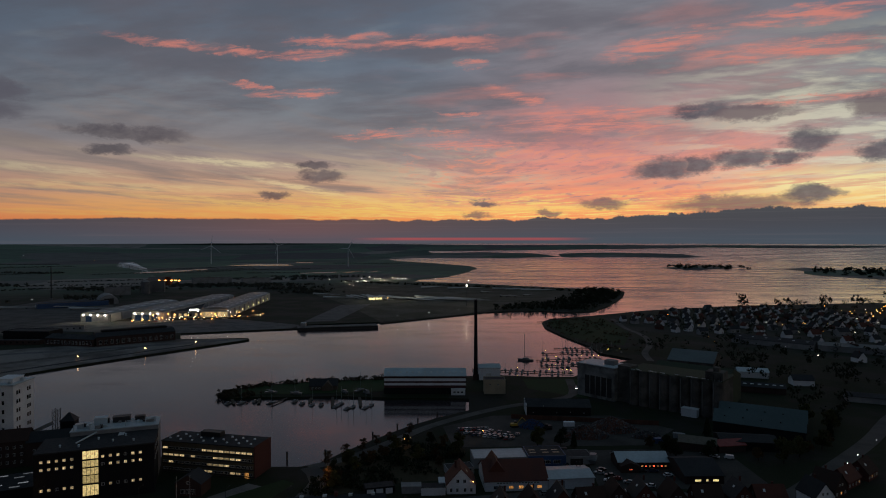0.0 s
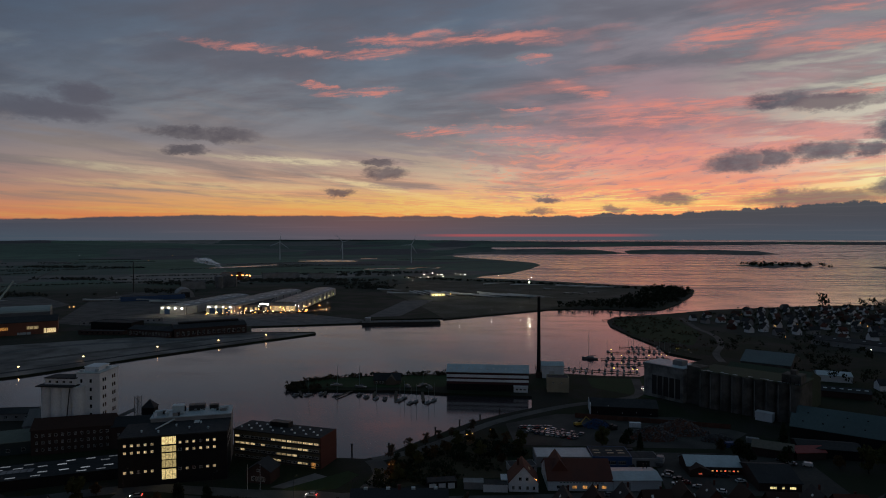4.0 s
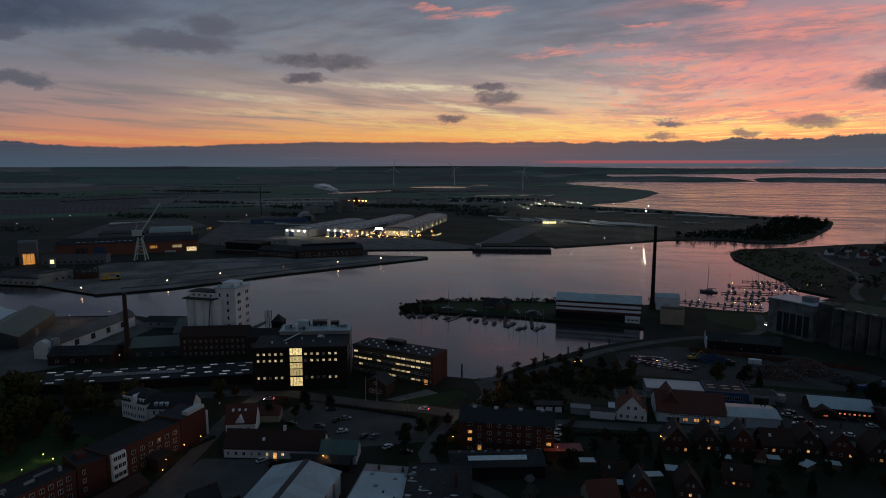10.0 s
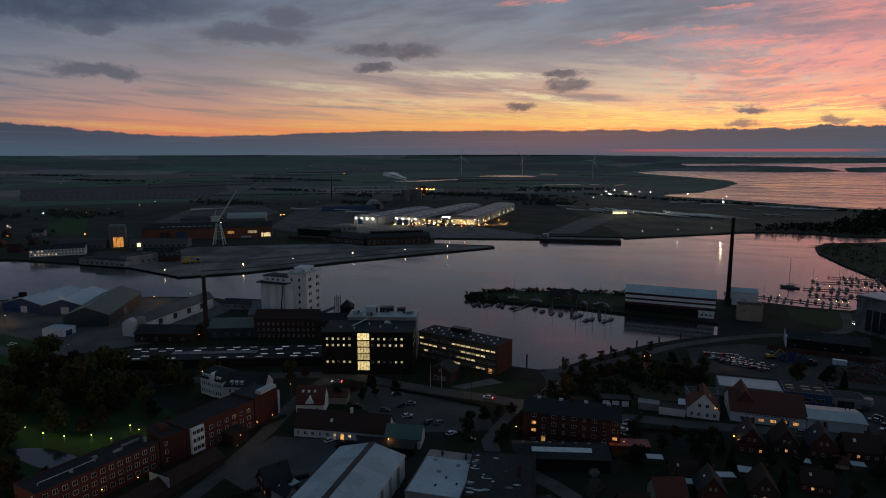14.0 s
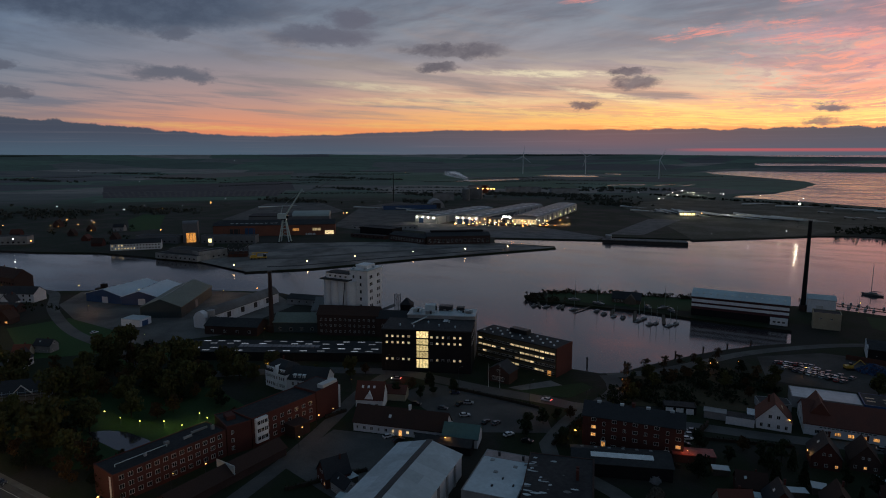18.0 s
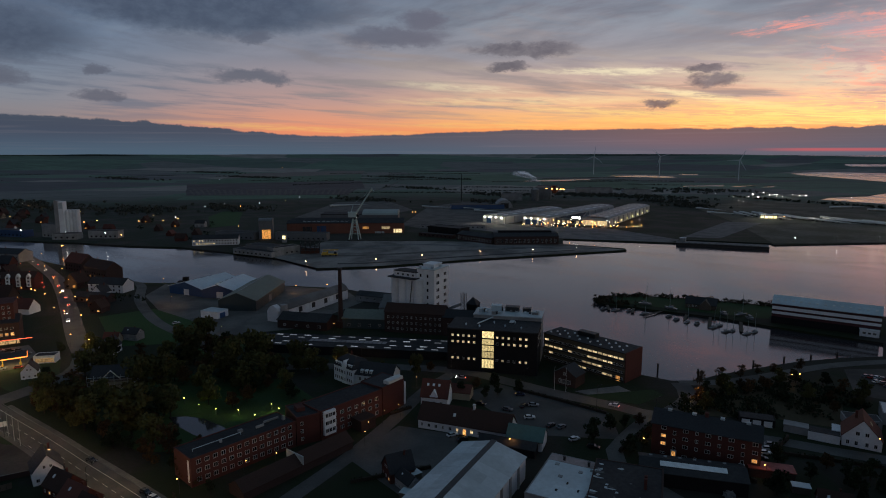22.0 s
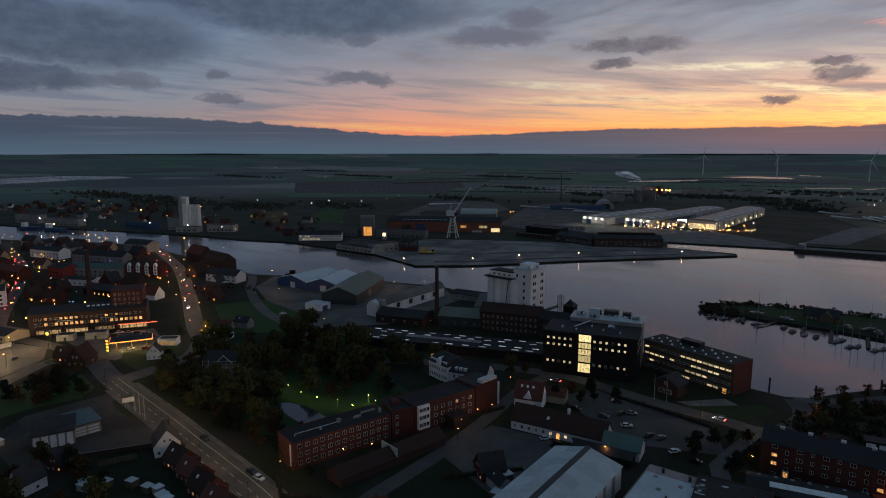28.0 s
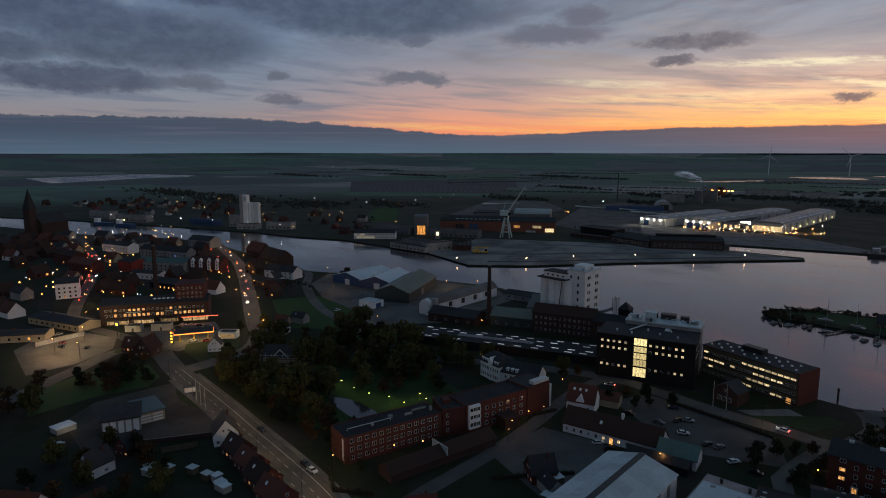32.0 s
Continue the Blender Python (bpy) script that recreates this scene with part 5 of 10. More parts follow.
LEAF_RUST = material("rusty_leaves", (0.075, 0.04, 0.016), 0.85, scale=0.5, second=(0.035, 0.032, 0.014), spread=0.35, bump=0)
TREES = [tree_shape(1, 13, 5.2, LEAF, "broad autumn tree with thinning yellow-green leaves"), tree_shape(2, 10, 4.0, LEAF_DARK, "rounded dark green tree beside houses"),
         tree_shape(3, 15, 5.8, LEAF, "tall old park tree with autumn leaves", leaves=1300), tree_shape(4, 8, 3.4, LEAF_RUST, "small rusty brown autumn tree", bare=0.25),
         tree_shape(5, 11, 4.4, LEAF_RUST, "half-bare autumn tree with brown leaves", bare=0.55), tree_shape(6, 9, 3.2, LEAF_DARK, "bushy dark tree in a garden"), fir_shape(7, 11)]
rng = random.Random(11)
FAR_TREES = []


def tree(x, y, kind=None, size=1.0, z=0.0):
    k = rng.randrange(len(TREES)) if kind is None else kind
    if math.hypot(x, y) > 430:
        FAR_TREES.append((x, y, size))
        return None
    return place(TREES[k], x, y, rng.uniform(0, 360), z, scale=size * rng.uniform(0.85, 1.15))


def hedge(points, h=1.8, w=1.4, label="clipped dark hedge along a yard", mat=None):
    """A leafy strip."""
    rnd = random.Random(int(points[0][0] * 7 + points[0][1]))
    ob = tagged(new("hedge"), label, "hedge")
    bm, core = bmesh.new(), bmesh.new()
    for (x0, y0), (x1, y1) in zip(points, points[1:]):
        n = max(2, int(math.dist((x0, y0), (x1, y1)) / 0.8))
        for k in range(n):
            t = k / n
            leaf_cloud(bm, rnd, (x0 + (x1 - x0) * t, y0 + (y1 - y0) * t, h * 0.5), w * 0.55, 9, 0.32, h / w * 0.8)
        d = (Vector((x1, y1)) - Vector((x0, y0))).normalized() * w * 0.28
        v = [core.verts.new((x, y, z)) for z in (-0.1, h * 0.7) for x, y in ((x0 - d.y, y0 + d.x), (x1 - d.y, y1 + d.x), (x1 + d.y, y1 - d.x), (x0 + d.y, y0 - d.x))]
        for f in ((4, 5, 6, 7), (0, 1, 5, 4), (1, 2, 6, 5), (2, 3, 7, 6), (3, 0, 4, 7)):
            core.faces.new([v[i] for i in f])
    part("core", core, BARK, ob)
    part("foliage", bm, mat or LEAF_DARK, ob)


def house_shape(k, wall, roof, label, w=11.0, d=8.5, eave=3.4, ridge=8.0, along="x", lit=(), far=False):
    ob = put("house", 0, 0, label, "house")
    gable_parts(ob, w, d, eave, ridge, wall, roof, along)
    for c in ob.children:
        c.matrix_basis = pose(-w / 2, -d / 2, 0)
    if far:
        for j in range(2):
            window(ob, -w / 2 + w * (j + 0.5) / 2, -d / 2 - 0.012, 1.0, 1.8, 1.4, 0, WARM if j in lit else GLASS, framed=False)
    elif along == "x":
        for j in range(4):
            window(ob, -w / 2 + w * (j + 0.5) / 4, -d / 2 - 0.012, 1.0, 1.05, 1.1, 0, WARM if j in lit else GLASS)
        window(ob, w / 2 + 0.012, 0, eave + 0.6, 1.1, 1.2, 90)
        window(ob, w / 2 + 0.012, -2, 1.0, 1.2, 1.2, 90)
        window(ob, -w / 2 - 0.012, 0, eave + 0.6, 1.1, 1.2, -90)
    else:
        for j in range(3):
            window(ob, -w / 2 + w * (j + 0.5) / 3, -d / 2 - 0.012, 1.0, 1.0, 1.1, 0, WARM if j in lit else GLASS)
        for x in (-0.9, 0.9):
            window(ob, x, -d / 2 - 0.012, eave + 0.7, 0.8, 1.0, 0, WARM if 7 in lit else GLASS)
        window(ob, w / 2 + 0.012, 1, 1.0, 1.2, 1.2, 90)
    chimney(ob, w * 0.15, 0.3 if along == "x" else d * 0.2, ridge - 0.7, ridge + 1.0, 0.6)
    if k % 2 and not far:
        bm = boxes((-0.45, 0.45, -0.6, 0.6, -0.04, 0.1))
        o = part("rooflight", bm, SKYLIGHT, ob)
        s = math.degrees(math.atan2(ridge - eave, (d if along == "x" else w) / 2))
        o.matrix_basis = pose(-w * 0.2, -d * 0.22, eave + (ridge - eave) * 0.56 + 0.3, s) if along == "x" else pose(-w * 0.22, 0, eave + (ridge - eave) * 0.56 + 0.3, 0, -s, 90 * 0)
    return ob


HOUSES = [house_shape(0, WHITE, TILE_RED, "white house with red tiled roof"), house_shape(1, BRICK, TILE_BROWN, "red brick house with brown tiled roof", lit=(1,)),
          house_shape(2, CREAM, TILE_RED, "yellow house with red tiled roof", 10, 8, 3.2, 7.4), house_shape(3, BRICK, SLATE, "brick house with steep dark roof", 9, 10, 4.2, 9.6, "y", (2,)),
          house_shape(4, WHITE, SLATE, "white gabled house with dark roof", 8.5, 9.5, 4.4, 9.4, "y"), house_shape(5, BRICK, TILE_RED, "brick house with red tiles and rooflight", 12, 8.5, 3.4, 7.8, lit=(3,)),
          house_shape(6, BRICK_DARK, TILE_BROWN, "dark brick gabled house", 9, 10, 3.8, 9.4, "y", (1,)), house_shape(7, GREY, SLATE, "grey house with dark slate roof", 14, 9, 5.5, 9.5)]


FAR_HOUSES = [house_shape(0, WHITE, TILE_RED, "white house with red tiled roof", far=True), house_shape(1, BRICK, TILE_BROWN, "red brick house with brown tiled roof", lit=(1,), far=True),
              house_shape(2, CREAM, TILE_RED, "yellow house with red tiled roof", 10, 8, 3.2, 7.4, far=True), house_shape(3, BRICK, SLATE, "brick house with steep dark roof", 9, 10, 4.2, 9.6, "y", (0,), far=True),
              house_shape(4, WHITE, SLATE, "white gabled house with dark roof", 8.5, 9.5, 4.4, 9.4, "y", far=True), house_shape(5, BRICK, TILE_RED, "brick house with bright red tiles", 12, 8.5, 3.4, 7.8, far=True),
              house_shape(6, BRICK_DARK, TILE_BROWN, "dark brick gabled house", 9, 10, 3.8, 9.4, "y", (1,), far=True), house_shape(7, GREY, SLATE, "grey house with dark slate roof", 14, 9, 5.5, 9.5, far=True)]


def house(x, y, kind, turn, size=1.0, label=""):
    return place((FAR_HOUSES if math.hypot(x, y) > 420 else HOUSES)[kind], x, y, turn, scale=size, label=label)


def lamp_shape(name, mat, label, height=7.0, bulb=0.25, arm=1.0):
    ob = put(name, 0, 0, label, "street lamp")
    bm = bmesh.new()
    rod(bm, (0, 0, 0), (0, 0, height), 0.09, 0.06, 6)
    if arm:
        rod(bm, (0, 0, height), (arm, 0, height + 0.15), 0.05, 0.04, 5)
    part("post", bm, DARK_STEEL, ob)
    bm = bmesh.new()
    bmesh.ops.create_icosphere(bm, subdivisions=2, radius=bulb, matrix=Matrix.Translation((arm, 0, height)))
    part("lamp", bm, mat, ob, "glowing lamp head")
    if bulb < 0.6:
        part("cap", boxes((arm - 0.3, arm + 0.3, -0.2, 0.2, height + bulb * 0.8, height + bulb * 0.8 + 0.12)), DARK_STEEL, ob)
    return ob


LAMP_ORANGE = lamp_shape("street_lamp", ORANGE, "street lamp glowing orange")
LAMP_WHITE = lamp_shape("street_lamp", COOL, "street lamp glowing white", 9.0, 0.38, 1.4)
LAMP_PARK = lamp_shape("park_lamp", YELLOW, "low park lamp glowing yellow over the lawn", 2.6, 0.22, 0.0)
LAMP_QUAY = lamp_shape("quay_lamp", glowing("quay_lamp_glow", (1.0, 0.56, 0.24), 16.0), "low quay lamp glowing orange over the water", 3.2, 0.42, 0.0)
LAMP_BIG = lamp_shape("floodlight_mast", glowing("floodlight_glow", (1.0, 0.86, 0.62), 40.0), "tall floodlight mast glowing white", 16.0, 0.62, 1.5)
LAMP_FAR = lamp_shape("street_lamp", ORANGE, "distant street lamp glowing orange", 7.0, 0.62, 1.0)
LIGHTS = 0


def shine(x, y, z, colour, watts, radius=0.3):
    """The light that a lamp of the place throws on what is round it."""
    global LIGHTS
    LIGHTS += 1
    data = bpy.data.lights.new("lamp_light", "POINT")
    data.color, data.energy, data.shadow_soft_size = colour, watts, radius
    ob = new("lamp_light", data)
    ob.location = (x, y, z)


SODIUM, DAYLIGHT, LIME = (1.0, 0.45, 0.12), (1.0, 0.88, 0.62), (0.72, 0.95, 0.14)


# ---- roads, yards and lawns ----
MEADOW = material("green_meadow", (0.03, 0.07, 0.018), 0.95, scale=0.05, second=(0.028, 0.055, 0.017), fine=0.8, bump=0.3)
SCRUB = material("rough_grass_and_gravel", (0.06, 0.062, 0.042), 0.95, scale=0.02, second=(0.13, 0.12, 0.108), fine=0.2, amount=0.7)
QUAY = material("patched_quay_concrete", (0.23, 0.215, 0.2), 0.85, scale=0.022, second=(0.075, 0.07, 0.066), fine=0.25, amount=1.0)


def ground_cover():
    road("road_main", ((-120, 86), (-160, 92.2), (-190, 94.3), (-212, 95.3), (-242, 97), (-273, 98), (-300, 99), (-333, 103)), 10.4, 0.06, ASPHALT, "wide worn main road with cycle strip")
    road("road_north", ((-297, 101), (-300, 120), (-307, 140), (-326, 154.5), (-353, 165), (-380, 176), (-433, 198.5), (-494, 223.5), (-547, 243.5), (-582, 254), (-643, 270), (-697, 283), (-740, 292)), 10.5, 0.07, ASPHALT, "town street lit by lamps and headlights")
    road("road_bypass", ((-333, 104), (-350, 88), (-332, 62), (-300, 20)), 9, 0.05, ASPHALT, "curving side road past a hedge")
    road("road_store", ((-333, 104), (-374, 97), (-408, 87), (-428, 83), (-470, 93), (-554, 121), (-633, 145), (-705, 159), (-856, 180)), 8, 0.065, ASPHALT, "town street between shops and houses")
    road("road_brick", ((-134, 100), (-137, 117), (-140.3, 151), (-146.3, 184), (-153.5, 215), (-155, 243)), 6, 0.055, ASPHALT, "narrow street along the brick residence")
    road("road_harbour", ((-250, 185), (-200, 222), (-155, 244), (-130, 245), (-104, 244), (-76, 245), (-60, 246), (-54, 270), (-62, 287)), 8, 0.075, ASPHALT, "harbour street with bend to the water")
    road("road_shops", ((-60, 246), (-38, 243), (-17, 247), (0, 249), (18, 252), (44, 257), (70, 258), (96, 255), (146, 252)), 7, 0.05, ASPHALT, "street in front of the shops")
    road("road_yard", ((-62, 246), (-65, 216), (-61, 198), (-30, 180), (-22, 160)), 6, 0.065, YARD, "rutted track into the yards")
    road("road_east", ((120, 240), (144, 256), (178, 285), (223, 325), (262, 365), (300, 400), (330, 460)), 8, 0.06, ASPHALT, "eastern road climbing out of town")
    road("road_quay", ((-62, 287), (-45, 300), (-25, 326), (-8, 350), (14, 372), (40, 392), (70, 408), (88, 424), (95, 470)), 6, 0.05, YARD, "gravel track along the shore")
    road("road_shipyard", ((-505, 268), (-470, 270), (-420, 240), (-360, 215), (-310, 205), (-275, 196), (-250, 185)), 7, 0.06, YARD, "curving gravel road past the halls")
    road("path_point", ((225, 830), (221, 790), (217, 737), (219, 680), (207, 625), (187, 578), (180, 540)), 6, 0.05, YARD, "pale gravel path across the point")
    road("crane_track", ((-404, 425), (-378, 450), (-322, 532), (-250, 625)), 5, 0.1, FELT, "dark strip of crane rails along the quay")
    road("quay_strip", ((-470, 450), (-420, 470), (-370, 530), (-300, 610)), 9, 0.09, YARD, "worn dark strip across the quay")
    road("road_factory", ((-560, 470), (-470, 500), (-414, 564), (-330, 600), (-225, 655)), 10, 0.06, CONCRETE, "concrete quay road of the shipyard")
    for name, pts, z, mat, label in (
            ("lot_parking", ((-138, 222), (-131, 240), (-104, 238), (-77, 236), (-66, 216), (-96, 201)), 0.03, ASPHALT, "cracked asphalt car park"),
            ("lot_front", ((-141, 150), (-141, 180), (-118, 186), (-106, 168), (-107, 140)), 0.035, ASPHALT, "empty asphalt yard"),
            ("lot_fire", ((-283, 60), (-284, 92), (-248, 92), (-222, 88), (-230, 45), (-270, 45)), 0.03, YARD_DARK, "asphalt forecourt round a flat building"),
            ("lot_store", ((-400, 56), (-397, 84), (-376, 93), (-356, 86), (-343, 66), (-340, 44), (-388, 46)), 0.03, YARD, "supermarket car park under lamps"),
            ("lot_fuel", ((-390, 104), (-372, 148), (-338, 140), (-328, 110), (-340, 104)), 0.04, ASPHALT, "filling station forecourt"),
            ("lot_shipyard", ((-430, 250), (-455, 282), (-370, 330), (-320, 345), (-285, 325), (-275, 250), (-300, 215), (-360, 222)), 0.03, YARD, "gravel storage yard between halls"),
            ("lot_scrap", ((5, 315), (0, 350), (30, 372), (100, 372), (128, 345), (105, 318)), 0.03, YARD_DARK, "muddy scrapyard with puddles"),
            ("lot_shop", ((66, 262), (70, 310), (100, 312), (140, 305), (140, 262)), 0.035, YARD_DARK, "wide grey customer yard"),
            ("lot_quay", ((-480, 416), (-404, 399), (-364, 438), (-305, 527), (-206, 658), (-280, 660), (-400, 605), (-520, 530)), 0.05, QUAY, "broad concrete shipyard quay"),
            ("lot_blades", ((-470, 720), (-480, 795), (-280, 830), (-176, 770), (-180, 742), (-295, 703)), 0.04, CONCRETE, "concrete apron in front of the white halls"),
            ("lot_works", ((-544, 704), (-687, 980), (-678, 1179), (-524, 994), (-450, 800), (-447, 674)), 0.02, YARD, "wide gravel yard between shipyard and halls"),
            ("lot_slab", ((-179, 796), (-138, 812), (-118, 1021), (-165, 1005)), 0.06, CONCRETE, "pale concrete launching slab"),
            ("lot_laydown", ((-80, 800), (30, 884), (120, 1000), (300, 1200), (200, 1370), (-180, 1480), (-270, 1250), (-160, 1020)), 0.03, SCRUB, "open storage ground for turbine blades"),
            ("lot_gate", ((-98, 251), (-84, 268), (-72, 262), (-78, 249)), 0.04, CONCRETE, "pale forecourt beside the office wing"),
            ("lawn_park", ((-262, 118), (-268, 165), (-215, 190), (-178, 178), (-176, 130), (-205, 112)), 0.03, LAWN, "dark park lawn under yellow lamps"),
            ("lawn_field", ((-399, 200), (-389, 232), (-322, 226), (-302, 200), (-331, 172)), 0.04, MEADOW, "large dark green lawn"),
            ("lawn_bend", ((-297, 193), (-297, 216), (-271, 214), (-266, 201), (-284, 184)), 0.045, MEADOW, "small lawn inside the bend"),
            ("lawn_shore", ((-52, 252), (-50, 300), (-20, 320), (0, 318), (2, 272), (-20, 268)), 0.03, REED, "rough grass bank below the shore trees"),
            ("lawn_verge", ((-92, 250), (-96, 246), (-70, 252), (-64, 268), (-70, 272)), 0.05, LAWN, "curved grass verge"),
            ("lawn_spit", ((-140, 424), (-140, 445), (-80, 464), (-42, 469), (-42, 432), (-100, 425)), 0.03, LAWN, "rough grass on the spit"),
            ("lawn_marina", ((60, 440), (60, 470), (100, 470), (110, 430), (95, 412)), 0.03, LAWN, "rough grass behind the marina"),
            ("lawn_corner", ((-313, 40), (-322, 59), (-326, 76), (-318, 92), (-296, 90), (-287, 82), (-290, 62), (-285, 36)), 0.03, MEADOW, "dark green meadow beside the main road"),
            ("lawn_sign", ((-274, 89.5), (-273, 91.6), (-258, 91.4), (-245, 90.6), (-251, 88), (-262, 87)), 0.05, LAWN, "grass island with a sign and flagpoles"),
            ("lawn_island", ((-350, 84), (-354, 88), (-349.6, 89.6), (-345.5, 85.6)), 0.09, MEADOW, "small green island at the car park"),
            ("lawn_fuel", ((-338, 118), (-326, 112), (-300, 112), (-310, 135), (-330, 145)), 0.045, LAWN, "grass corner by the crossing"),
            ("lawn_point", ((135, 690), (130, 780), (145, 820), (215, 850), (210, 700), (180, 620), (150, 640)), 0.03, LAWN, "rough dark grass on the point")):
        sheet(name, pts, z, mat, label)
    sheet("pond", ((-222, 135), (-217, 139.5), (-209, 142), (-196, 141.5), (-184, 138), (-186, 133), (-200, 131), (-214, 132.5)), 0.06, WATER, "still dark park pond", category="pond")
    # painted lines on the main road
    line = smooth_line(((-130, 87.6), (-160, 92.2), (-190, 94.3), (-212, 95.3), (-242, 97), (-273, 98), (-300, 99)), 3.0)
    marks = tagged(new("road_markings"), "white dashed lines painted on asphalt", "road marking", "", "structure")
    for off, dash in ((0.9, 2), (-2.4, 1), (4.4, 3)):
        a, b = band(line, off + 0.09, off - 0.09)
        for i in range(0, len(line) - 1, dash):
            bm = bmesh.new()
            q = [bm.verts.new((*p, 0.075)) for p in (a[i], b[i], b[i + 1], a[i + 1])]
            w = [bm.verts.new((*p, 0.055)) for p in (a[i], b[i], b[i + 1], a[i + 1])]
            bm.faces.new(q)
            for k in range(4):
                bm.faces.new((q[k], w[k], w[(k + 1) % 4], q[(k + 1) % 4]))
            part("line", bm, PAINT, marks)
    zebra = tagged(new("zebra_crossing"), "white zebra crossing at the junction", "road marking", "", "structure")
    for k in range(11):
        o = part("stripe", boxes((-1.6, 1.6, -0.25, 0.25, 0.07, 0.09)), PAINT, zebra)
        o.matrix_basis = pose(-356 + 1.1 * k, 97.5 + 0.55 * k, 0, 0, 0, 118)
    # kerbs of the main road
    for off in (5.3, -5.3):
        road("kerb", ((-120, 86), (-160, 92.2), (-190, 94.3), (-212, 95.3), (-242, 97), (-273, 98), (-292, 98.8)), 0.25, 0.16, CONCRETE, "low concrete kerb", off=off)
        road("pavement", ((-120, 86), (-160, 92.2), (-190, 94.3), (-212, 95.3), (-242, 97), (-273, 98), (-288, 98.6)), 1.7, 0.12, YARD, "narrow pavement beside the main road", off=off * 1.2)


PLOUGH = material("ploughed_field", (0.1, 0.088, 0.092), 0.95, scale=0.01, second=(0.07, 0.06, 0.062), fine=0.05, amount=0.8)
DRYROW = material("dry_crop_rows", (0.125, 0.11, 0.105), 0.95, scale=0.02, fine=0.05)
CROP = material("winter_crop", (0.095, 0.155, 0.105), 0.95, scale=0.008, second=(0.07, 0.115, 0.08), fine=0.05, amount=0.8)
STUBBLE = material("pale_stubble", (0.2, 0.172, 0.155), 0.95, scale=0.01, second=(0.17, 0.15, 0.135), fine=0.05, amount=0.8)


def plain():
    """The single fields on the plain behind the shipyard, and the lane between them."""
    for name, pts, mat, label in (
            ("field_ploughed", ((-1780, 1200), (-1474, 1684), (-1156, 1336), (-1522, 1025)), PLOUGH, "dark ploughed field on the plain"),
            ("field_green", ((-2023, 1510), (-1901, 2173), (-1496, 1709), (-1785, 1212)), CROP, "green winter crop on the plain"),
            ("field_stubble", ((-2386, 1908), (-2250, 2609), (-1905, 2180), (-2027, 1518)), STUBBLE, "pale stubble field on the plain"),
            ("field_rows", ((-1516, 1018), (-1166, 1312), (-1031, 1129), (-1330, 894)), PLOUGH, "field planted in rows"),
            ("field_meadow", ((-1401, 2231), (-1320, 2735), (-1050, 2200), (-1150, 1800)), CROP, "green meadow behind the far works"),
            ("field_wet", ((-880, 1900), (-654, 2150), (-482, 1784), (-724, 1595)), CROP, "wet green meadow by the ponds"),
            ("field_paddock", ((-872, 623), (-927, 694), (-886, 702), (-735, 572), (-746, 535)), MEADOW, "small green paddock by the houses"),
            ("field_low", ((-1310, 880), (-1040, 1110), (-980, 1040), (-1230, 800)), CROP, "narrow green field below the rows"),
            ("lot_hardstand", ((-745, 690), (-896, 948), (-829, 1032), (-668, 900), (-640, 760)), YARD, "wide gravel hardstand behind the shipyard")):
        sheet(name, pts, 0.1, mat, label)
    road("lane_plain", ((-996, 1104), (-1057, 1246), (-1180, 1470), (-1341, 1734), (-1401, 1893), (-1251, 1990)), 7, 0.2, YARD, "thin pale lane across the fields")
    # pale strips between the planted rows
    bm = bmesh.new()
    a, b, c, d = (Vector(p) for p in ((-1510, 1018), (-1168, 1308), (-1034, 1130), (-1328, 898)))
    for k in range(30):
        t = (k + 0.25) / 30
        q = [a.lerp(b, t), a.lerp(b, t + 0.014), d.lerp(c, t + 0.034), d.lerp(c, t + 0.02)]
        top = [bm.verts.new((*p, 0.4)) for p in q]
        low = [bm.verts.new((*p, 0.05)) for p in q]
        bm.faces.new(top)
        for i in range(4):
            bm.faces.new((top[i], low[i], low[(i + 1) % 4], top[(i + 1) % 4]))
    tagged(link("crop_rows", bm, DRYROW), "pale rows of a planted field", "crop", "", "stuff")


ground_cover()
plain()


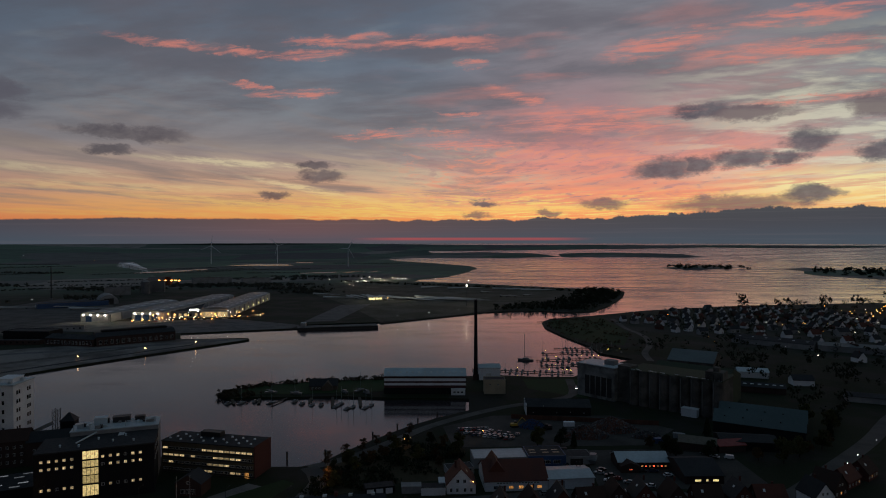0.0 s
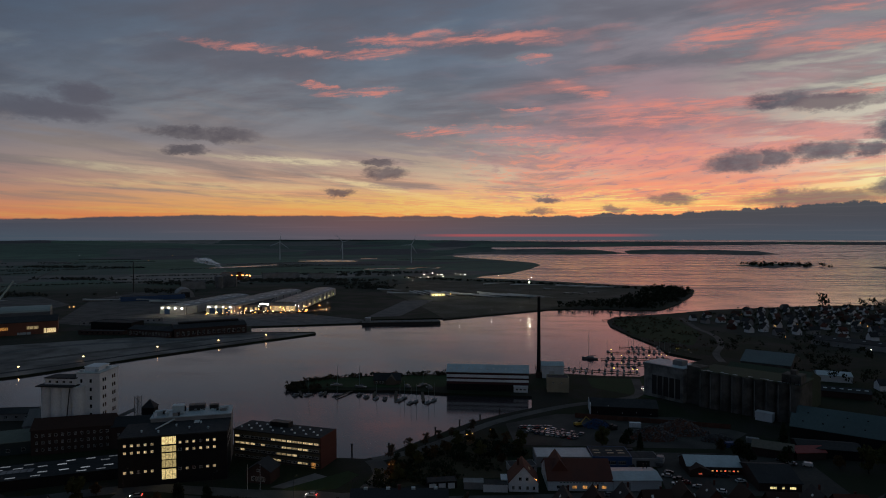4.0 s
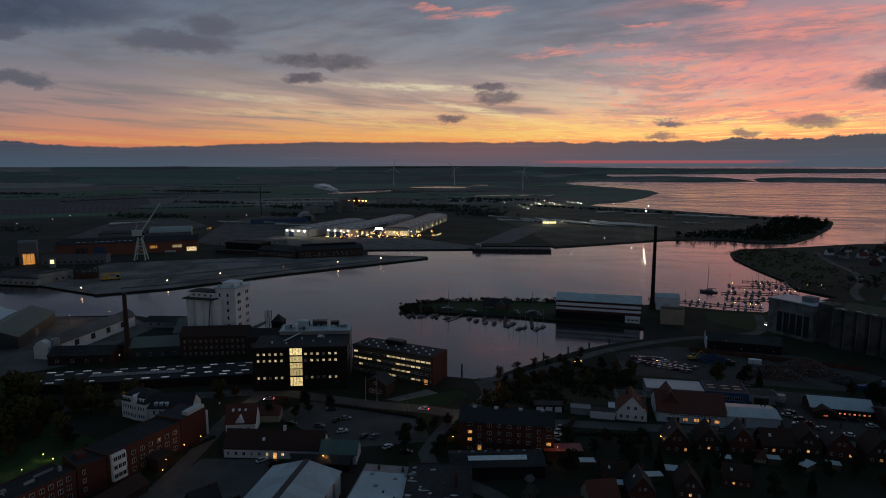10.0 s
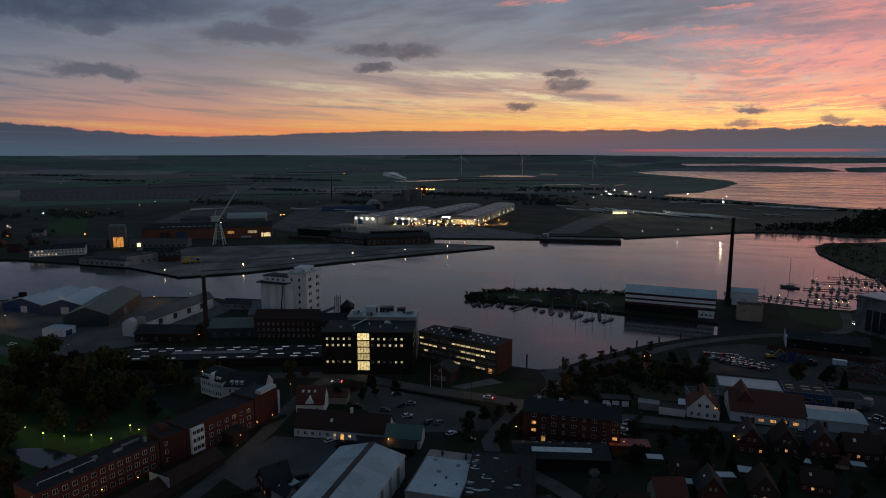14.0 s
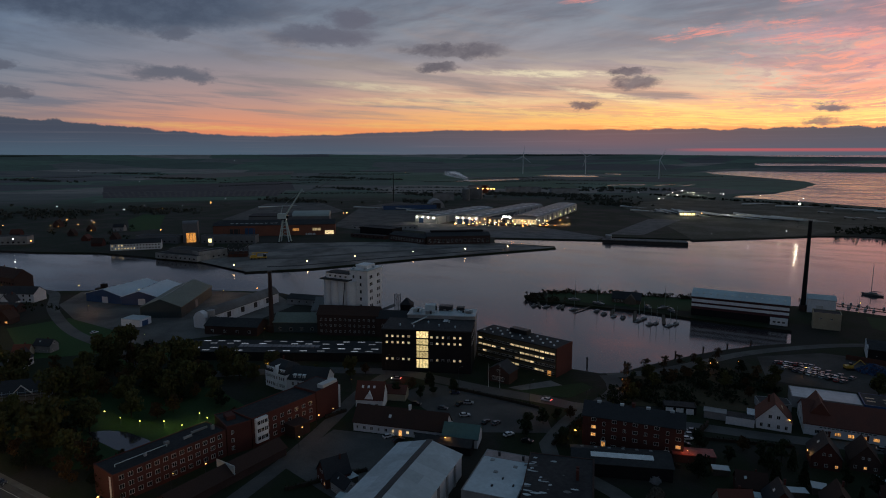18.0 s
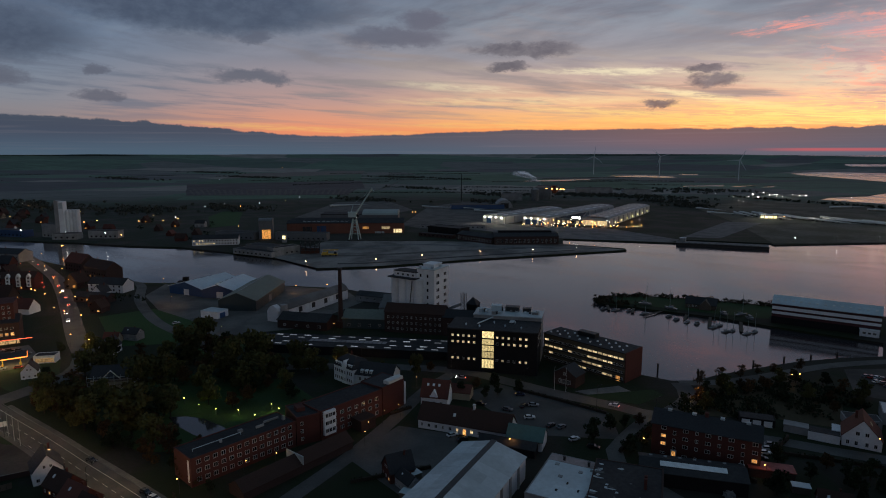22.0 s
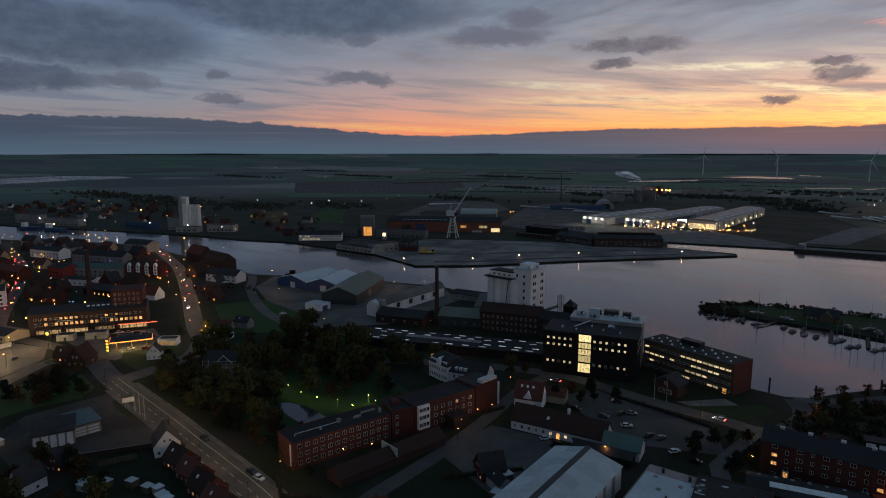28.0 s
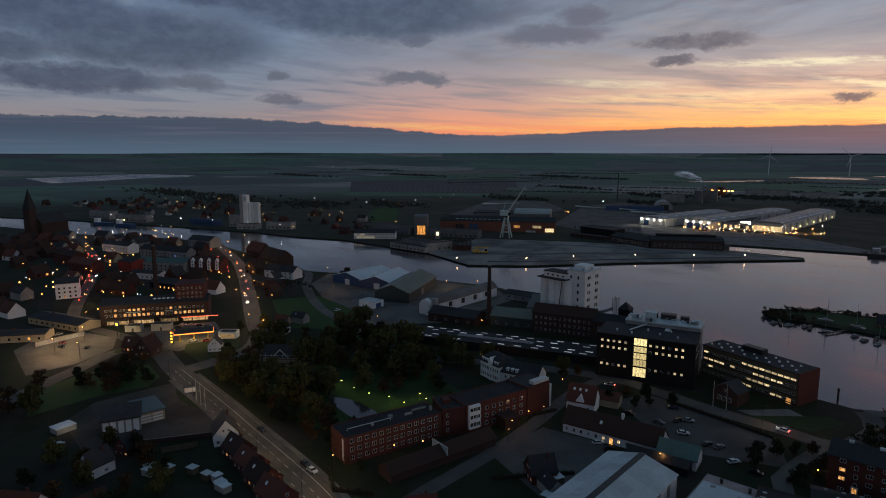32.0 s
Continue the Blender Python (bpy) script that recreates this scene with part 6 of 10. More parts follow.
# ---- east side: shops, scrapyard, grain store ----
def shops():
    ob, n = site("shop_building", (17.5, 259), (44, 261), "white shop with large rust-red tiled roof and lit windows", "shop")
    gable_parts(ob, n, 20, 4.2, 9.8, WHITE, TILE_RED)
    for k, x in enumerate((4.6, 7.2, 11.0, 15.2, 19.2, 23.0)):
        window(ob, x, -0.012, 0.9, 2.0, 1.4, 0, WARM if k > 1 else GLASS, 3)
    s = part("sign_board", boxes((4, 24, -0.12, 0, 3.0, 3.9)), WHITE, ob, "long pale sign board")
    for k in range(14):
        part("lettering_bar", boxes((5 + 1.3 * k, 5.9 + 1.3 * k, -0.16, -0.12, 3.25, 3.65)), SHEET_GREEN, s)
    bm = bmesh.new()
    prism(bm, [(0, 4.2), (11, 4.2), (5.5, 11.5)], 4, 18, "y")
    part("cross_gable", bm, TILE_RED, ob)
    row(ob, 2, 18, 3, 1.2, 1.2, 1.6, 0.0, side="left")
    row(ob, 5, 15, 2, 5.0, 1.2, 1.6, 0.0, side="left")
    ob, n = site("white_roof_store", (44.3, 261), (64, 263), "store with pale sheet roof and white walls", "store")
    gable_parts(ob, n, 14, 4.4, 5.6, WHITE, SHEET)
    part("gate", boxes((3, 7, -0.08, 0.02, 0, 3.6)), GREY, ob)
    for x in (16, 17.5):
        bm = bmesh.new()
        rod(bm, (x, 12, 5), (x, 12, 7.2), 0.25)
        part("roof_cowl", bm, DARK_STEEL, ob)
    ob, n = site("workshop", (14, 285), (39, 287), "low workshop with pale roof and lit windows", "workshop")
    flat_parts(ob, n, 13, 4.6, GREY, SHEET, 0.2)
    row(ob, 13, 23, 2, 1.8, 3.6, 1.2, 0.0, (0,), WARM, bars=3)
    ob, n = site("workshop", (39.4, 287), (57, 288), "dark grey workshop with lit windows and rooflights", "workshop")
    flat_parts(ob, n, 14, 5.0, BLUE, FELT, 0.2)
    row(ob, 2, n - 2, 3, 1.6, 3.4, 1.6, 0.0, (0,), WARM, bars=3)
    for x in (3, 9, 14):
        for y in (5, 8.5):
            skylight(ob, x, y, 5.1, 3.0, 1.0, mat=WARMROOF)
    ob, n = site("flat_shed", (57.4, 290), (70, 291), "low flat-roofed shed in the yard", "shed")
    flat_parts(ob, n, 10, 3.6, GREY, FELT, 0.15)
    part("opening", boxes((2, 8, -0.06, 0.02, 0, 2.8)), DARK_STEEL, ob)
    ob, n = site("carport_store", (2, 276), (14, 279), "open-fronted flat grey carport", "carport")
    flat_parts(ob, n, 7, 3.0, GREY, FELT, 0.15)
    part("opening", boxes((5.5, 11, -0.05, 0.03, 0, 2.4)), DARK_STEEL, ob)
    # the white house with the red roof and its wall
    ob, n = site("white_gabled_house", (1.5, 256.5), (13.5, 257), "white house with red tiled half-hipped roof", "house")
    gable_parts(ob, n, 12, 3.8, 10.4, WHITE, TILE_RED, "y")
    for x in (1.8, 4.4, 7.6, 10.2):
        window(ob, x, -0.012, 0.9, 1.0, 1.5)
    for x in (4.6, 7.4):
        window(ob, x, -0.012, 4.6, 1.2, 1.4)
    chimney(ob, 4, 6, 9, 11.6, 0.8)
    for y in (4.4, 6.0):
        skylight(ob, 8.6, y, 7.8, 0.9, 1.1, 48, "y", WARMROOF)
    part("side_wing", boxes((-3, 0, 4, 10, 0, 3.2), (-3.2, 0, 3.8, 10.2, 3.2, 3.4)), WHITE, ob)
    w, n = site("yard_wall", (-17, 254.5), (1, 255.5), "white rendered yard wall with flat-roofed shed behind", "wall")
    part("wall", boxes((8, n, 0, 0.35, 0, 3.2)), WHITE, w)
    part("coping", boxes((7.9, n + 0.1, -0.08, 0.43, 3.2, 3.35)), FELT, w)
    part("shed", boxes((0, 8, 2.5, 7, 0, 2.8), (-0.2, 8.2, 2.3, 7.2, 2.8, 3.0)), GREY, w)
    part("shed_roof", boxes((8.2, n, 1, 6, 2.7, 2.95)), FELT, w)
    g, n = site("garage_row", (-32, 255), (-20, 258), "row of three white garage doors under felt roof", "garage")
    flat_parts(g, n, 6, 2.8, DARK, FELT, 0.15)
    for k in range(3):
        part("garage_door", boxes((0.7 + 3.9 * k, 3.6 + 3.9 * k, -0.07, 0.02, 0, 2.3)), WHITE, g)
    c, n = site("red_carport", (-23, 213), (-9.5, 217), "carport with bright red sheet roof", "carport")
    part("roof", boxes((0, n, 0, 6, 2.9, 3.15)), REDSHEET, c)
    part("wall", boxes((0.3, n - 0.3, 0.25, 0.5, 0, 2.9)), BRICK_DARK, c)
    for x in (0.3, n / 2, n - 0.4):
        part("post", boxes((x, x + 0.15, 5.6, 5.75, 0, 2.9)), WOOD, c)
    r, n = site("restaurant", (80, 284), (103.5, 284.5), "low red restaurant with glowing red windows", "restaurant")
    gable_parts(r, n, 12, 3.4, 6.2, BRICK_DARK, SHEET)
    for k in range(7):
        window(r, 11 + 1.8 * k, -0.012, 1.2, 0.9, 0.7, 0, REDGLOW if k % 2 else WARM, 1)
    bm = bmesh.new()
    prism(bm, [(0, 0), (9, 0), (9, 2.8), (4.5, 4.6), (0, 2.8)], -4, 2, "y")
    part("porch", bm, TILE_BROWN, r)
    window(r, 4.5, -4.012, 1.2, 1.6, 0.6, 0, REDGLOW, 2)
    b, n = site("lit_cottage", (104, 267), (121, 267.5), "dark hall with three brightly lit windows", "building")
    gable_parts(b, n, 24, 3.4, 7.0, BRICK_DARK, SLATE)
    for x, w in ((5.6, 3.4), (9.6, 1.4), (13.4, 3.2)):
        window(b, x, -0.012, 1.0, w * 0.8, 1.1, 0, BRIGHT, 3)
    for (x0, y0), (x1, y1), d, e, ri, wall, roof, label in (
            ((118, 312), (134, 305), 12, 3.8, 5.8, BRICK_DARK, CONCRETE_ROOF, "shed with pale brown sheet roof"),
            ((136, 306), (150, 308), 9, 3.4, 5.2, BRICK_DARK, REDSHEET, "brick shed with dull red roof"),
            ((139, 311), (166, 307), 14, 4.4, 6.0, DARK, FELT, "low black shed with mossy felt roof"),
            ((206, 430), (232, 421), 12, 4.0, 6.0, BRICK_DARK, FELT, "long brick shed with strip rooflights"),
            ((225, 476), (246, 470), 14, 4.5, 6.5, WHITE, SHEET, "white-walled shed with grey roof"),
            ((252, 448), (266, 446), 10, 4.0, 7.0, WHITE, SLATE, "white gabled shed beside trees"),
            ((296, 640), (350, 590), 26, 5.0, 7.5, GREY, FELT, "long hall with rows of small rooflights"),
            ((355, 590), (410, 560), 24, 5.0, 7.0, GREY, SHEET_TEAL, "wide hall with dull blue roof"),
            ((262, 404), (290, 392), 14, 3.6, 5.0, GREY, FELT, "flat grey shed by the road")):
        o, n = site("shed", (x0, y0), (x1, y1), label, "shed")
        gable_parts(o, n, d, e, ri, wall, roof)
        if "rooflight" in label:
            for k in range(6):
                skylight(o, n * (k + 0.5) / 6, d * 0.28, e + (ri - e) * 0.56 + 0.3, 2.2, 0.9, math.degrees(math.atan2(ri - e, d / 2)))
    # teal-roofed halls
    for dx, dy, label in ((0, 0, "large hall with blue-green sheet roof"), (10, 16, "second blue-green roofed hall beside the grain store")):
        o, n = site("teal_hall", (148 + dx, 341 + dy), (186 + dx, 319 + dy), label, "warehouse", "teal halls")
        gable_parts(o, n, 15, 6.0, 11.0, DARK, SHEET_TEAL)
        for k in range(4):
            part("roof_cowl", boxes((5 + 9 * k, 5.7 + 9 * k, 3.2, 3.9, 8.0, 9.0)), DARK_STEEL, o)
    return ob


WARMROOF = material("amber_rooflight", (0.5, 0.38, 0.22), 0.3, bump=0)
REDSHEET = material("red_sheet_roof", (0.26, 0.04, 0.035), 0.55, fine=0.8)
CONCRETE_ROOF = material("brown_sheet_roof", (0.15, 0.13, 0.1), 0.7, fine=0.8)
REDGLOW = glowing("red_lit_window", (1.0, 0.14, 0.05), 2.6, 0.5)
BRIGHT = glowing("bright_window", (1.0, 0.8, 0.32), 2.6, 0.4)


def grain_store():
    ob, n = site("grain_store", (118, 398), (162, 362), "row of tall grey concrete grain cells", "silo")
    for k in range(9):
        bm = bmesh.new()
        x = n * (k + 0.5) / 9
        rod(bm, (x, 3, 0), (x, 3, 22), n / 18 + 0.15, n / 18 + 0.15, 14)
        box(bm, n * k / 9 + 0.05, n * (k + 1) / 9 - 0.05, 3, 24, 0, 21.6)
        part("storage_cell", bm, CONCRETE_SHADE, ob)
    part("roof", boxes((-0.4, n + 0.4, 1, 26, 21.7, 22.3)), MOSS, ob, "mossy green roof")
    bm = bmesh.new()
    prism(bm, [(26, 0), (58, 0), (58, 17), (42, 22.5), (26, 17)], 4, n - 4)
    part("rear_hall", bm, MOSS, ob, "broad hall with mossy roof behind the cells")
    for k in range(9):
        bm = bmesh.new()
        x = n * (k + 0.5) / 9
        rod(bm, (x - n / 36, 0.05, 0), (x - n / 36, 0.05, 21), 0.16, sides=5)
        part("rain_pipe", bm, CONCRETE_PALE, ob)
    for k in range(26):
        x, y = random.uniform(0.5, n - 3), random.uniform(1.2, 4.0)
        part("roof_sheet", boxes((x, x + random.uniform(1, 3), y, y + random.uniform(0.3, 0.8), 22.3, 22.42)), SHEET, ob)
    part("head_house", boxes((n - 10, n, 2, 12, 22.3, 27), (n - 6, n - 3, 4, 8, 27, 29.5)), CONCRETE_SHADE, ob)
    for k in range(5):
        bm = bmesh.new()
        rod(bm, (n - 9 + 2 * k, 1.0, 22), (n - 9 + 2 * k, 1.0, 24 + k % 3), 0.3)
        part("vent_pipe", bm, DARK_STEEL, ob)
    part("office", boxes((n * 0.62, n * 0.62 + 9, -5, -0.3, 0, 4.6), (n * 0.62 - 0.2, n * 0.62 + 9.2, -5.2, -0.3, 4.6, 4.9)), WHITE, ob, "small white office at its foot")
    h, m = site("intake_building", (91.5, 424), (111, 403.5), "grey concrete intake building with tall dark bays", "building")
    part("wall", boxes((0, m, 0, 18, 0, 21.5)), CONCRETE_PALE, h)
    part("roof", boxes((-0.3, m + 0.3, -0.3, 18.3, 21.5, 22.0)), SHEET, h)
    for k in range(5):
        part("dark_bay", boxes((6.0 + 4.2 * k, 9.6 + 4.2 * k, -0.1, 0.02, 2.0, 14.5)), DARK_STEEL, h)
        part("pier", boxes((9.7 + 4.2 * k, 10.1 + 4.2 * k, -0.5, 0, 0, 15.0)), CONCRETE_PALE, h)
    part("roof_unit", boxes((17, 24, 6, 12, 22, 25)), GREY, h)
    part("link", boxes((m, m + 9, 4, 14, 0, 23.5)), CONCRETE_SHADE, h)
    back, m2 = site("storage_hall", (180, 500), (209, 482), "large hall with dull teal sheet roof behind the silos", "warehouse")
    gable_parts(back, m2, 40, 9, 15, CONCRETE_SHADE, SHEET_TEAL)
    s, m3 = site("black_shed", (50, 373), (88, 371), "low black tarred shed beside the scrapyard", "shed")
    gable_parts(s, m3, 15, 5.0, 8.0, DARK, FELT)
    part("white_edge", boxes((-0.4, 0.1, -0.3, 15, 0, 6.5)), WHITE, s)
    for x, z in ((10, 5.5), (18, 1.5), (34, 1.5), (4, 1.5), (26, 2.0)):
        part("wall_lamp", boxes((x - 0.2, x + 0.2, -0.4, -0.1, z, z + 0.4)), FRAME, s)
    w, m4 = site("scrap_fence", (40, 366), (122, 352), "rust-red fence of the scrapyard", "fence")
    for k in range(28):
        part("panel", boxes((m4 * k / 28 + 0.03, m4 * (k + 1) / 28 - 0.03, 0, 0.12, 0, 2.6)), RUST, w)


# stained concrete; the shade of walls facing away from sunset is in its colour
CONCRETE_SHADE = material("old_stained_concrete", (0.12, 0.112, 0.1), 0.9, scale=0.1, second=(0.04, 0.037, 0.034), fine=0.7, amount=0.9)
CONCRETE_PALE = material("grey_stained_concrete", (0.3, 0.3, 0.29), 0.9, scale=0.12, second=(0.09, 0.09, 0.085), fine=0.7, amount=0.9)
MOSS = material("mossy_roof", (0.06, 0.075, 0.045), 0.9, scale=0.06, second=(0.05, 0.05, 0.045), fine=0.9)
RUST = material("rusty_steel", (0.11, 0.05, 0.035), 0.85, scale=0.3, fine=2.0)


def scrap_heap(x, y, w, d, h, seed, label, mat):
    """A heap of metal scraps: bent plates and bars of all sizes."""
    rnd = random.Random(seed)
    ob = put("scrap_heap", x, y, label, "scrap heap")
    bm = bmesh.new()
    n = 20
    ring = []
    for k in range(n):
        a = k * math.tau / n
        ring.append((math.cos(a), math.sin(a)))
    rows = []
    for j in range(6):
        t = j / 5
        rows.append([bm.verts.new((w / 2 * c * (1 - t * 0.92) * rnd.uniform(0.9, 1.1), d / 2 * s * (1 - t * 0.92) * rnd.uniform(0.9, 1.1), h * t ** 0.85 * rnd.uniform(0.9, 1.05) - 0.1 * (j == 0))) for c, s in ring])
    for a, b in zip(rows, rows[1:]):
        for k in range(n):
            bm.faces.new((a[k], a[(k + 1) % n], b[(k + 1) % n], b[k]))
    bm.faces.new(rows[-1])
    part("core", bm, RUST, ob)
    bm = bmesh.new()
    for _ in range(520):
        r, a = rnd.random() ** 0.55, rnd.uniform(0, math.tau)
        c = Vector((w / 2 * r * math.cos(a), d / 2 * r * math.sin(a), h * max(0.0, 1 - r) ** 0.9 + rnd.uniform(-0.1, 0.4)))
        q = Euler((rnd.uniform(0, 6.3), rnd.uniform(0, 6.3), rnd.uniform(0, 6.3))).to_matrix()
        s = (rnd.uniform(0.2, 1.1), rnd.uniform(0.1, 0.5), rnd.uniform(0.03, 0.12))
        v = [bm.verts.new(c + q @ Vector((sx * s[0], sy * s[1], sz * s[2]))) for sz in (-1, 1) for sx, sy in ((-1, -1), (1, -1), (1, 1), (-1, 1))]
        for f in ((3, 2, 1, 0), (4, 5, 6, 7), (0, 1, 5, 4), (1, 2, 6, 5), (2, 3, 7, 6), (3, 0, 4, 7)):
            bm.faces.new([v[i] for i in f])
    tagged(part("scrap_metal", bm, mat, ob), kind="stuff")


def digger(x, y, turn, colour, label):
    ob = put("excavator", x, y, label, "excavator", turn)
    for s in (-1.2, 1.2):
        bm = bmesh.new()
        prism(bm, [(-2, 0.15), (-1.6, 0), (1.6, 0), (2, 0.15), (2, 0.75), (1.6, 0.95), (-1.6, 0.95), (-2, 0.75)], s - 0.35, s + 0.35, "y")
        part("track", bm, RUBBER, ob)
    part("house", boxes((-2.2, 1.4, -1.3, 1.3, 1.05, 2.2)), colour, ob)
    part("cab", boxes((0.3, 1.5, 0.2, 1.2, 2.2, 3.2)), GLASS, ob)
    bm = bmesh.new()
    rod(bm, (1.2, -0.3, 1.8), (4.6, -0.3, 5.2), 0.28, 0.22, 6)
    part("boom", bm, colour, ob)
    bm = bmesh.new()
    rod(bm, (4.6, -0.3, 5.2), (7.4, -0.3, 2.6), 0.22, 0.16, 6)
    part("arm", bm, colour, ob)
    bm = bmesh.new()
    prism(bm, [(7.0, 2.6), (7.8, 2.8), (8.2, 1.6), (7.4, 1.2), (6.8, 1.8)], -0.8, 0.2, "y")
    part("grab", bm, DARK_STEEL, ob)


def scrapyard():
    scrap_heap(76, 333, 26, 14, 6.0, 1, "large grey heap of scrap metal", SCRAP)
    scrap_heap(93, 344, 30, 16, 7.0, 2, "broad dark heap of shredded metal", SCRAP)
    scrap_heap(50, 349, 14, 9, 4.0, 3, "small bluish heap of mixed scrap", BLUE)
    scrap_heap(108, 331, 16, 8, 3.0, 4, "low heap of pipes and tanks", SCRAP)
    scrap_heap(-24.5, 187, 4, 11, 1.6, 5, "untidy row of scrap and timber along a yard track", WOOD)
    scrap_heap(-26, 199, 3, 8, 1.3, 6, "low heap of discarded planks and bins", GREY)
    scrap_heap(-36, 173, 8, 6, 1.8, 7, "heap of pale gravel in the yard", CONCRETE)
    digger(40, 349, 20, YELLOWPAINT, "yellow excavator parked in the scrapyard")
    digger(58, 345, 200, DARK_STEEL, "dark excavator beside a scrap heap")
    for x, y, t, mat, label in ((58, 307, 4, DARK_STEEL, "dark open steel skip"), (71, 351, 0, WHITE, "small white steel container"), (112, 322, 10, BLUE, "blue steel container beside scrap"), (125, 330, -20, GREY, "grey container by the silos")):
        ob = put("container", x, y, label, "container", t)
        part("box", boxes((-3, 3, -1.2, 1.2, 0, 2.4)), mat, ob)
        for k in range(9):
            part("rib", boxes((-2.9 + 0.7 * k, -2.75 + 0.7 * k, -1.26, -1.2, 0.1, 2.3)), mat, ob)
        part("lid_rim", boxes((-3.05, 3.05, -1.25, 1.25, 2.4, 2.5)), mat, ob)
    rnd = random.Random(3)
    for r, (x0, y0, x1, y1, n) in enumerate(((9, 343, 24, 345, 8), (13, 337.5, 30, 332, 8), (17, 333.5, 36, 327, 8), (20, 340, 36, 331, 7), (26, 340.5, 40, 334, 4))):
        for k in range(n):
            t = k / (n - 1)
            place((CARS if r < 2 else FAR_CARS)[rnd.choice((0, 1, 1, 5, 3, 2, 5, 4))], x0 + (x1 - x0) * t, y0 + (y1 - y0) * t + rnd.uniform(-0.4, 0.4), 60 + rnd.uniform(-12, 12), group="scrapyard cars", label="old car in a tight scrapyard row")


SCRAP = material("mixed_scrap_metal", (0.13, 0.13, 0.135), 0.5, 0.4, scale=0.5, second=(0.07, 0.05, 0.045), fine=2.0)
YELLOWPAINT = material("yellow_machine_paint", (0.5, 0.32, 0.04), 0.5)


# ---- the spit, its chimney and the marina ----
def spit():
    ob, n = site("striped_hall", (-40, 424), (15.5, 424), "long boat hall with dark red and white striped front", "hall")
    part("wall", boxes((0, n, 0, 16, 0, 10.2)), DARK, ob)
    for z0, z1, mat in ((3.6, 5.0, STRIPE), (5.0, 6.4, WHITE), (6.4, 7.4, STRIPE), (7.4, 9.0, WHITE), (9.0, 10.2, STRIPE)):
        part("stripe", boxes((0, n, -0.06, 0.0, z0, z1)), mat, ob)
    bm = bmesh.new()
    prism(bm, [(-0.5, 10.2), (16.5, 10.2), (16.5, 10.5), (8, 13.6), (-0.5, 10.5)], -0.4, n + 0.4)
    part("roof", bm, SHEET, ob)
    for k in range(13):
        skylight(ob, 2.5 + 4.2 * k, 3.2, 11.9, 1.3, 1.6, 20, mat=FRAME)
    part("side_cabin", boxes((n - 10, n - 0.5, -3, -0.1, 0, 3.2), (n - 10.2, n - 0.3, -3.2, -0.1, 3.2, 3.4)), WHITE, ob)
    row(ob, n - 9, n - 1.5, 3, 1.2, 1.6, 1.0, -3.0)
    ob.scale = (1.0, 1.0, 1.2)
    c = put("factory_chimney", 24.6, 468.5, "tall slender dark brick chimney", "chimney")
    bm = bmesh.new()
    rod(bm, (0, 0, 0), (0, 0, 60), 1.55, 1.05, 20)
    part("shaft", bm, DARK, c)
    bm = bmesh.new()
    rod(bm, (0, 0, 0), (0, 0, 4), 2.3, 2.2, 16)
    part("plinth", bm, BRICK_DARK, c)
    bm = bmesh.new()
    rod(bm, (0, 0, 59.4), (0, 0, 60.3), 1.25, 1.25, 20)
    part("rim", bm, DARK_STEEL, c)
    m, n = site("marina_house", (27, 466), (43, 467), "pale grey sheet-clad marina building", "building")
    gable_parts(m, n, 12, 9, 11, WHITE, SHEET)
    part("gate", boxes((5, 9, -0.08, 0.03, 0, 5)), FRAME, m)
    b, n = site("pump_house", (28, 424), (42.5, 424), "square tan brick pump house", "building")
    flat_parts(b, n, 10, 9.5, CREAM, FELT, 0.4)
    for x in (4, 9.5):
        window(b, x, -0.012, 6.0, 1.2, 0.9)
    cl, n = site("club_house", (-93, 434), (-74, 436), "low dark wooden rowing club house", "house")
    gable_parts(cl, n, 10, 3.0, 7.0, WOOD, FELT)
    bm = bmesh.new()
    prism(bm, [(9, 0), (16, 0), (16, 3), (12.5, 6.6), (9, 3)], -2.5, 4, "y")
    part("gable_front", bm, WOOD, cl)
    row(cl, 1, 8, 3, 1.0, 1.2, 1.2)
    rnd = random.Random(9)

    def jetty(x0, y0, x1, y1, w=1.8):
        j, n = site("jetty", (x0, y0), (x1, y1), "weathered wooden jetty on posts", "jetty", z=-1.2)
        part("deck", boxes((0, n, -w / 2, w / 2, 0.7, 0.9)), WOOD, j)
        for k in range(int(n / 9) + 1):
            for y in (-w / 2 - 0.1, w / 2 + 0.1):
                bm = bmesh.new()
                rod(bm, (min(n, 9 * k), y, -3), (min(n, 9 * k), y, 1.6), 0.13, sides=6)
                part("post", bm, BARK, j)
        return j
    for x, y, ex, ey in ((-140, 413, -134, 400), (-122, 414, -119, 402), (-104, 416, -110, 399), (-88, 416, -86, 401), (-74, 418, -70, 394), (-56, 417, -52, 394)):
        jetty(x, y, ex, ey)
    for k, (x, y, t) in enumerate(((-139, 403, 60), (-131, 404, 60), (-123, 408, 70), (-112, 405, 50), (-91, 403, 60), (-84, 400, 75), (-78, 400, 70), (-68, 396, 60), (-60, 391, 60), (-57, 395, 75), (-49, 393, 60), (-46, 399, 65), (-66, 402, 60), (-97, 408, 65))):
        place(SAIL if k in (1, 3, 5, 7, 8, 9, 10, 11, 12) else MOTOR, x, y, t, -1.2, "boats moored at the spit", scale=0.8)
    for k, (x, y) in enumerate(((-100, 424), (-68, 428), (-58, 432), (-52, 426), (-118, 427))):
        place(MOTOR if k % 2 else SAIL, x, y, rnd.uniform(0, 360), 0.3, "boats on the spit's shore", label="boat laid up ashore on trestles")
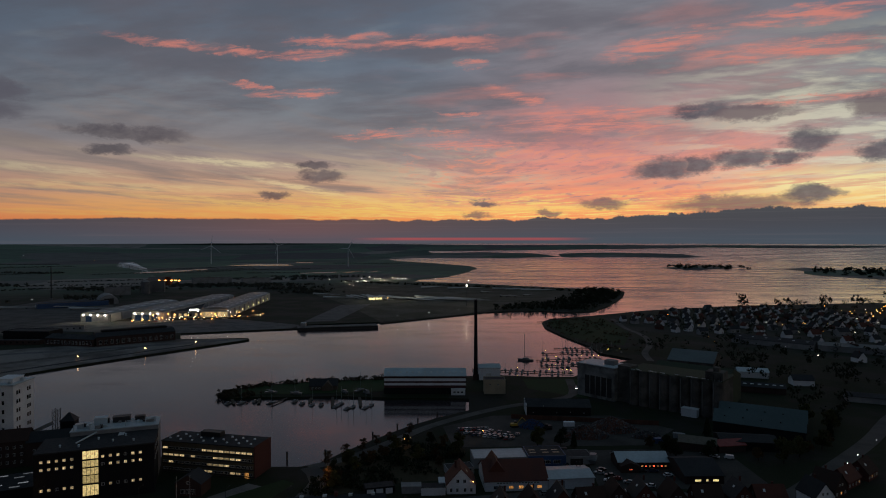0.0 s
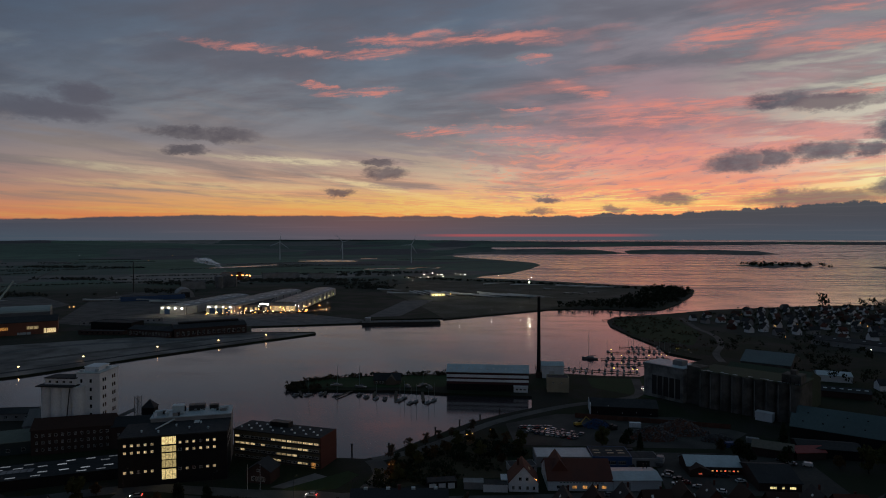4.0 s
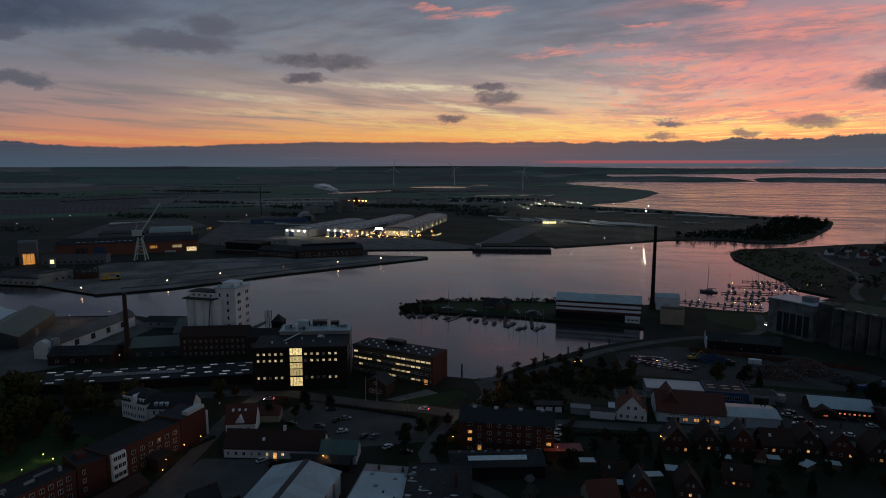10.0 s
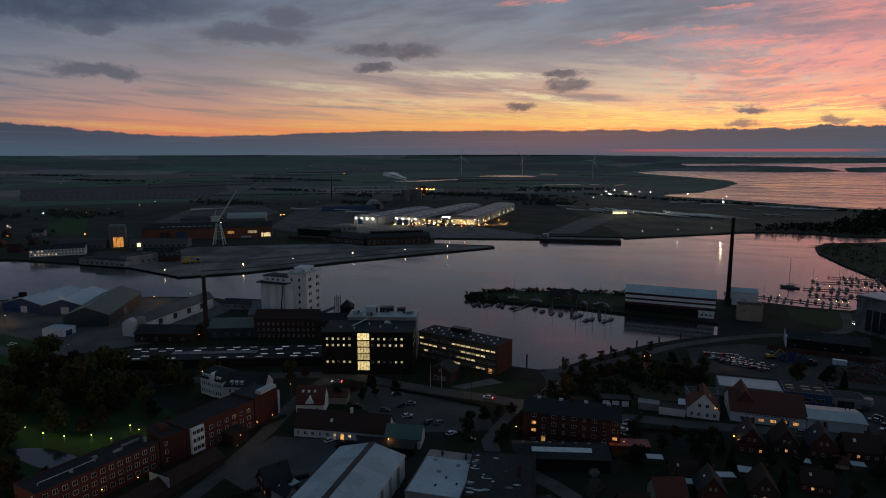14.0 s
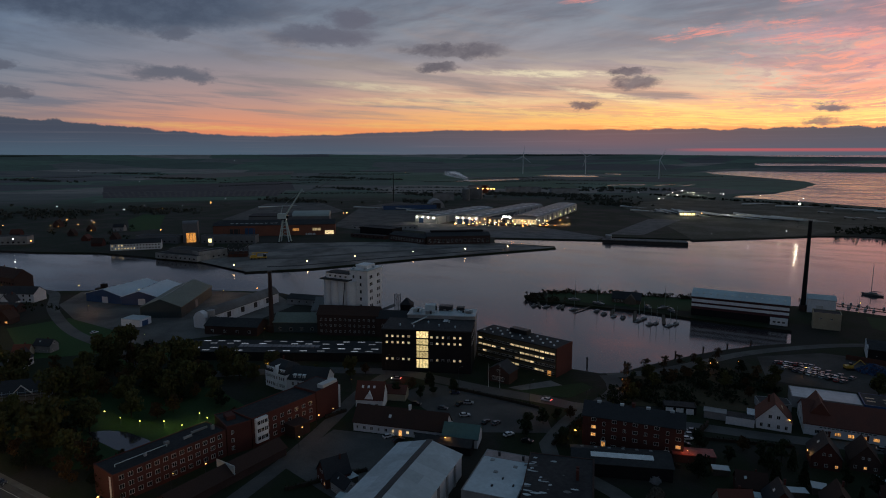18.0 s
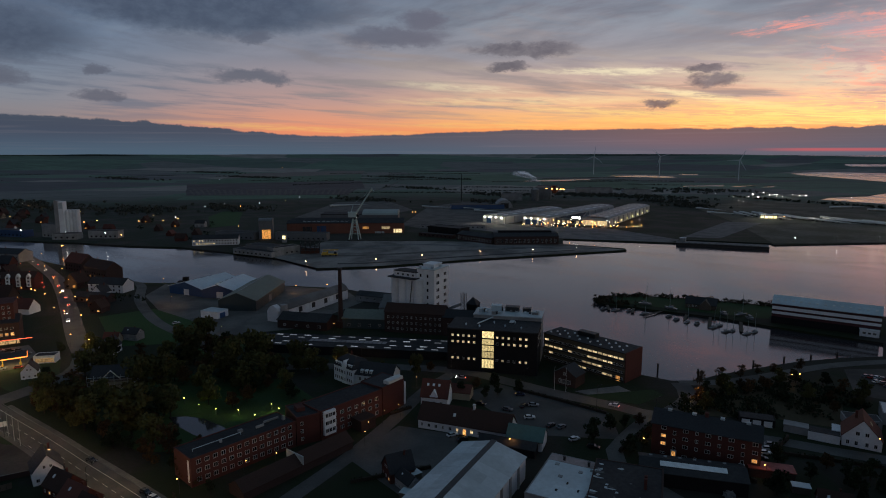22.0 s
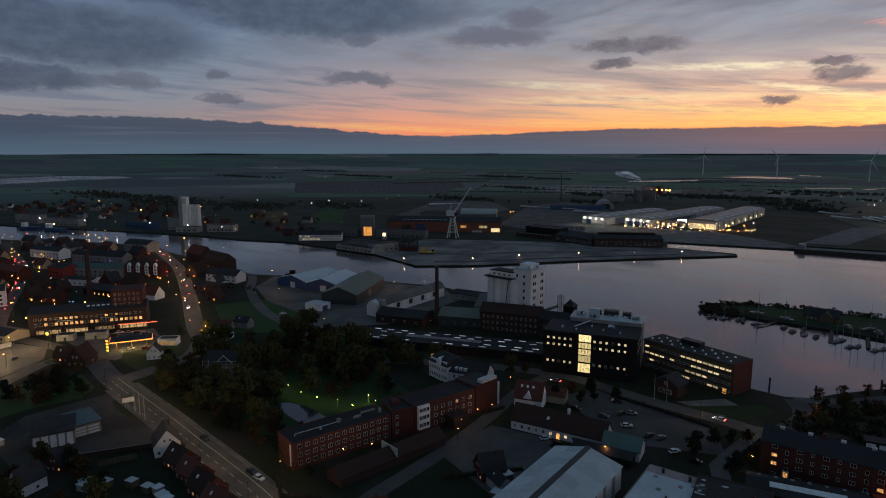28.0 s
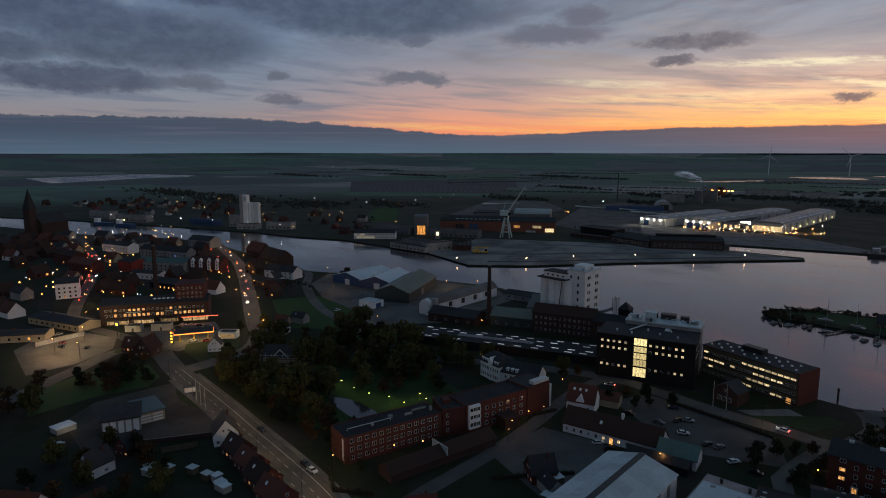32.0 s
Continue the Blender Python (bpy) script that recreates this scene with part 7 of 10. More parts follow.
    # the marina: pontoons with boats on both sides
    for x0, y0, x1, y1 in ((24, 508, 103, 492), (82, 520, 128, 530), (82, 546, 140, 555), (92, 578, 168, 588), (108, 606, 150, 603)):
        jetty(x0, y0, x1, y1, 2.2)
        d = math.dist((x0, y0), (x1, y1))
        a = math.degrees(math.atan2(y1 - y0, x1 - x0))
        for k in range(int(d / 4.6)):
            t = (k + 0.5) / int(d / 4.6)
            for s in (-1, 1):
                if rnd.random() < 0.62:
                    nx, ny = -(y1 - y0) / d, (x1 - x0) / d
                    place(SAIL if rnd.random() < 0.5 else MOTOR, x0 + (x1 - x0) * t + nx * s * 6.2, y0 + (y1 - y0) * t + ny * s * 6.2, a + 90 * s + rnd.uniform(-3, 3), -1.2, "boats in the marina", scale=rnd.uniform(0.58, 0.85))
    place(SAIL, 73, 549, 170, -1.2, "boats in the marina", "large two-masted sailing ship", 1.6)
    for k in range(16):
        p = rnd.choice(((24, 508, 103, 492), (82, 546, 140, 555), (92, 578, 168, 588)))
        t = rnd.random()
        place(LAMP_PARK, p[0] + (p[2] - p[0]) * t, p[1] + (p[3] - p[1]) * t, 0, -0.3, "lamps on the marina jetties", "small pale lamp on a marina jetty")
    jetty(122, 800, 160, 835, 2.0)
    for x, y in ((-56, 303), (-36, 331), (-24, 346), (-13, 357), (-2, 370), (-74, 300)):
        b = put("mooring_post", x - 1.5, y + 1, "dark timber mooring post in the water", "post", z=-1.2, group="mooring posts")
        bm = bmesh.new()
        rod(bm, (0, 0, -2), (0, 0, 3.2), 0.45, 0.4, 8)
        part("post", bm, BARK, b)
        bm = bmesh.new()
        rod(bm, (0, 0, 3.2), (0, 0, 3.8), 0.7, 0.3, 8)
        part("cap", bm, DARK_STEEL, b)


STRIPE = material("dark_red_boards", (0.07, 0.028, 0.03), 0.7)

for build in (shops, grain_store, scrapyard, spit):
    build()
place(MOTOR, 71, 294, 70, 1.2, label="white cabin cruiser on a yard trestle", scale=1.5)


# ---- the shipyard and blade works across the water ----
def shipyard():
    ob, n = site("brick_ship_hall", (-607, 548), (-487, 636), "very long red brick shipyard hall with rooflights", "hall")
    part("wall", boxes((0, n, 0, 46, 0, 13.0)), BRICK_HALL, ob)
    bm = bmesh.new()
    prism(bm, [(-0.5, 13.0), (23, 13.0), (23, 13.4), (11.5, 16.4), (-0.5, 13.4)], -0.5, n + 0.5)
    prism(bm, [(23.1, 13.0), (46.5, 13.0), (46.5, 13.4), (35, 16.4), (23.1, 13.4)], -0.5, n + 0.5)
    part("roof", bm, FELT, ob)
    for k in range(10):
        skylight(ob, 22 + 6 * k, 5.5, 15.2, 3.6, 1.0, 14, mat=FRAME)
    for x0, x1, z0, z1, mat in ((20, 32, 0, 9, DARK_STEEL), (38, 50, 0, 10, BLUE), (96, 104, 5.5, 8.8, WARM), (120, 131, 5.5, 8.8, PALE), (136, 147, 0.8, 5.6, PALE), (112, 124, 0, 2.5, SHEET)):
        part("gate", boxes((x0, x1, -0.12, 0.02, z0, z1)), mat, ob)
    for k in range(24):
        part("pier", boxes((6 * k + 0.2, 6 * k + 0.7, -0.3, 0, 0, 13)), BRICK_HALL, ob)
    o, n = site("arched_hall", (-650, 652), (-520, 740), "large hall with pale vaulted roof behind", "hall")
    part("wall", boxes((0, 112, 0, 40, 0, 13)), TOWER_GREY, o)
    bm = bmesh.new()
    prism(bm, [(0, 13)] + [(20 - 20 * math.cos(a * math.pi / 8), 13 + 6 * math.sin(a * math.pi / 8)) for a in range(1, 8)] + [(40, 13)], 60, 112)
    part("roof", bm, SHEET_HALL, o)
    part("low_roof", boxes((0, 60, 0, 40, 13, 14)), FELT, o)
    # slewing crane
    c = put("harbour_crane", -496, 553, "tall pale green harbour crane on four legs", "crane", 25)
    for x, y in ((-6, -5), (6, -5), (6, 5), (-6, 5)):
        bm = bmesh.new()
        rod(bm, (x, y, 0), (x * 0.28, y * 0.28, 26), 0.75, 0.6, 6)
        part("leg", bm, CRANE, c)
        part("bogie", boxes((x - 1.6, x + 1.6, y - 0.7, y + 0.7, 0, 1.3)), DARK_STEEL, c)
    bm = bmesh.new()
    for z in (8, 16, 23):
        f = 1 - 0.72 * z / 26
        for a, b in (((-6, -5), (6, -5)), ((6, -5), (6, 5)), ((6, 5), (-6, 5)), ((-6, 5), (-6, -5))):
            rod(bm, (a[0] * f, a[1] * f, z), (b[0] * f, b[1] * f, z), 0.3, sides=5)
            rod(bm, (a[0] * f, a[1] * f, z), (b[0] * (f - 0.17), b[1] * (f - 0.17), z + 6), 0.18, sides=4)
    part("bracing", bm, CRANE, c)
    part("turntable", boxes((-3, 3, -3, 3, 26, 27.5)), DARK_STEEL, c)
    part("machine_house", boxes((-7, 2.5, -3, 3, 27.5, 33), (-7.3, 2.8, -3.3, 3.3, 33, 33.5)), CRANE, c)
    part("driver_cab", boxes((2.6, 5, -1.2, 1.2, 28, 31)), GLASS, c)
    bm = bmesh.new()
    for y in (-1.6, 1.6):
        rod(bm, (2, y, 32), (22, y * 0.3, 62), 0.7, 0.5, 5)
    for k in range(9):
        t0, t1 = k / 9, (k + 1) / 9
        s = 1.6 * (1 if k % 2 else -1)
        rod(bm, (2 + 20 * t0, s * (1 - 0.7 * t0), 32 + 28 * t0), (2 + 20 * t1, -s * (1 - 0.7 * t1), 32 + 28 * t1), 0.2, sides=4)
    part("jib", bm, CRANE, c)
    bm = bmesh.new()
    rod(bm, (-4, 0, 33), (-1, 0, 43), 0.35, 0.25, 5)
    rod(bm, (-1, 0, 43), (21, 0, 59.5), 0.1, sides=4)
    rod(bm, (22, 0, 60), (24.5, 0, 58.5), 0.3, sides=4)
    part("stay", bm, CRANE, c)
    part("crane_lamp", boxes((2.4, 3.0, -0.5, 0.5, 26.2, 27.2)), COOL, c)
    # tower hall with the glowing gate
    t, n = site("tower_hall", (-596, 494), (-584, 505), "grey tower hall with huge open glowing gate", "hall")
    part("wall", boxes((0, n, 0, 14, 0, 22.5)), TOWER_GREY, t)
    bm = bmesh.new()
    prism(bm, [(0, 22.5)] + [(7 - 7 * math.cos(a * math.pi / 6), 22.5 + 2.6 * math.sin(a * math.pi / 6)) for a in range(1, 6)] + [(14, 22.5)], 0, n)
    part("roof", bm, TOWER_GREY, t)
    part("open_gate", boxes((3.4, 14.2, -0.15, 0.02, 0.5, 11.5)), GATEGLOW, t, "open gate glowing orange")
    for k in range(4):
        part("gate_bar", boxes((3.4 + 3.5 * k, 3.7 + 3.5 * k, -0.3, -0.15, 0.5, 11.5)), DARK_STEEL, t)
    for (x0, y0), (x1, y1), d, h, wall, roof, label in (
            ((-646, 470), (-598, 488), 16, 8, TOWER_GREY, FELT, "low grey workshop beside the shipyard"), ((-576, 502), (-520, 530), 14, 8.5, TOWER_GREY, FELT, "long grey workshop beside the tower hall"),
            ((-536, 410), (-482, 414), 26, 5.0, PALE_WALL, FELT, "white waterside plant building"), ((-528, 420), (-490, 424), 16, 8.6, TOWER_GREY, FELT, "grey upper part of the plant"),
            ((-486, 420), (-480, 450), 12, 8.0, PALE_WALL, FELT, "pale end block of the plant"),
            ((-462, 655), (-412, 652), 22, 9, DARK, FELT, "dark shed with curved felt roof"), ((-455, 625), (-405, 625), 9, 4, BRICK_DARK, FELT, "low brick shed with white windows"),
            ((-500, 690), (-420, 730), 10, 4, GREY, FELT, "long low grey wall building")):
        o, m = site("works_building", (x0, y0), (x1, y1), label, "building")
        flat_parts(o, m, d, h, wall, roof, 0.4)
        k = max(2, int(m / 6))
        row(o, 1, m - 1, k, 1.4, 2.0, 1.6, framed=False, bars=2)
    a, n = site("admin_building", (-617, 418), (-582, 453), "white two-storey office with lit windows and slate roof", "building")
    gable_parts(a, n, 13, 7.0, 11.0, WHITE, SLATE)
    for k in range(2):
        row(a, 0.5, n - 0.5, 16, 1.2 + 3.2 * k, 1.5, 1.6, lit=range(1, 8) if not k else (0, 2, 3), mat=PALE)
    q, m = site("lit_pylon", (-553, 491), (-549, 494), "small tall block with one lit pane", "building")
    flat_parts(q, m, 5, 9, GREY, FELT, 0.2)
    part("lit_panel", boxes((0.8, m - 0.8, -0.1, 0.0, 4, 8)), BRIGHT, q)
    # open steel frame and yellow machine beside the plant
    f, n = site("steel_rack", (-474, 445), (-460, 458), "dark open steel framework beside the quay", "steel rack")
    for x in np.linspace(0, n, 5):
        for y in (0, 7, 14):
            bm = bmesh.new()
            rod(bm, (x, y, 0), (x, y, 15 if (x > 3 and y) else 11), 0.3, 0.3, 5)
            part("post", bm, DARK_STEEL, f)
    for z in (4, 7.5, 11):
        for y in (0, 7, 14):
            bm = bmesh.new()
            rod(bm, (0, y, z), (n, y, z), 0.25, 0.25, 4)
            part("beam", bm, DARK_STEEL, f)
        for x in np.linspace(0, n, 5):
            bm = bmesh.new()
            rod(bm, (x, 0, z), (x, 14, z), 0.2, 0.2, 4)
            part("cross_beam", bm, DARK_STEEL, f)
    for k in range(4):
        bm = bmesh.new()
        rod(bm, (n * k / 4, 0, 4), (n * (k + 1) / 4, 0, 11), 0.18, 0.18, 4)
        part("brace", bm, DARK_STEEL, f)
        part("stored_steel", boxes((0.5, n - 0.5, 1.5 + 3 * k, 3.6 + 3 * k, 0, 3.2 + k % 2)), RUST, f)
    f, n = site("mobile_machine", (-446, 446), (-434, 457), "yellow heavy transporter on the quay", "machine")
    part("frame", boxes((0, n, 0, 5, 1.2, 2.4), (1, 6, 0.5, 4.5, 2.4, 4.2)), YELLOWPAINT, f)
    part("boom", boxes((2, n + 1, 2, 3, 5.6, 6.6), (6, 7, 2, 3, 2.4, 5.6)), YELLOWPAINT, f)
    part("cab", boxes((n - 3.4, n - 0.8, 0.4, 4.4, 2.4, 4.8)), GLASS, f)
    for x in (1.5, 5, 9, n - 1.5):
        bm = bmesh.new()
        rod(bm, (x, -0.2, 0.8), (x, 0.5, 0.8), 0.8, 0.8, 10)
        rod(bm, (x, 4.5, 0.8), (x, 5.2, 0.8), 0.8, 0.8, 10)
        part("wheel_pair", bm, DARK_STEEL, f)
    # old machine hall on the quay
    h, n = site("old_machine_hall", (-340, 612), (-281, 655), "old dark machine hall with stepped roof", "hall")
    part("wall", boxes((0, n, 0, 30, 0, 9)), BRICK_DARK, h)
    bm = bmesh.new()
    prism(bm, [(-0.3, 9), (30.3, 9), (30.3, 9.4), (20, 12.4), (10, 12.4), (-0.3, 9.4)], -0.3, n + 0.3)
    part("roof", bm, SLATE, h)
    part("roof_lantern", boxes((6, n - 6, 11, 19, 12.2, 14.2)), DARK, h)
    row(h, 1, n - 1, 14, 2.0, 2.6, 4.0, bars=2)
    h2, n = site("machine_annex", (-398, 624), (-343, 612), "long dark annex of the machine hall", "hall")
    gable_parts(h2, n, 20, 7, 10, BRICK_DARK, FELT)
    row(h2, 1, n - 1, 13, 1.6, 2.2, 3.4, bars=2)
    # barge at the quay
    b, n = site("barge", (-170, 728), (-78, 749), "long flat dark work barge moored at the quay", "barge", z=-1.2)
    part("hull", boxes((0, n, 0, 18, -1, 3.2)), DARK_STEEL, b)
    part("deck", boxes((0.5, n - 0.5, 0.5, 17.5, 3.2, 3.45)), CONCRETE, b)
    for k in range(12):
        part("bollard", boxes((6 + 7 * k, 6.8 + 7 * k, 0.6, 1.4, 3.4, 4.4)), DARK_STEEL, b)
    w = put("wheelhouse", -166, 742, "small white wheelhouse on the barge", "cabin", z=2.2)
    part("wall", boxes((-3, 3, -3, 3, 0, 4)), GREY, w)
    part("roof", boxes((-3.3, 3.3, -3.3, 3.3, 4, 4.3)), WHITE, w)


BRICK_HALL = material("orange_brown_brick", (0.2, 0.085, 0.058), 0.85, scale=0.06, second=(0.13, 0.062, 0.046), fine=1.0)
SHEET_HALL = material("pale_green_vault", (0.3, 0.35, 0.33), 0.6, scale=0.06, second=(0.22, 0.26, 0.25), fine=0.8)
CRANE = material("pale_green_crane_paint", (0.5, 0.6, 0.57), 0.5, scale=0.3, second=(0.38, 0.45, 0.42), fine=1.5)
TOWER_GREY = material("weathered_grey_sheet", (0.13, 0.14, 0.15), 0.6, scale=0.1, second=(0.09, 0.095, 0.1), fine=0.8)
PALE_WALL = material("weathered_pale_wall", (0.36, 0.36, 0.35), 0.8, scale=0.12, second=(0.2, 0.2, 0.19), fine=0.9, amount=0.8)
GATEGLOW = glowing("furnace_glow", (1.0, 0.4, 0.08), 1.0, 0.8)
HALLROOF = material("grey_vaulted_roof", (0.2, 0.21, 0.215), 0.55, scale=0.06, second=(0.14, 0.15, 0.15), fine=0.6)
HALLWHITE = material("white_sheet_wall", (0.42, 0.42, 0.41), 0.55, scale=0.05, second=(0.38, 0.38, 0.37), fine=0.6)


def blade_works():
    # three long halls, each roof a row of shallow vaults
    for (x0, y0), (x1, y1), depth, h, bays, label in (((-465, 801), (-427, 797), 170, 10.5, 7, "long white blade hall with floodlit front"), ((-406, 814), (-366, 812), 245, 11.0, 9, "long white blade hall with blue gates"),
                                                      ((-329, 846), (-291, 848), 250, 11.0, 10, "long white blade hall with glazed lit front")):
        ob, n = site("blade_hall", (x0, y0), (x1, y1), label, "factory hall", "white blade halls")
        part("wall", boxes((0, n, 0, depth, 0, h)), HALLWHITE, ob)
        for k in range(bays):
            a, b = depth * k / bays, depth * (k + 1) / bays
            bm = bmesh.new()
            prism(bm, [(0, h)] + [(n / 2 - n / 2 * math.cos(t * math.pi / 6), h + 2.6 * math.sin(t * math.pi / 6)) for t in range(1, 6)] + [(n, h)], a + 0.3, b - 0.3, "y")
            part("roof_bay", bm, HALLROOF, ob)
            for j in range(4):
                t = 0.14 + 0.24 * j
                skylight(ob, n * t, (a + b) / 2, h + 2.6 * math.sin(math.acos(1 - 2 * t)), 2.6, (b - a) * 0.42, (1 - 2 * t) * -26, "y", mat=SKYLIGHT)
            part("wall_pier", boxes((n, n + 1.6, a + 2, a + 9, 0, h - 1)), HALLWHITE, ob)
        gates = {0: (0.18,), 1: (0.12, 0.38, 0.66), 2: ()}[("glazed" in label) * 2 + ("blue" in label)]
        for g in gates:
            part("gate", boxes((n * g, n * g + 8, -0.2, 0.02, 0, 7.5)), BLUE, ob, "tall dark blue gate")
        if "glazed" in label:
            for k in range(8):
                part("lit_pane", boxes((1.5 + 4.4 * k, 5.6 + 4.4 * k, -0.15, 0.02, 1, 7.5)), PALE, ob)
            part("lit_sign", boxes((-14, -2, -0.6, 0.0, 8, 11.5)), SIGNGLOW, ob, "bright white sign panel")
            part("entrance", boxes((-16, -0.1, 0, 30, 0, 8)), GREY, ob)
            for k in range(7):
                part("side_lamp", boxes((n + 1.7, n + 2.4, 30 + 32 * k, 32 + 32 * k, 3, 5)), BRIGHT, ob)
        else:
            for k in range(4):
                x = n * (0.1 + 0.26 * k)
                part("flood_lamp", boxes((x - 0.8, x + 0.8, -1.2, -0.1, h - 2.6, h - 1.2)), COOL, ob)
            for g in (0.0, 0.5, 1.0):
                shine(x0 + n * g, y0 - 16, 11, (1.0, 0.8, 0.45), 1700, 1.0)
    lnk, n = site("connecting_block", (-364, 836), (-330, 846), "glazed entrance block between halls", "building")
    flat_parts(lnk, n, 120, 9, GREY, FELT, 0.3)
    row(lnk, 1, n - 1, 5, 2.0, 3.6, 4.0, lit=(0, 1, 2, 4), mat=PALE, bars=3)
    for k, (x, y) in enumerate(((-395, 800), (-375, 805), (-350, 812), (-335, 818), (-320, 822), (-308, 828), (-290, 836), (-276, 842), (-262, 858), (-258, 880), (-362, 820), (-300, 818), (-282, 824), (-330, 806))):
        place(LAMP_FAR if k % 3 else LAMP_WHITE, x, y, 0, group="works car park lamps", label="car park lamp glowing warm white", scale=1.1)
    rnd = random.Random(21)
    for k in range(34):
        place(FAR_CARS[rnd.randrange(6)], -385 + 3.6 * k, 790 + 1.5 * k + rnd.choice((0, 12)), 70, group="works car park cars", label="car in the works car park")
    # blades lying in the storage ground
    for k in range(24):
        f = k / 23
        blade(-175 + 190 * f + rnd.uniform(-5, 5), 1150 - 45 * f + rnd.uniform(-28, 22), -58 + 36 * f + rnd.uniform(-4, 4), rnd.uniform(66, 80))
    for x, y, t, l in ((-47, 1345, 40, 76), (10, 1330, 12, 60), (104, 1318, 4, 80), (130, 1300, 8, 76), (160, 1285, 2, 70), (-248, 1196, -25, 60), (-215, 1123, -10, 70)):
        blade(x, y, t, l)
    for x, y, t, l in ((-832, 860, 62, 78), (-680, 946, 8, 75), (-628, 962, 2, 75), (-610, 1010, 3, 70), (20, 1335, 5, 70), (75, 1245, -40, 30), (106, 1157, -50, 28), (121, 1157, -48, 28), (150, 1165, 30, 24), (-560, 935, 6, 70), (180, 1290, 2, 60)):
        blade(x, y, t, l)
    o, n = site("blue_store", (-616, 948), (-540, 1008), "long dark blue storage shed", "shed")
    flat_parts(o, n, 24, 7, BLUE, FELT, 0.3)
    o, n = site("domed_store", (-560, 1015), (-530, 1035), "curved grey storage tunnel", "shed")
    bm = bmesh.new()
    prism(bm, [(15 - 15 * math.cos(t * math.pi / 8), 15 * math.sin(t * math.pi / 8)) for t in range(9)], 0, 50, "y")
    part("vault", bm, GREY, o)
    part("door", boxes((8, 22, -0.1, 0.02, 0, 9)), DARK_STEEL, o)
    p, n = site("lit_depot", (-130, 1082), (-105, 1090), "small depot with glowing front among blades", "building")
    flat_parts(p, n, 16, 6, GREY, SHEET, 0.3)
    row(p, 1, n - 1, 4, 1.0, 5.0, 3.5, lit=(0, 1, 2, 3), mat=BRIGHT, bars=1)
    rnd = random.Random(4)
    for k, (x, y) in enumerate(((-269, 1539), (-223, 1477), (-195, 1357), (-187, 1360), (-197, 1495), (-197, 1557), (-168, 1410), (-181, 1590), (-161, 1517), (-159, 1590), (-144, 1482), (-136, 1502), (-127, 1621), (-101, 1603), (-91, 1570), (-18, 1498), (55, 1437), (-176, 1450), (-150, 1540), (-112, 1590))):
        place(LAMP_BIG, x, y - 60, 0, group="floodlights of the storage ground", scale=rnd.uniform(0.6, 1.0))
    for x, y in ((-122, 1070), (-60, 1110), (20, 1130)):
        shine(x, y, 14, DAYLIGHT, 9000, 1.0)
    place(LAMP_FAR, -95, 1062, 0, group="lamps by the depot", label="small lamp beside the blade depot")
    # sugar works far behind
    for (x0, y0), (x1, y1), d, h, wall, label in (((-690, 1460), (-640, 1480), 40, 16, GREY, "grey process building of the far works"), ((-600, 1240), (-560, 1255), 30, 22, CONCRETE, "concrete tower of the far works"),
                                                  ((-640, 1180), (-600, 1200), 26, 14, GREY, "blue-grey plant by the far works"), ((-600, 1500), (-520, 1540), 40, 12, GREY, "long grey hall of the far works"), ((-480, 1500), (-420, 1530), 36, 11, GREY, "grey sheet hall of the far works")):
        o, n = site("works_building", (x0, y0), (x1, y1), label, "building")
        flat_parts(o, n, d, h, wall, FELT, 0.4)
    o = put("works_silo", -575, 1210, "round concrete silo of the far works", "silo")
    bm = bmesh.new()
    rod(bm, (0, 0, 0), (0, 0, 24), 7, 7, 18)
    part("shell", bm, CONCRETE, o)
    bm = bmesh.new()
    rod(bm, (0, 0, 24), (0, 0, 26), 7.2, 4, 18)
    part("roof", bm, GREY, o)
    q = put("works_tower", -640, 1455, "orange lit process tower with platform", "tower")
    part("frame", boxes((-8, 8, -6, 6, 0, 14), (-6, 4, -4, 4, 14, 19)), RUST, q)
    for x in (-20, -6, 8, 18, 26):
        part("lamp", boxes((x, x + 4, -7, -6.1, 10, 12)), ORANGE, q)
    part("lamp_bracket", boxes((-20, 30, -6.1, -5.9, 9.5, 10)), DARK_STEEL, q)
    for x, y, h in ((-690, 1100, 58),):
        m = put("steel_mast", x, y, "thin dark mast above the works", "mast")
        bm = bmesh.new()
        rod(bm, (0, 0, 0), (0, 0, h), 1.2, 0.7, 8)
        part("shaft", bm, DARK_STEEL, m)
        bm = bmesh.new()
        rod(bm, (0, 0, 0), (0, 0, 2), 2.4, 2.2, 8)
        part("foot", bm, CONCRETE, m)
    plume()


SIGNGLOW = glowing("white_sign_glow", (1.0, 0.97, 0.85), 5.0)
BLADE_MESH = []


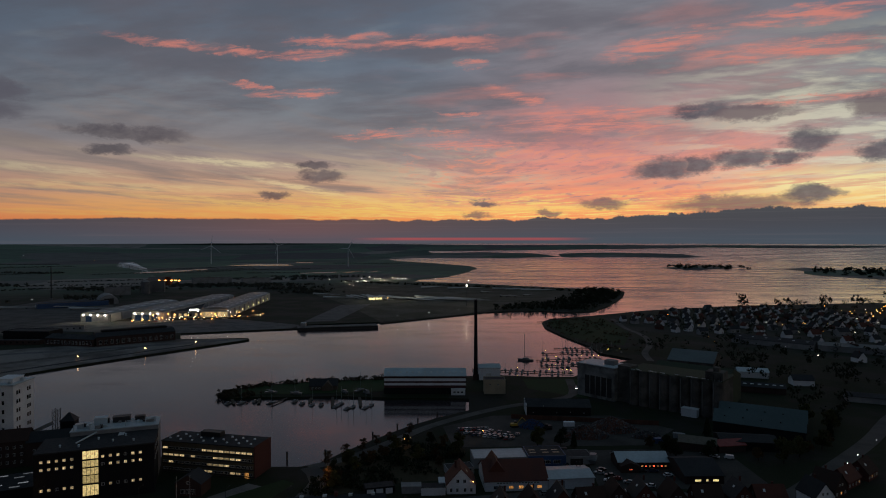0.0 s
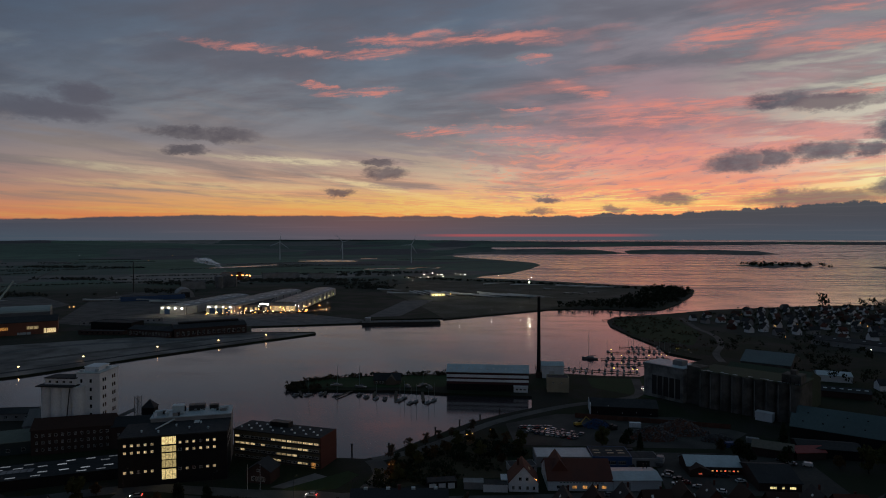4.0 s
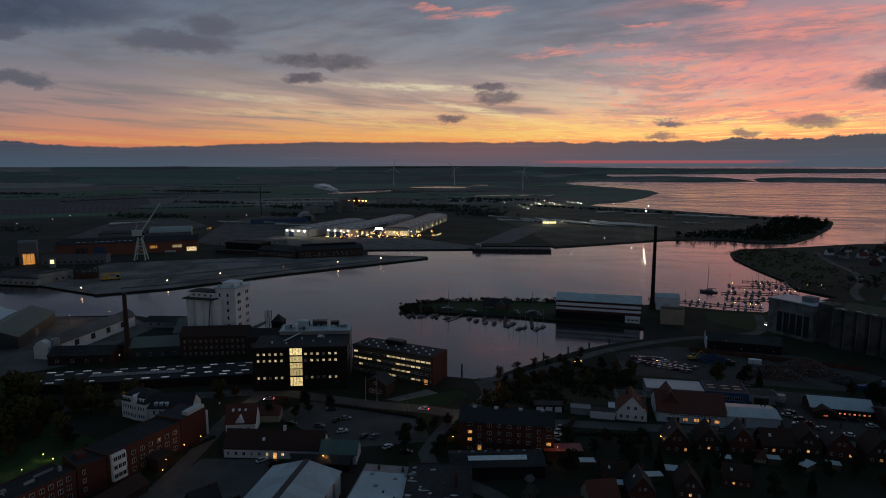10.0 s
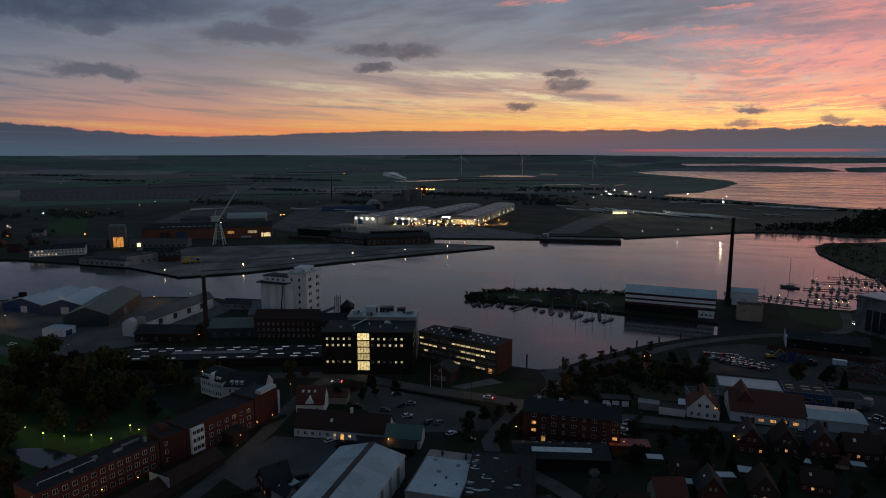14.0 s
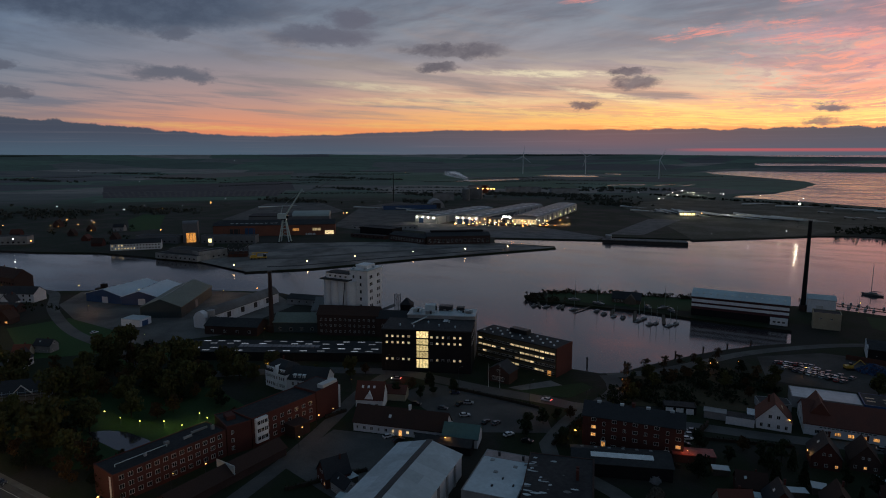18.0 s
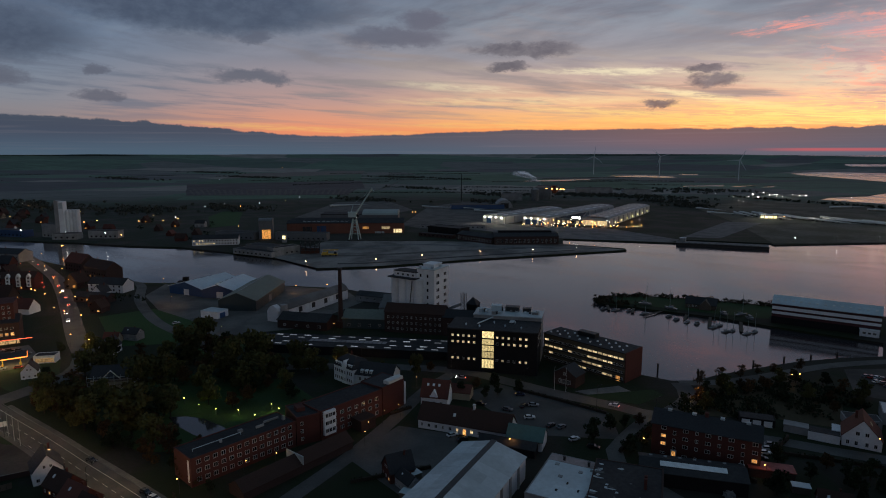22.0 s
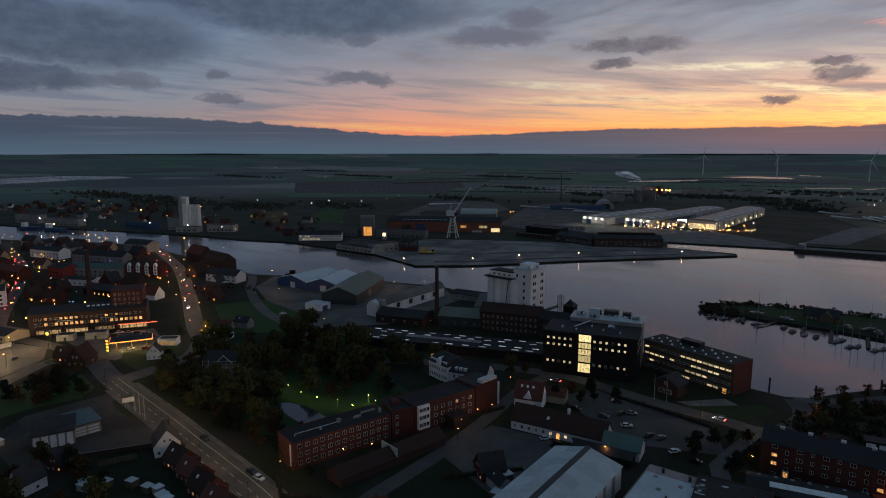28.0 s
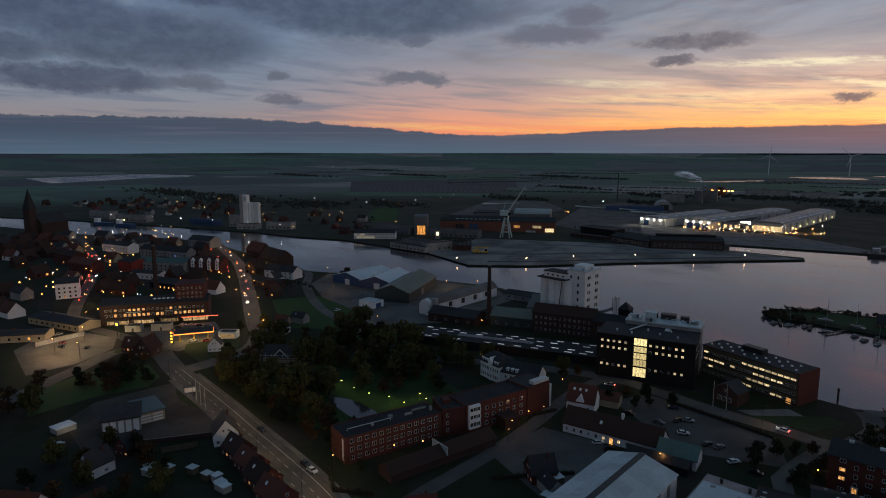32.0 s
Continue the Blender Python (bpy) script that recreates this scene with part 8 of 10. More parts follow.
def blade(x, y, turn, length):
    """A turbine blade on two cradles."""
    ob = put("turbine_blade", x, y, "long pale wind turbine blade lying on cradles", "turbine blade", turn, group="stored turbine blades")
    if not BLADE_MESH:
        bm = bmesh.new()
        rows = []
        for t, w, h in ((0, 0.024, 0.024), (0.04, 0.024, 0.024), (0.2, 0.036, 0.018), (0.5, 0.02, 0.009), (0.85, 0.008, 0.004), (1, 0.001, 0.001)):
            rows.append([bm.verts.new((t, w * math.cos(a), h * math.sin(a))) for a in (k * math.tau / 8 for k in range(8))])
        for a, b in zip(rows, rows[1:]):
            for k in range(8):
                bm.faces.new((a[k], a[(k + 1) % 8], b[(k + 1) % 8], b[k]))
        bm.faces.new(rows[0])
        o = part("shell", bm, FRAME, ob)
        BLADE_MESH.append(o.data)
    else:
        o = new("shell", BLADE_MESH[0])
        o.parent = ob
    o.matrix_basis = pose(0, 0, 2.6) @ Matrix.Scale(length, 4)
    for s in (0.05, 0.6):
        part("cradle", boxes((s * length - 0.4, s * length + 0.4, -1.8, 1.8, 0, 1.6)), DARK_STEEL, ob)


def plume():
    """Steam that drifts from the far works: soft overlapping puffs."""
    mat = bpy.data.materials.new("thin_steam")
    mat.use_nodes = True
    s = Tree(mat.node_tree)
    d = s.n("ShaderNodeAddShader")
    for i, kind in enumerate(("ShaderNodeBsdfDiffuse", "ShaderNodeBsdfTranslucent")):
        half = s.n(kind)
        half.inputs["Color"].default_value = (0.8, 0.82, 0.85, 1)
        s.put(d.inputs[i], half.outputs[0])
    t = s.n("ShaderNodeBsdfTransparent")
    mixed = s.n("ShaderNodeMixShader")
    spot = s.n("ShaderNodeTexCoord").outputs["Object"]
    s.put(mixed.inputs[0], s.step(s.noise(spot, 1.5, 5.0, 0.65), 0.4, 0.72, 0.0, 0.42))
    s.put(mixed.inputs[1], t.outputs[0])
    s.put(mixed.inputs[2], d.outputs[0])
    s.put(s.n("ShaderNodeOutputMaterial").inputs[0], mixed.outputs[0])
    ob = put("steam_plume", -690, 1480, "thin pale steam drifting from the works", "steam", z=16)
    rnd = random.Random(2)
    for k in range(12):
        bm = bmesh.new()
        bmesh.ops.create_icosphere(bm, subdivisions=3, radius=1.0)
        for v in bm.verts:
            v.co *= 1 + 0.35 * noise.noise(v.co * 1.7 + Vector((k, 0, 0)))
        r = 2.2 + 1.25 * k
        o = part("puff", bm, mat, ob)
        o.matrix_basis = pose(-6.5 * k, 2 * k, 2 + 8.5 * k ** 0.5 + rnd.uniform(-2, 2)) @ Matrix.Diagonal((r * 1.3, r, r * 0.5, 1))
        for p in o.data.polygons:
            p.use_smooth = True


def turbine(x, y, hub, turn, spin, label):
    ob = put("wind_turbine", x, y, label, "wind turbine", turn, group="wind turbines")
    bm = bmesh.new()
    rod(bm, (0, 0, -2), (0, 0, hub), hub * 0.024, hub * 0.015, 12)
    part("tower", bm, WHITE, ob)
    part("nacelle", boxes((-1.5, 1.5, -3.5, 5.0, hub - 0.5, hub + 2.6)), WHITE, ob)
    r = hub * 0.6
    for k in range(3):
        a = radians(spin + 120 * k)
        bm = bmesh.new()
        tip = Vector((math.sin(a), 0, math.cos(a)))
        c = Vector((0, -4.2, hub + 1))
        rod(bm, c, c + tip * r * 0.25, 1.1, 1.5, 6)
        rod(bm, c + tip * r * 0.25, c + tip * r, 1.5, 0.3, 6)
        part("blade", bm, WHITE, ob)
    bm = bmesh.new()
    rod(bm, (0, -5.4, hub + 1), (0, -3.4, hub + 1), 0.6, 1.5, 8)
    part("hub", bm, WHITE, ob)


def far_lights():
    """Farms, roads and villages out on the plain."""
    rnd = random.Random(8)
    for x, y, k in ((-1773, 1316, 1), (-4143, 4015, 1), (-3915, 4102, 1), (-2338, 3482, 2), (-1425, 1884, 1), (-956, 898, 1), (-960, 865, 0), (-932, 659, 1), (-947, 709, 1), (-933, 734, 0), (-899, 747, 1), (-646, 979, 1), (-613, 824, 0), (-602, 817, 0), (-3500, 1500, 1), (-3000, 1900, 1), (-2500, 1400, 0), (-2900, 2600, 0),
                    (-2100, 2900, 1), (-1700, 3050, 0), (-1500, 2500, 0), (-1150, 560, 0), (-1080, 640, 1), (-1250, 520, 0)):
        x, y, z = lift(x, y)
        place((LAMP_FAR, LAMP_WHITE, LAMP_BIG)[k], x, y, 0, z, "lights out on the plain", "distant farm lamp glowing on the plain", rnd.uniform(0.7, 1.0) * (1.6 if k == 1 else 1.0))


shipyard()
blade_works()
turbine(-1020, 2750, 78, 20, 8, "wind turbine standing on the far plain")
turbine(-755, 2850, 78, 20, 75, "wind turbine far off with slender blades")
turbine(-375, 2470, 70, 20, 28, "wind turbine beside the fjord meadows")
far_lights()


# ---- storage halls by the inner harbour ----
def inner_harbour():
    for (x0, y0), (x1, y1), label, roof in (((-424, 266), (-392, 271), "blue hall with pale metal roof", SHEET_PALE), ((-391, 270), (-368, 281), "second blue hall with pale metal roof", SHEET_PALE)):
        ob, n = site("blue_hall", (x0, y0), (x1, y1), label, "warehouse", "blue halls")
        gable_parts(ob, n, 40, 5.6, 9.6, BLUE, roof, "y", 0.6)
        part("gate", boxes((n * 0.45, n * 0.45 + 5, -0.1, 0.02, 0, 4.4)), WHITE, ob)
        for k in range(4):
            skylight(ob, n * 0.28, 8 + 8 * k, 8.2, 1.2, 2.5, -20, "y", FELT)
    ob, n = site("green_roof_hall", (-349, 253), (-327, 266), "dark hall with grey-green sheet roof", "warehouse")
    gable_parts(ob, n, 62, 7.0, 12.0, SHEET_DARK, SHEET_MOSS, "y", 0.6)
    part("gate", boxes((n + 0.01, n + 0.15, 26, 31, 0, 5)), GREY, ob)
    for k in range(16):
        skylight(ob, n * 0.44, 8 + 3.2 * k, 11.6, 0.8, 1.9, -22, "y", FRAME)
    ob, n = site("white_long_shed", (-302, 254), (-293, 255), "old white shed with rounded gable and many openings", "shed")
    bm = bmesh.new()
    prism(bm, [(0, 0), (n, 0), (n, 6.5), (n * 0.8, 9), (n / 2, 10.4), (n * 0.2, 9), (0, 6.5)], 0, 72, "y")
    part("wall", bm, WHITE, ob)
    bm = bmesh.new()
    prism(bm, [(-0.4, 6.3), (n * 0.18, 8.9), (n / 2, 10.45), (n * 0.82, 8.9), (n + 0.4, 6.3), (n + 0.4, 6.7), (n * 0.8, 9.3), (n / 2, 10.8), (n * 0.2, 9.3), (-0.4, 6.7)], 4, 72.4, "y")
    part("roof", bm, CONCRETE, ob)
    for k in range(10):
        part("opening", boxes((n, n + 0.1, 6 + 6.5 * k, 9.4 + 6.5 * k, 2.2, 5.6)), WHITE if k % 2 else DARK_STEEL, ob)
    bm = bmesh.new()
    rod(bm, (n + 2, 3, 0), (n + 2, 3, 11), 2.2, 2.2, 14)
    part("round_tower", bm, GREY, ob)
    ob, n = site("white_kiosk", (-344, 236), (-331, 239), "low white shed with flat grey roof", "shed")
    flat_parts(ob, n, 10, 4.2, WHITE, SHEET, 0.2)
    part("gate", boxes((n, n + 0.08, 2, 7, 0, 3.2)), BLUE, ob)
    c = put("brick_chimney", -254, 269, "old dark brick factory chimney", "chimney")
    bm = bmesh.new()
    rod(bm, (0, 0, 0), (0, 0, 36), 1.5, 1.0, 16)
    part("shaft", bm, BRICK_DARK, c)
    part("base", boxes((-2.2, 2.2, -2.2, 2.2, 0, 4)), BRICK_DARK, c)
    bm = bmesh.new()
    rod(bm, (0, 0, 35.2), (0, 0, 36.3), 1.2, 1.2, 16)
    part("rim", bm, DARK_STEEL, c)
    for (x0, y0), (x1, y1), d, e, r, wall, roof, label in (
            ((-285, 247), (-255, 258), 16, 5, 8, BRICK_DARK, FELT, "dark brick boiler house at the chimney"), ((-252, 268), (-228, 280), 18, 6, 9.5, SHEET_DARK, SHEET_MOSS, "green sheet shed with rooflights"),
            ((-262, 318), (-240, 330), 14, 5, 8, WHITE, CONCRETE, "white shed on the waterfront"), ((-292, 325), (-268, 330), 12, 4, 6, GREY, FELT, "low grey shed at the quay"), ((-250, 300), (-236, 306), 12, 6, 9, GREY, CONCRETE, "grey gabled shed by the silo")):
        o, n = site("shed", (x0, y0), (x1, y1), label, "shed")
        gable_parts(o, n, d, e, r, wall, roof)
        row(o, 1, n - 1, 4, 1.4, 1.6, 1.6)
    s = put("work_boat", -445, 300, "dark work boat moored at a pier", "boat", 25, z=-1.2)
    part("hull", boxes((-12, 12, -2.5, 2.5, -0.5, 2.0)), DARK_STEEL, s)
    part("wheelhouse", boxes((-8, -4, -1.6, 1.6, 2.0, 5.0)), DARK, s)
    p, n = site("timber_pier", (-432, 300), (-392, 320), "dark timber pier with posts", "jetty", z=-1.2)
    part("deck", boxes((0, n, 0, 5, 1.4, 1.8)), WOOD, p)
    for k in range(11):
        bm = bmesh.new()
        rod(bm, (4.3 * k + 0.5, 0.2, -3), (4.3 * k + 0.5, 0.2, 3.4), 0.25, sides=6)
        part("post", bm, BARK, p)


SHEET_PALE = material("bright_metal_roof", (0.6, 0.66, 0.7), 0.35, scale=0.06, second=(0.48, 0.53, 0.57), fine=0.7)
SHEET_DARK = material("dark_green_sheet", (0.03, 0.05, 0.055), 0.5, scale=0.08, fine=1.0)
SHEET_MOSS = material("grey_green_roof", (0.13, 0.15, 0.12), 0.6, scale=0.06, second=(0.09, 0.1, 0.085), fine=0.8)


# ---- west side: shops, filling station and town ----
def retail():
    ob, n = site("brick_retail", (-408, 93), (-379, 147), "long old brick mill turned into shops, lit windows", "shop")
    part("wall", boxes((0, n, 0, 16, 0, 12)), BRICK_DARK, ob)
    bm = bmesh.new()
    prism(bm, [(-0.4, 12), (16.4, 12), (16.4, 12.3), (8, 15.5), (-0.4, 12.3)], -0.4, n + 0.4)
    part("roof", bm, SLATE, ob)
    part("tower", boxes((n - 19, n - 2, 3, 20, 0, 22), (n - 19.2, n - 1.8, 2.8, 20.2, 22, 22.5)), BRICK, ob, "taller brick tower block")
    for k in range(3):
        row(ob, n - 18, n - 3, 6, 13.4 + 3 * k, 1.1, 1.5, 3.0)
    row(ob, 2, n - 2, 22, 5.0, 1.6, 1.7, lit=(2, 4, 5, 6, 7, 8, 9, 11, 12, 15, 16, 17, 18, 19, 20, 21), mat=WARM)
    row(ob, 2, n - 2, 22, 8.4, 1.5, 1.3, lit=(2, 5, 6, 7, 8, 14, 16), mat=WARM)
    row(ob, 1, 15, 4, 5.0, 1.6, 1.7, 0.0, lit=(0, 1, 2), side="left")
    for k, (a, b) in enumerate(((3, 16), (18, 30), (33, 44), (46, n))):
        part("canopy", boxes((a, b, -3.5, 0, 3.2, 3.7)), DARK_STEEL, ob)
        part("shop_front", boxes((a + 0.5, b - 0.5, -0.2, 0.02, 0.3, 3.0)), SHOPGLOW, ob, "glowing shop window")
        for j in range(4):
            part("mullion", boxes((a + (b - a) * (j + 0.5) / 4 - 0.2, a + (b - a) * (j + 0.5) / 4 + 0.2, -0.28, -0.2, 0.3, 3.0)), DARK_STEEL, ob)
    part("neon_strip", boxes((46, n + 6, -3.6, -3.5, 3.25, 3.65)), REDGLOW, ob)
    for x in (14, 36):
        s = part("sign", boxes((x, x + 9, -0.2, -0.05, 7.2, 7.8)), DARK_STEEL, ob)
        for j in range(7):
            part("lettering_bar", boxes((x + 0.4 + 1.2 * j, x + 1.3 + 1.2 * j, -0.24, -0.2, 7.3, 7.7)), SHEET, s)
    for k in range(6):
        skylight(ob, 30 + 2.6 * k, 4.5, 14.2, 1.6, 1.2, 22, mat=SKYLIGHT)
    for (x0, y0), (x1, y1), h, mat, label in (((-377, 112), (-371, 121), 5, WHITE, "white flat extension at the shops"), ((-385, 100), (-380, 107), 4.5, SHEET, "white container kiosk by the shops")):
        o, m = site("shop_annex", (x0, y0), (x1, y1), label, "building")
        flat_parts(o, m, 6, h * 0.75, PALE_WALL, FELT, 0.2)
        door(o, m / 2, 0)
    # filling station
    f, n = site("filling_station", (-343, 113), (-335, 132), "filling station with red and orange lit canopy", "petrol station")
    part("canopy", boxes((0, n, 0, 11, 4.6, 5.2)), FELT, f)
    for b in ((0, n, -0.12, -0.02, 4.7, 5.15), (-0.12, -0.02, 0, 11, 4.7, 5.15), (n + 0.02, n + 0.12, 0, 11, 4.7, 5.15)):
        part("light_band", boxes(b), NEON, f, "glowing red-orange band")
    for x in (3, n / 2, n - 3):
        part("column", boxes((x - 0.2, x + 0.2, 3.8, 4.2, 0, 4.6)), YELLOWPAINT, f)
        part("pump", boxes((x - 0.5, x + 0.5, 2.8, 3.4, 0.15, 1.8)), YELLOWPAINT, f)
        part("island", boxes((x - 2, x + 2, 2.4, 5.2, 0, 0.15)), CONCRETE, f)
    part("under_light", boxes((1.5, n - 1.5, 2, 6, 4.52, 4.58)), CANOPYGLOW, f)
    k2, m = site("station_kiosk", (-336, 135), (-329, 142), "small lit kiosk of the filling station", "kiosk")
    flat_parts(k2, m, 6, 3.6, WHITE, FELT, 0.3)
    part("lit_front", boxes((0.8, m - 0.8, -0.15, 0.02, 0.5, 2.6)), SHOPGLOW, k2)
    t = put("price_sign", -341, 111.5, "tall glowing yellow price sign", "sign", 30)
    for k in range(4):
        part("panel", boxes((-1.1, 1.1, -0.25, 0.25, 1.2 + 1.7 * k, 2.8 + 1.7 * k)), DARK_STEEL, t)
        part("digit_bar", boxes((-0.75, 0.75, -0.3, -0.25, 1.5 + 1.7 * k, 2.5 + 1.7 * k)), SIGNYELLOW if k < 3 else NEON, t)
    part("post", boxes((-0.15, 0.15, -0.15, 0.15, 0, 8)), DARK_STEEL, t)
    s = put("pylon_sign", -373, 93, "round yellow and blue store sign on a pole", "sign", 35)
    bm = bmesh.new()
    rod(bm, (0, 0, 0), (0, 0, 8), 0.14, sides=6)
    part("pole", bm, DARK_STEEL, s)
    part("board", boxes((-1.6, 1.6, -0.2, 0.2, 7, 10.2)), MATERIALS["car_paint_dark_blue"], s)
    bm = bmesh.new()
    rod(bm, (0, -0.24, 8.6), (0, -0.2, 8.6), 0.95, sides=16)
    part("disc", bm, SIGNYELLOW, s)
    shine(-340, 118, 4.2, (1.0, 0.62, 0.2), 1000, 1.0)
    shine(-334, 127, 4.2, (1.0, 0.62, 0.2), 800, 1.0)
    shine(-368, 122, 4.5, (1.0, 0.55, 0.2), 300, 1.0)
    shine(-372, 138, 4.5, (1.0, 0.5, 0.2), 500, 1.0)
    shine(-390, 97, 4.5, (1.0, 0.6, 0.25), 350, 1.0)
    for x, y, w in ((-368, 58, 5600), (-382, 75, 5200), (-378, 92, 3600), (-352, 66, 3600), (-420, 92, 2400), (-470, 96, 1800)):
        shine(x, y, 9, (1.0, 0.62, 0.27), w, 1.0)
        lamp = place(LAMP_ORANGE, x + 2, y + 3, 200, 0, "car park lamps", "car park lamp glowing orange", 1.2)
    bw, m = site("boundary_wall", (-387.5, 56), (-393.5, 81), "pale rendered wall beside the car park", "wall")
    part("wall", boxes((0, m, 0, 0.4, 0, 2.6)), PALE_WALL, bw)
    part("coping", boxes((0, m, -0.08, 0.48, 2.6, 2.75)), CONCRETE, bw)
    shine(-350, 97, 8, (1.0, 0.55, 0.2), 700, 0.5)


SHOPGLOW = glowing("shop_window_glow", (1.0, 0.6, 0.24), 0.42, 0.7)
NEON = glowing("red_orange_neon", (1.0, 0.22, 0.03), 3.2)
CANOPYGLOW = glowing("canopy_light", (1.0, 0.7, 0.3), 2.5)
SIGNYELLOW = glowing("yellow_sign_glow", (1.0, 0.6, 0.06), 1.6)


def town_blocks():
    for (x0, y0), (x1, y1), d, e, r, wall, roof, cols, rows, lit, label in (
            ((-543, 196), (-520, 215), 13, 9, 13, BRICK, TILE_BROWN, 8, 3, (2, 5), "brick apartments with white gabled bays"),
            ((-580, 165), (-543, 193), 12, 8, 11, GREY, SHEET_GREEN, 11, 2, (), "grey building with green roof"),
            ((-590, 152), (-572, 158), 16, 9, 11, REDWALL, FELT, 4, 2, (), "red painted building under street lamps"),
            ((-548, 150), (-525, 165), 10, 5, 6.5, WHITE, FELT, 6, 1, (), "low white shop building in town"),
            ((-655, 190), (-600, 215), 12, 8, 12, GREY, SLATE, 12, 2, (3,), "long grey gabled row of houses"),
            ((-500, 150), (-462, 165), 12, 5, 8, DARK, FELT, 9, 1, (2, 3, 4, 5), "low dark store with lit windows"),
            ((-504, 88), (-500, 102), 14, 11, 14, WHITE, SLATE, 4, 3, (1,), "tall white gabled house at the corner"),
            ((-445, 62), (-402, 80), 14, 4, 6, CREAM, SLATE, 9, 1, (), "low cream building with dark roof"),
            ((-410, 40), (-396, 62), 12, 4, 5.2, CREAM, FELT, 5, 1, (3,), "low yellow building lit by lamps"),
            ((-480, 235), (-452, 246), 12, 6, 10, WHITE, SLATE, 6, 2, (), "white gabled house by the quay"),
            ((-540, 262), (-505, 262), 14, 9, 15, BRICK_DARK, TILE_BROWN, 9, 2, (2, 4), "steep-roofed brick warehouse on the quay"),
            ((-585, 268), (-560, 270), 14, 8, 15, BRICK_DARK, TILE_RED, 6, 2, (), "brick harbour building with steep red roof"),
            ((-690, 250), (-660, 262), 16, 8, 12, GREY, SLATE, 7, 2, (), "grey harbour store by the quay"),
            ((-455, 212), (-430, 222), 9, 4, 6.5, BRICK_DARK, FELT, 6, 1, (2, 3, 4), "low dark cafe with lit windows"),
            ((-720, 172), (-680, 186), 12, 8, 11, WHITE, SLATE, 9, 2, (1, 2), "white shopfront row with lit sign"),
            ((-620, 120), (-588, 130), 12, 8, 12, BRICK, TILE_RED, 8, 2, (), "red brick row of town houses"),
            ((-680, 120), (-640, 128), 12, 9, 13, BRICK, TILE_BROWN, 9, 3, (4,), "brick town house row with chimneys")):
        o, n = site("town_building", (x0, y0), (x1, y1), label, "building")
        gable_parts(o, n, d, e, r, wall, roof)
        for k in range(rows):
            row(o, 0.6, n - 0.6, cols, 1.1 + 2.9 * k, 1.3, 1.5, lit=lit if k == 0 else (), framed=False)
        chimney(o, n * 0.3, d / 2, r - 0.6, r + 1.4)
        if "gabled bays" in label:
            for k in range(4):
                bm = bmesh.new()
                x = n * (k + 0.5) / 4
                prism(bm, [(x - 1.5, 2.5), (x + 1.5, 2.5), (x + 1.5, 10), (x, 12.5), (x - 1.5, 10)], -0.6, 2, "y")
                b = part("bay", bm, WHITE, o)
                for j in range(3):
                    window(b, x, -0.612, 3.2 + 2.6 * j, 1.4, 1.6)
    c, n = site("church", (-930, 140), (-912, 152), "brick church with pointed dark spire", "church")
    gable_parts(c, n, 40, 14, 24, BRICK_DARK, SLATE, "y")
    part("tower", boxes((5, 15, -10, 0, 0, 32)), BRICK_DARK, c)
    bm = bmesh.new()
    v = [bm.verts.new(p) for p in ((4.8, -10.2, 32), (15.2, -10.2, 32), (15.2, 0.2, 32), (4.8, 0.2, 32), (10, -5, 58))]
    for f in ((0, 1, 4), (1, 2, 4), (2, 3, 4), (3, 0, 4), (3, 2, 1, 0)):
        bm.faces.new([v[i] for i in f])
    part("spire", bm, SLATE, c)
    for (x, y, h, label) in ((-475.6, 147, 36, "tall brick chimney behind the shops"),):
        m = put("brick_chimney", x, y, label + " of the old mill", "chimney")
        bm = bmesh.new()
        rod(bm, (0, 0, 0), (0, 0, h), 1.7, 1.3, 14)
        part("shaft", bm, BRICK_DARK, m)
        bm = bmesh.new()
        rod(bm, (0, 0, h - 0.8), (0, 0, h + 0.2), 1.6, 1.6, 14)
        part("rim", bm, DARK_STEEL, m)
    # tall silo tower on the far quay
    d, n = site("dock_silo", (-806, 363), (-791, 378), "tall white silo tower on the far quay", "silo")
    d.scale = (0.82, 0.9, 1.0)
    part("lift_tower", boxes((0, 6, 0, 12, 0, 45), (-0.3, 6.3, -0.3, 12.3, 45, 45.6)), GREY, d)
    part("head", boxes((6, 12.5, -1, 12, 0, 44.5)), WHITE, d)
    part("sign_panel", boxes((6.6, 12, -1.15, -1, 36, 43)), SHEET, d)
    for k in range(4):
        bm = bmesh.new()
        rod(bm, (14.8 + 4.3 * k, 6, 0), (14.8 + 4.3 * k, 6, 34), 2.3, 2.3, 12)
        box(bm, 12.7 + 4.3 * k, 16.9 + 4.3 * k, 6, 13, 0, 34)
        part("storage_cell", bm, WHITE, d)
    for (x0, y0), (x1, y1), h, mat, label in (((-835, 360), (-808, 366), 16, GREY, "grey annex of the dock silo"), ((-800, 355), (-776, 372), 7, PALE_WALL, "low white dock building with lamp"), ((-775, 385), (-745, 405), 9, GREY, "grey dock warehouse near the silo"), ((-900, 330), (-850, 345), 8, BLUE, "blue dock shed by the quay"),
                                              ((-1010, 262), (-960, 290), 10, GREY, "dock hall with lit front"), ((-1085, 245), (-1040, 262), 12, GREY, "grey dock warehouse far off")):
        o, n = site("dock_building", (x0, y0), (x1, y1), label, "building")
        flat_parts(o, n, 14, h, mat, FELT, 0.3)
        row(o, 1, n - 1, max(3, int(n / 6)), 1.5, 2.4, 2.0, lit=(0, 1, 2) if "lit" in label else (), mat=BRIGHT, framed=False)
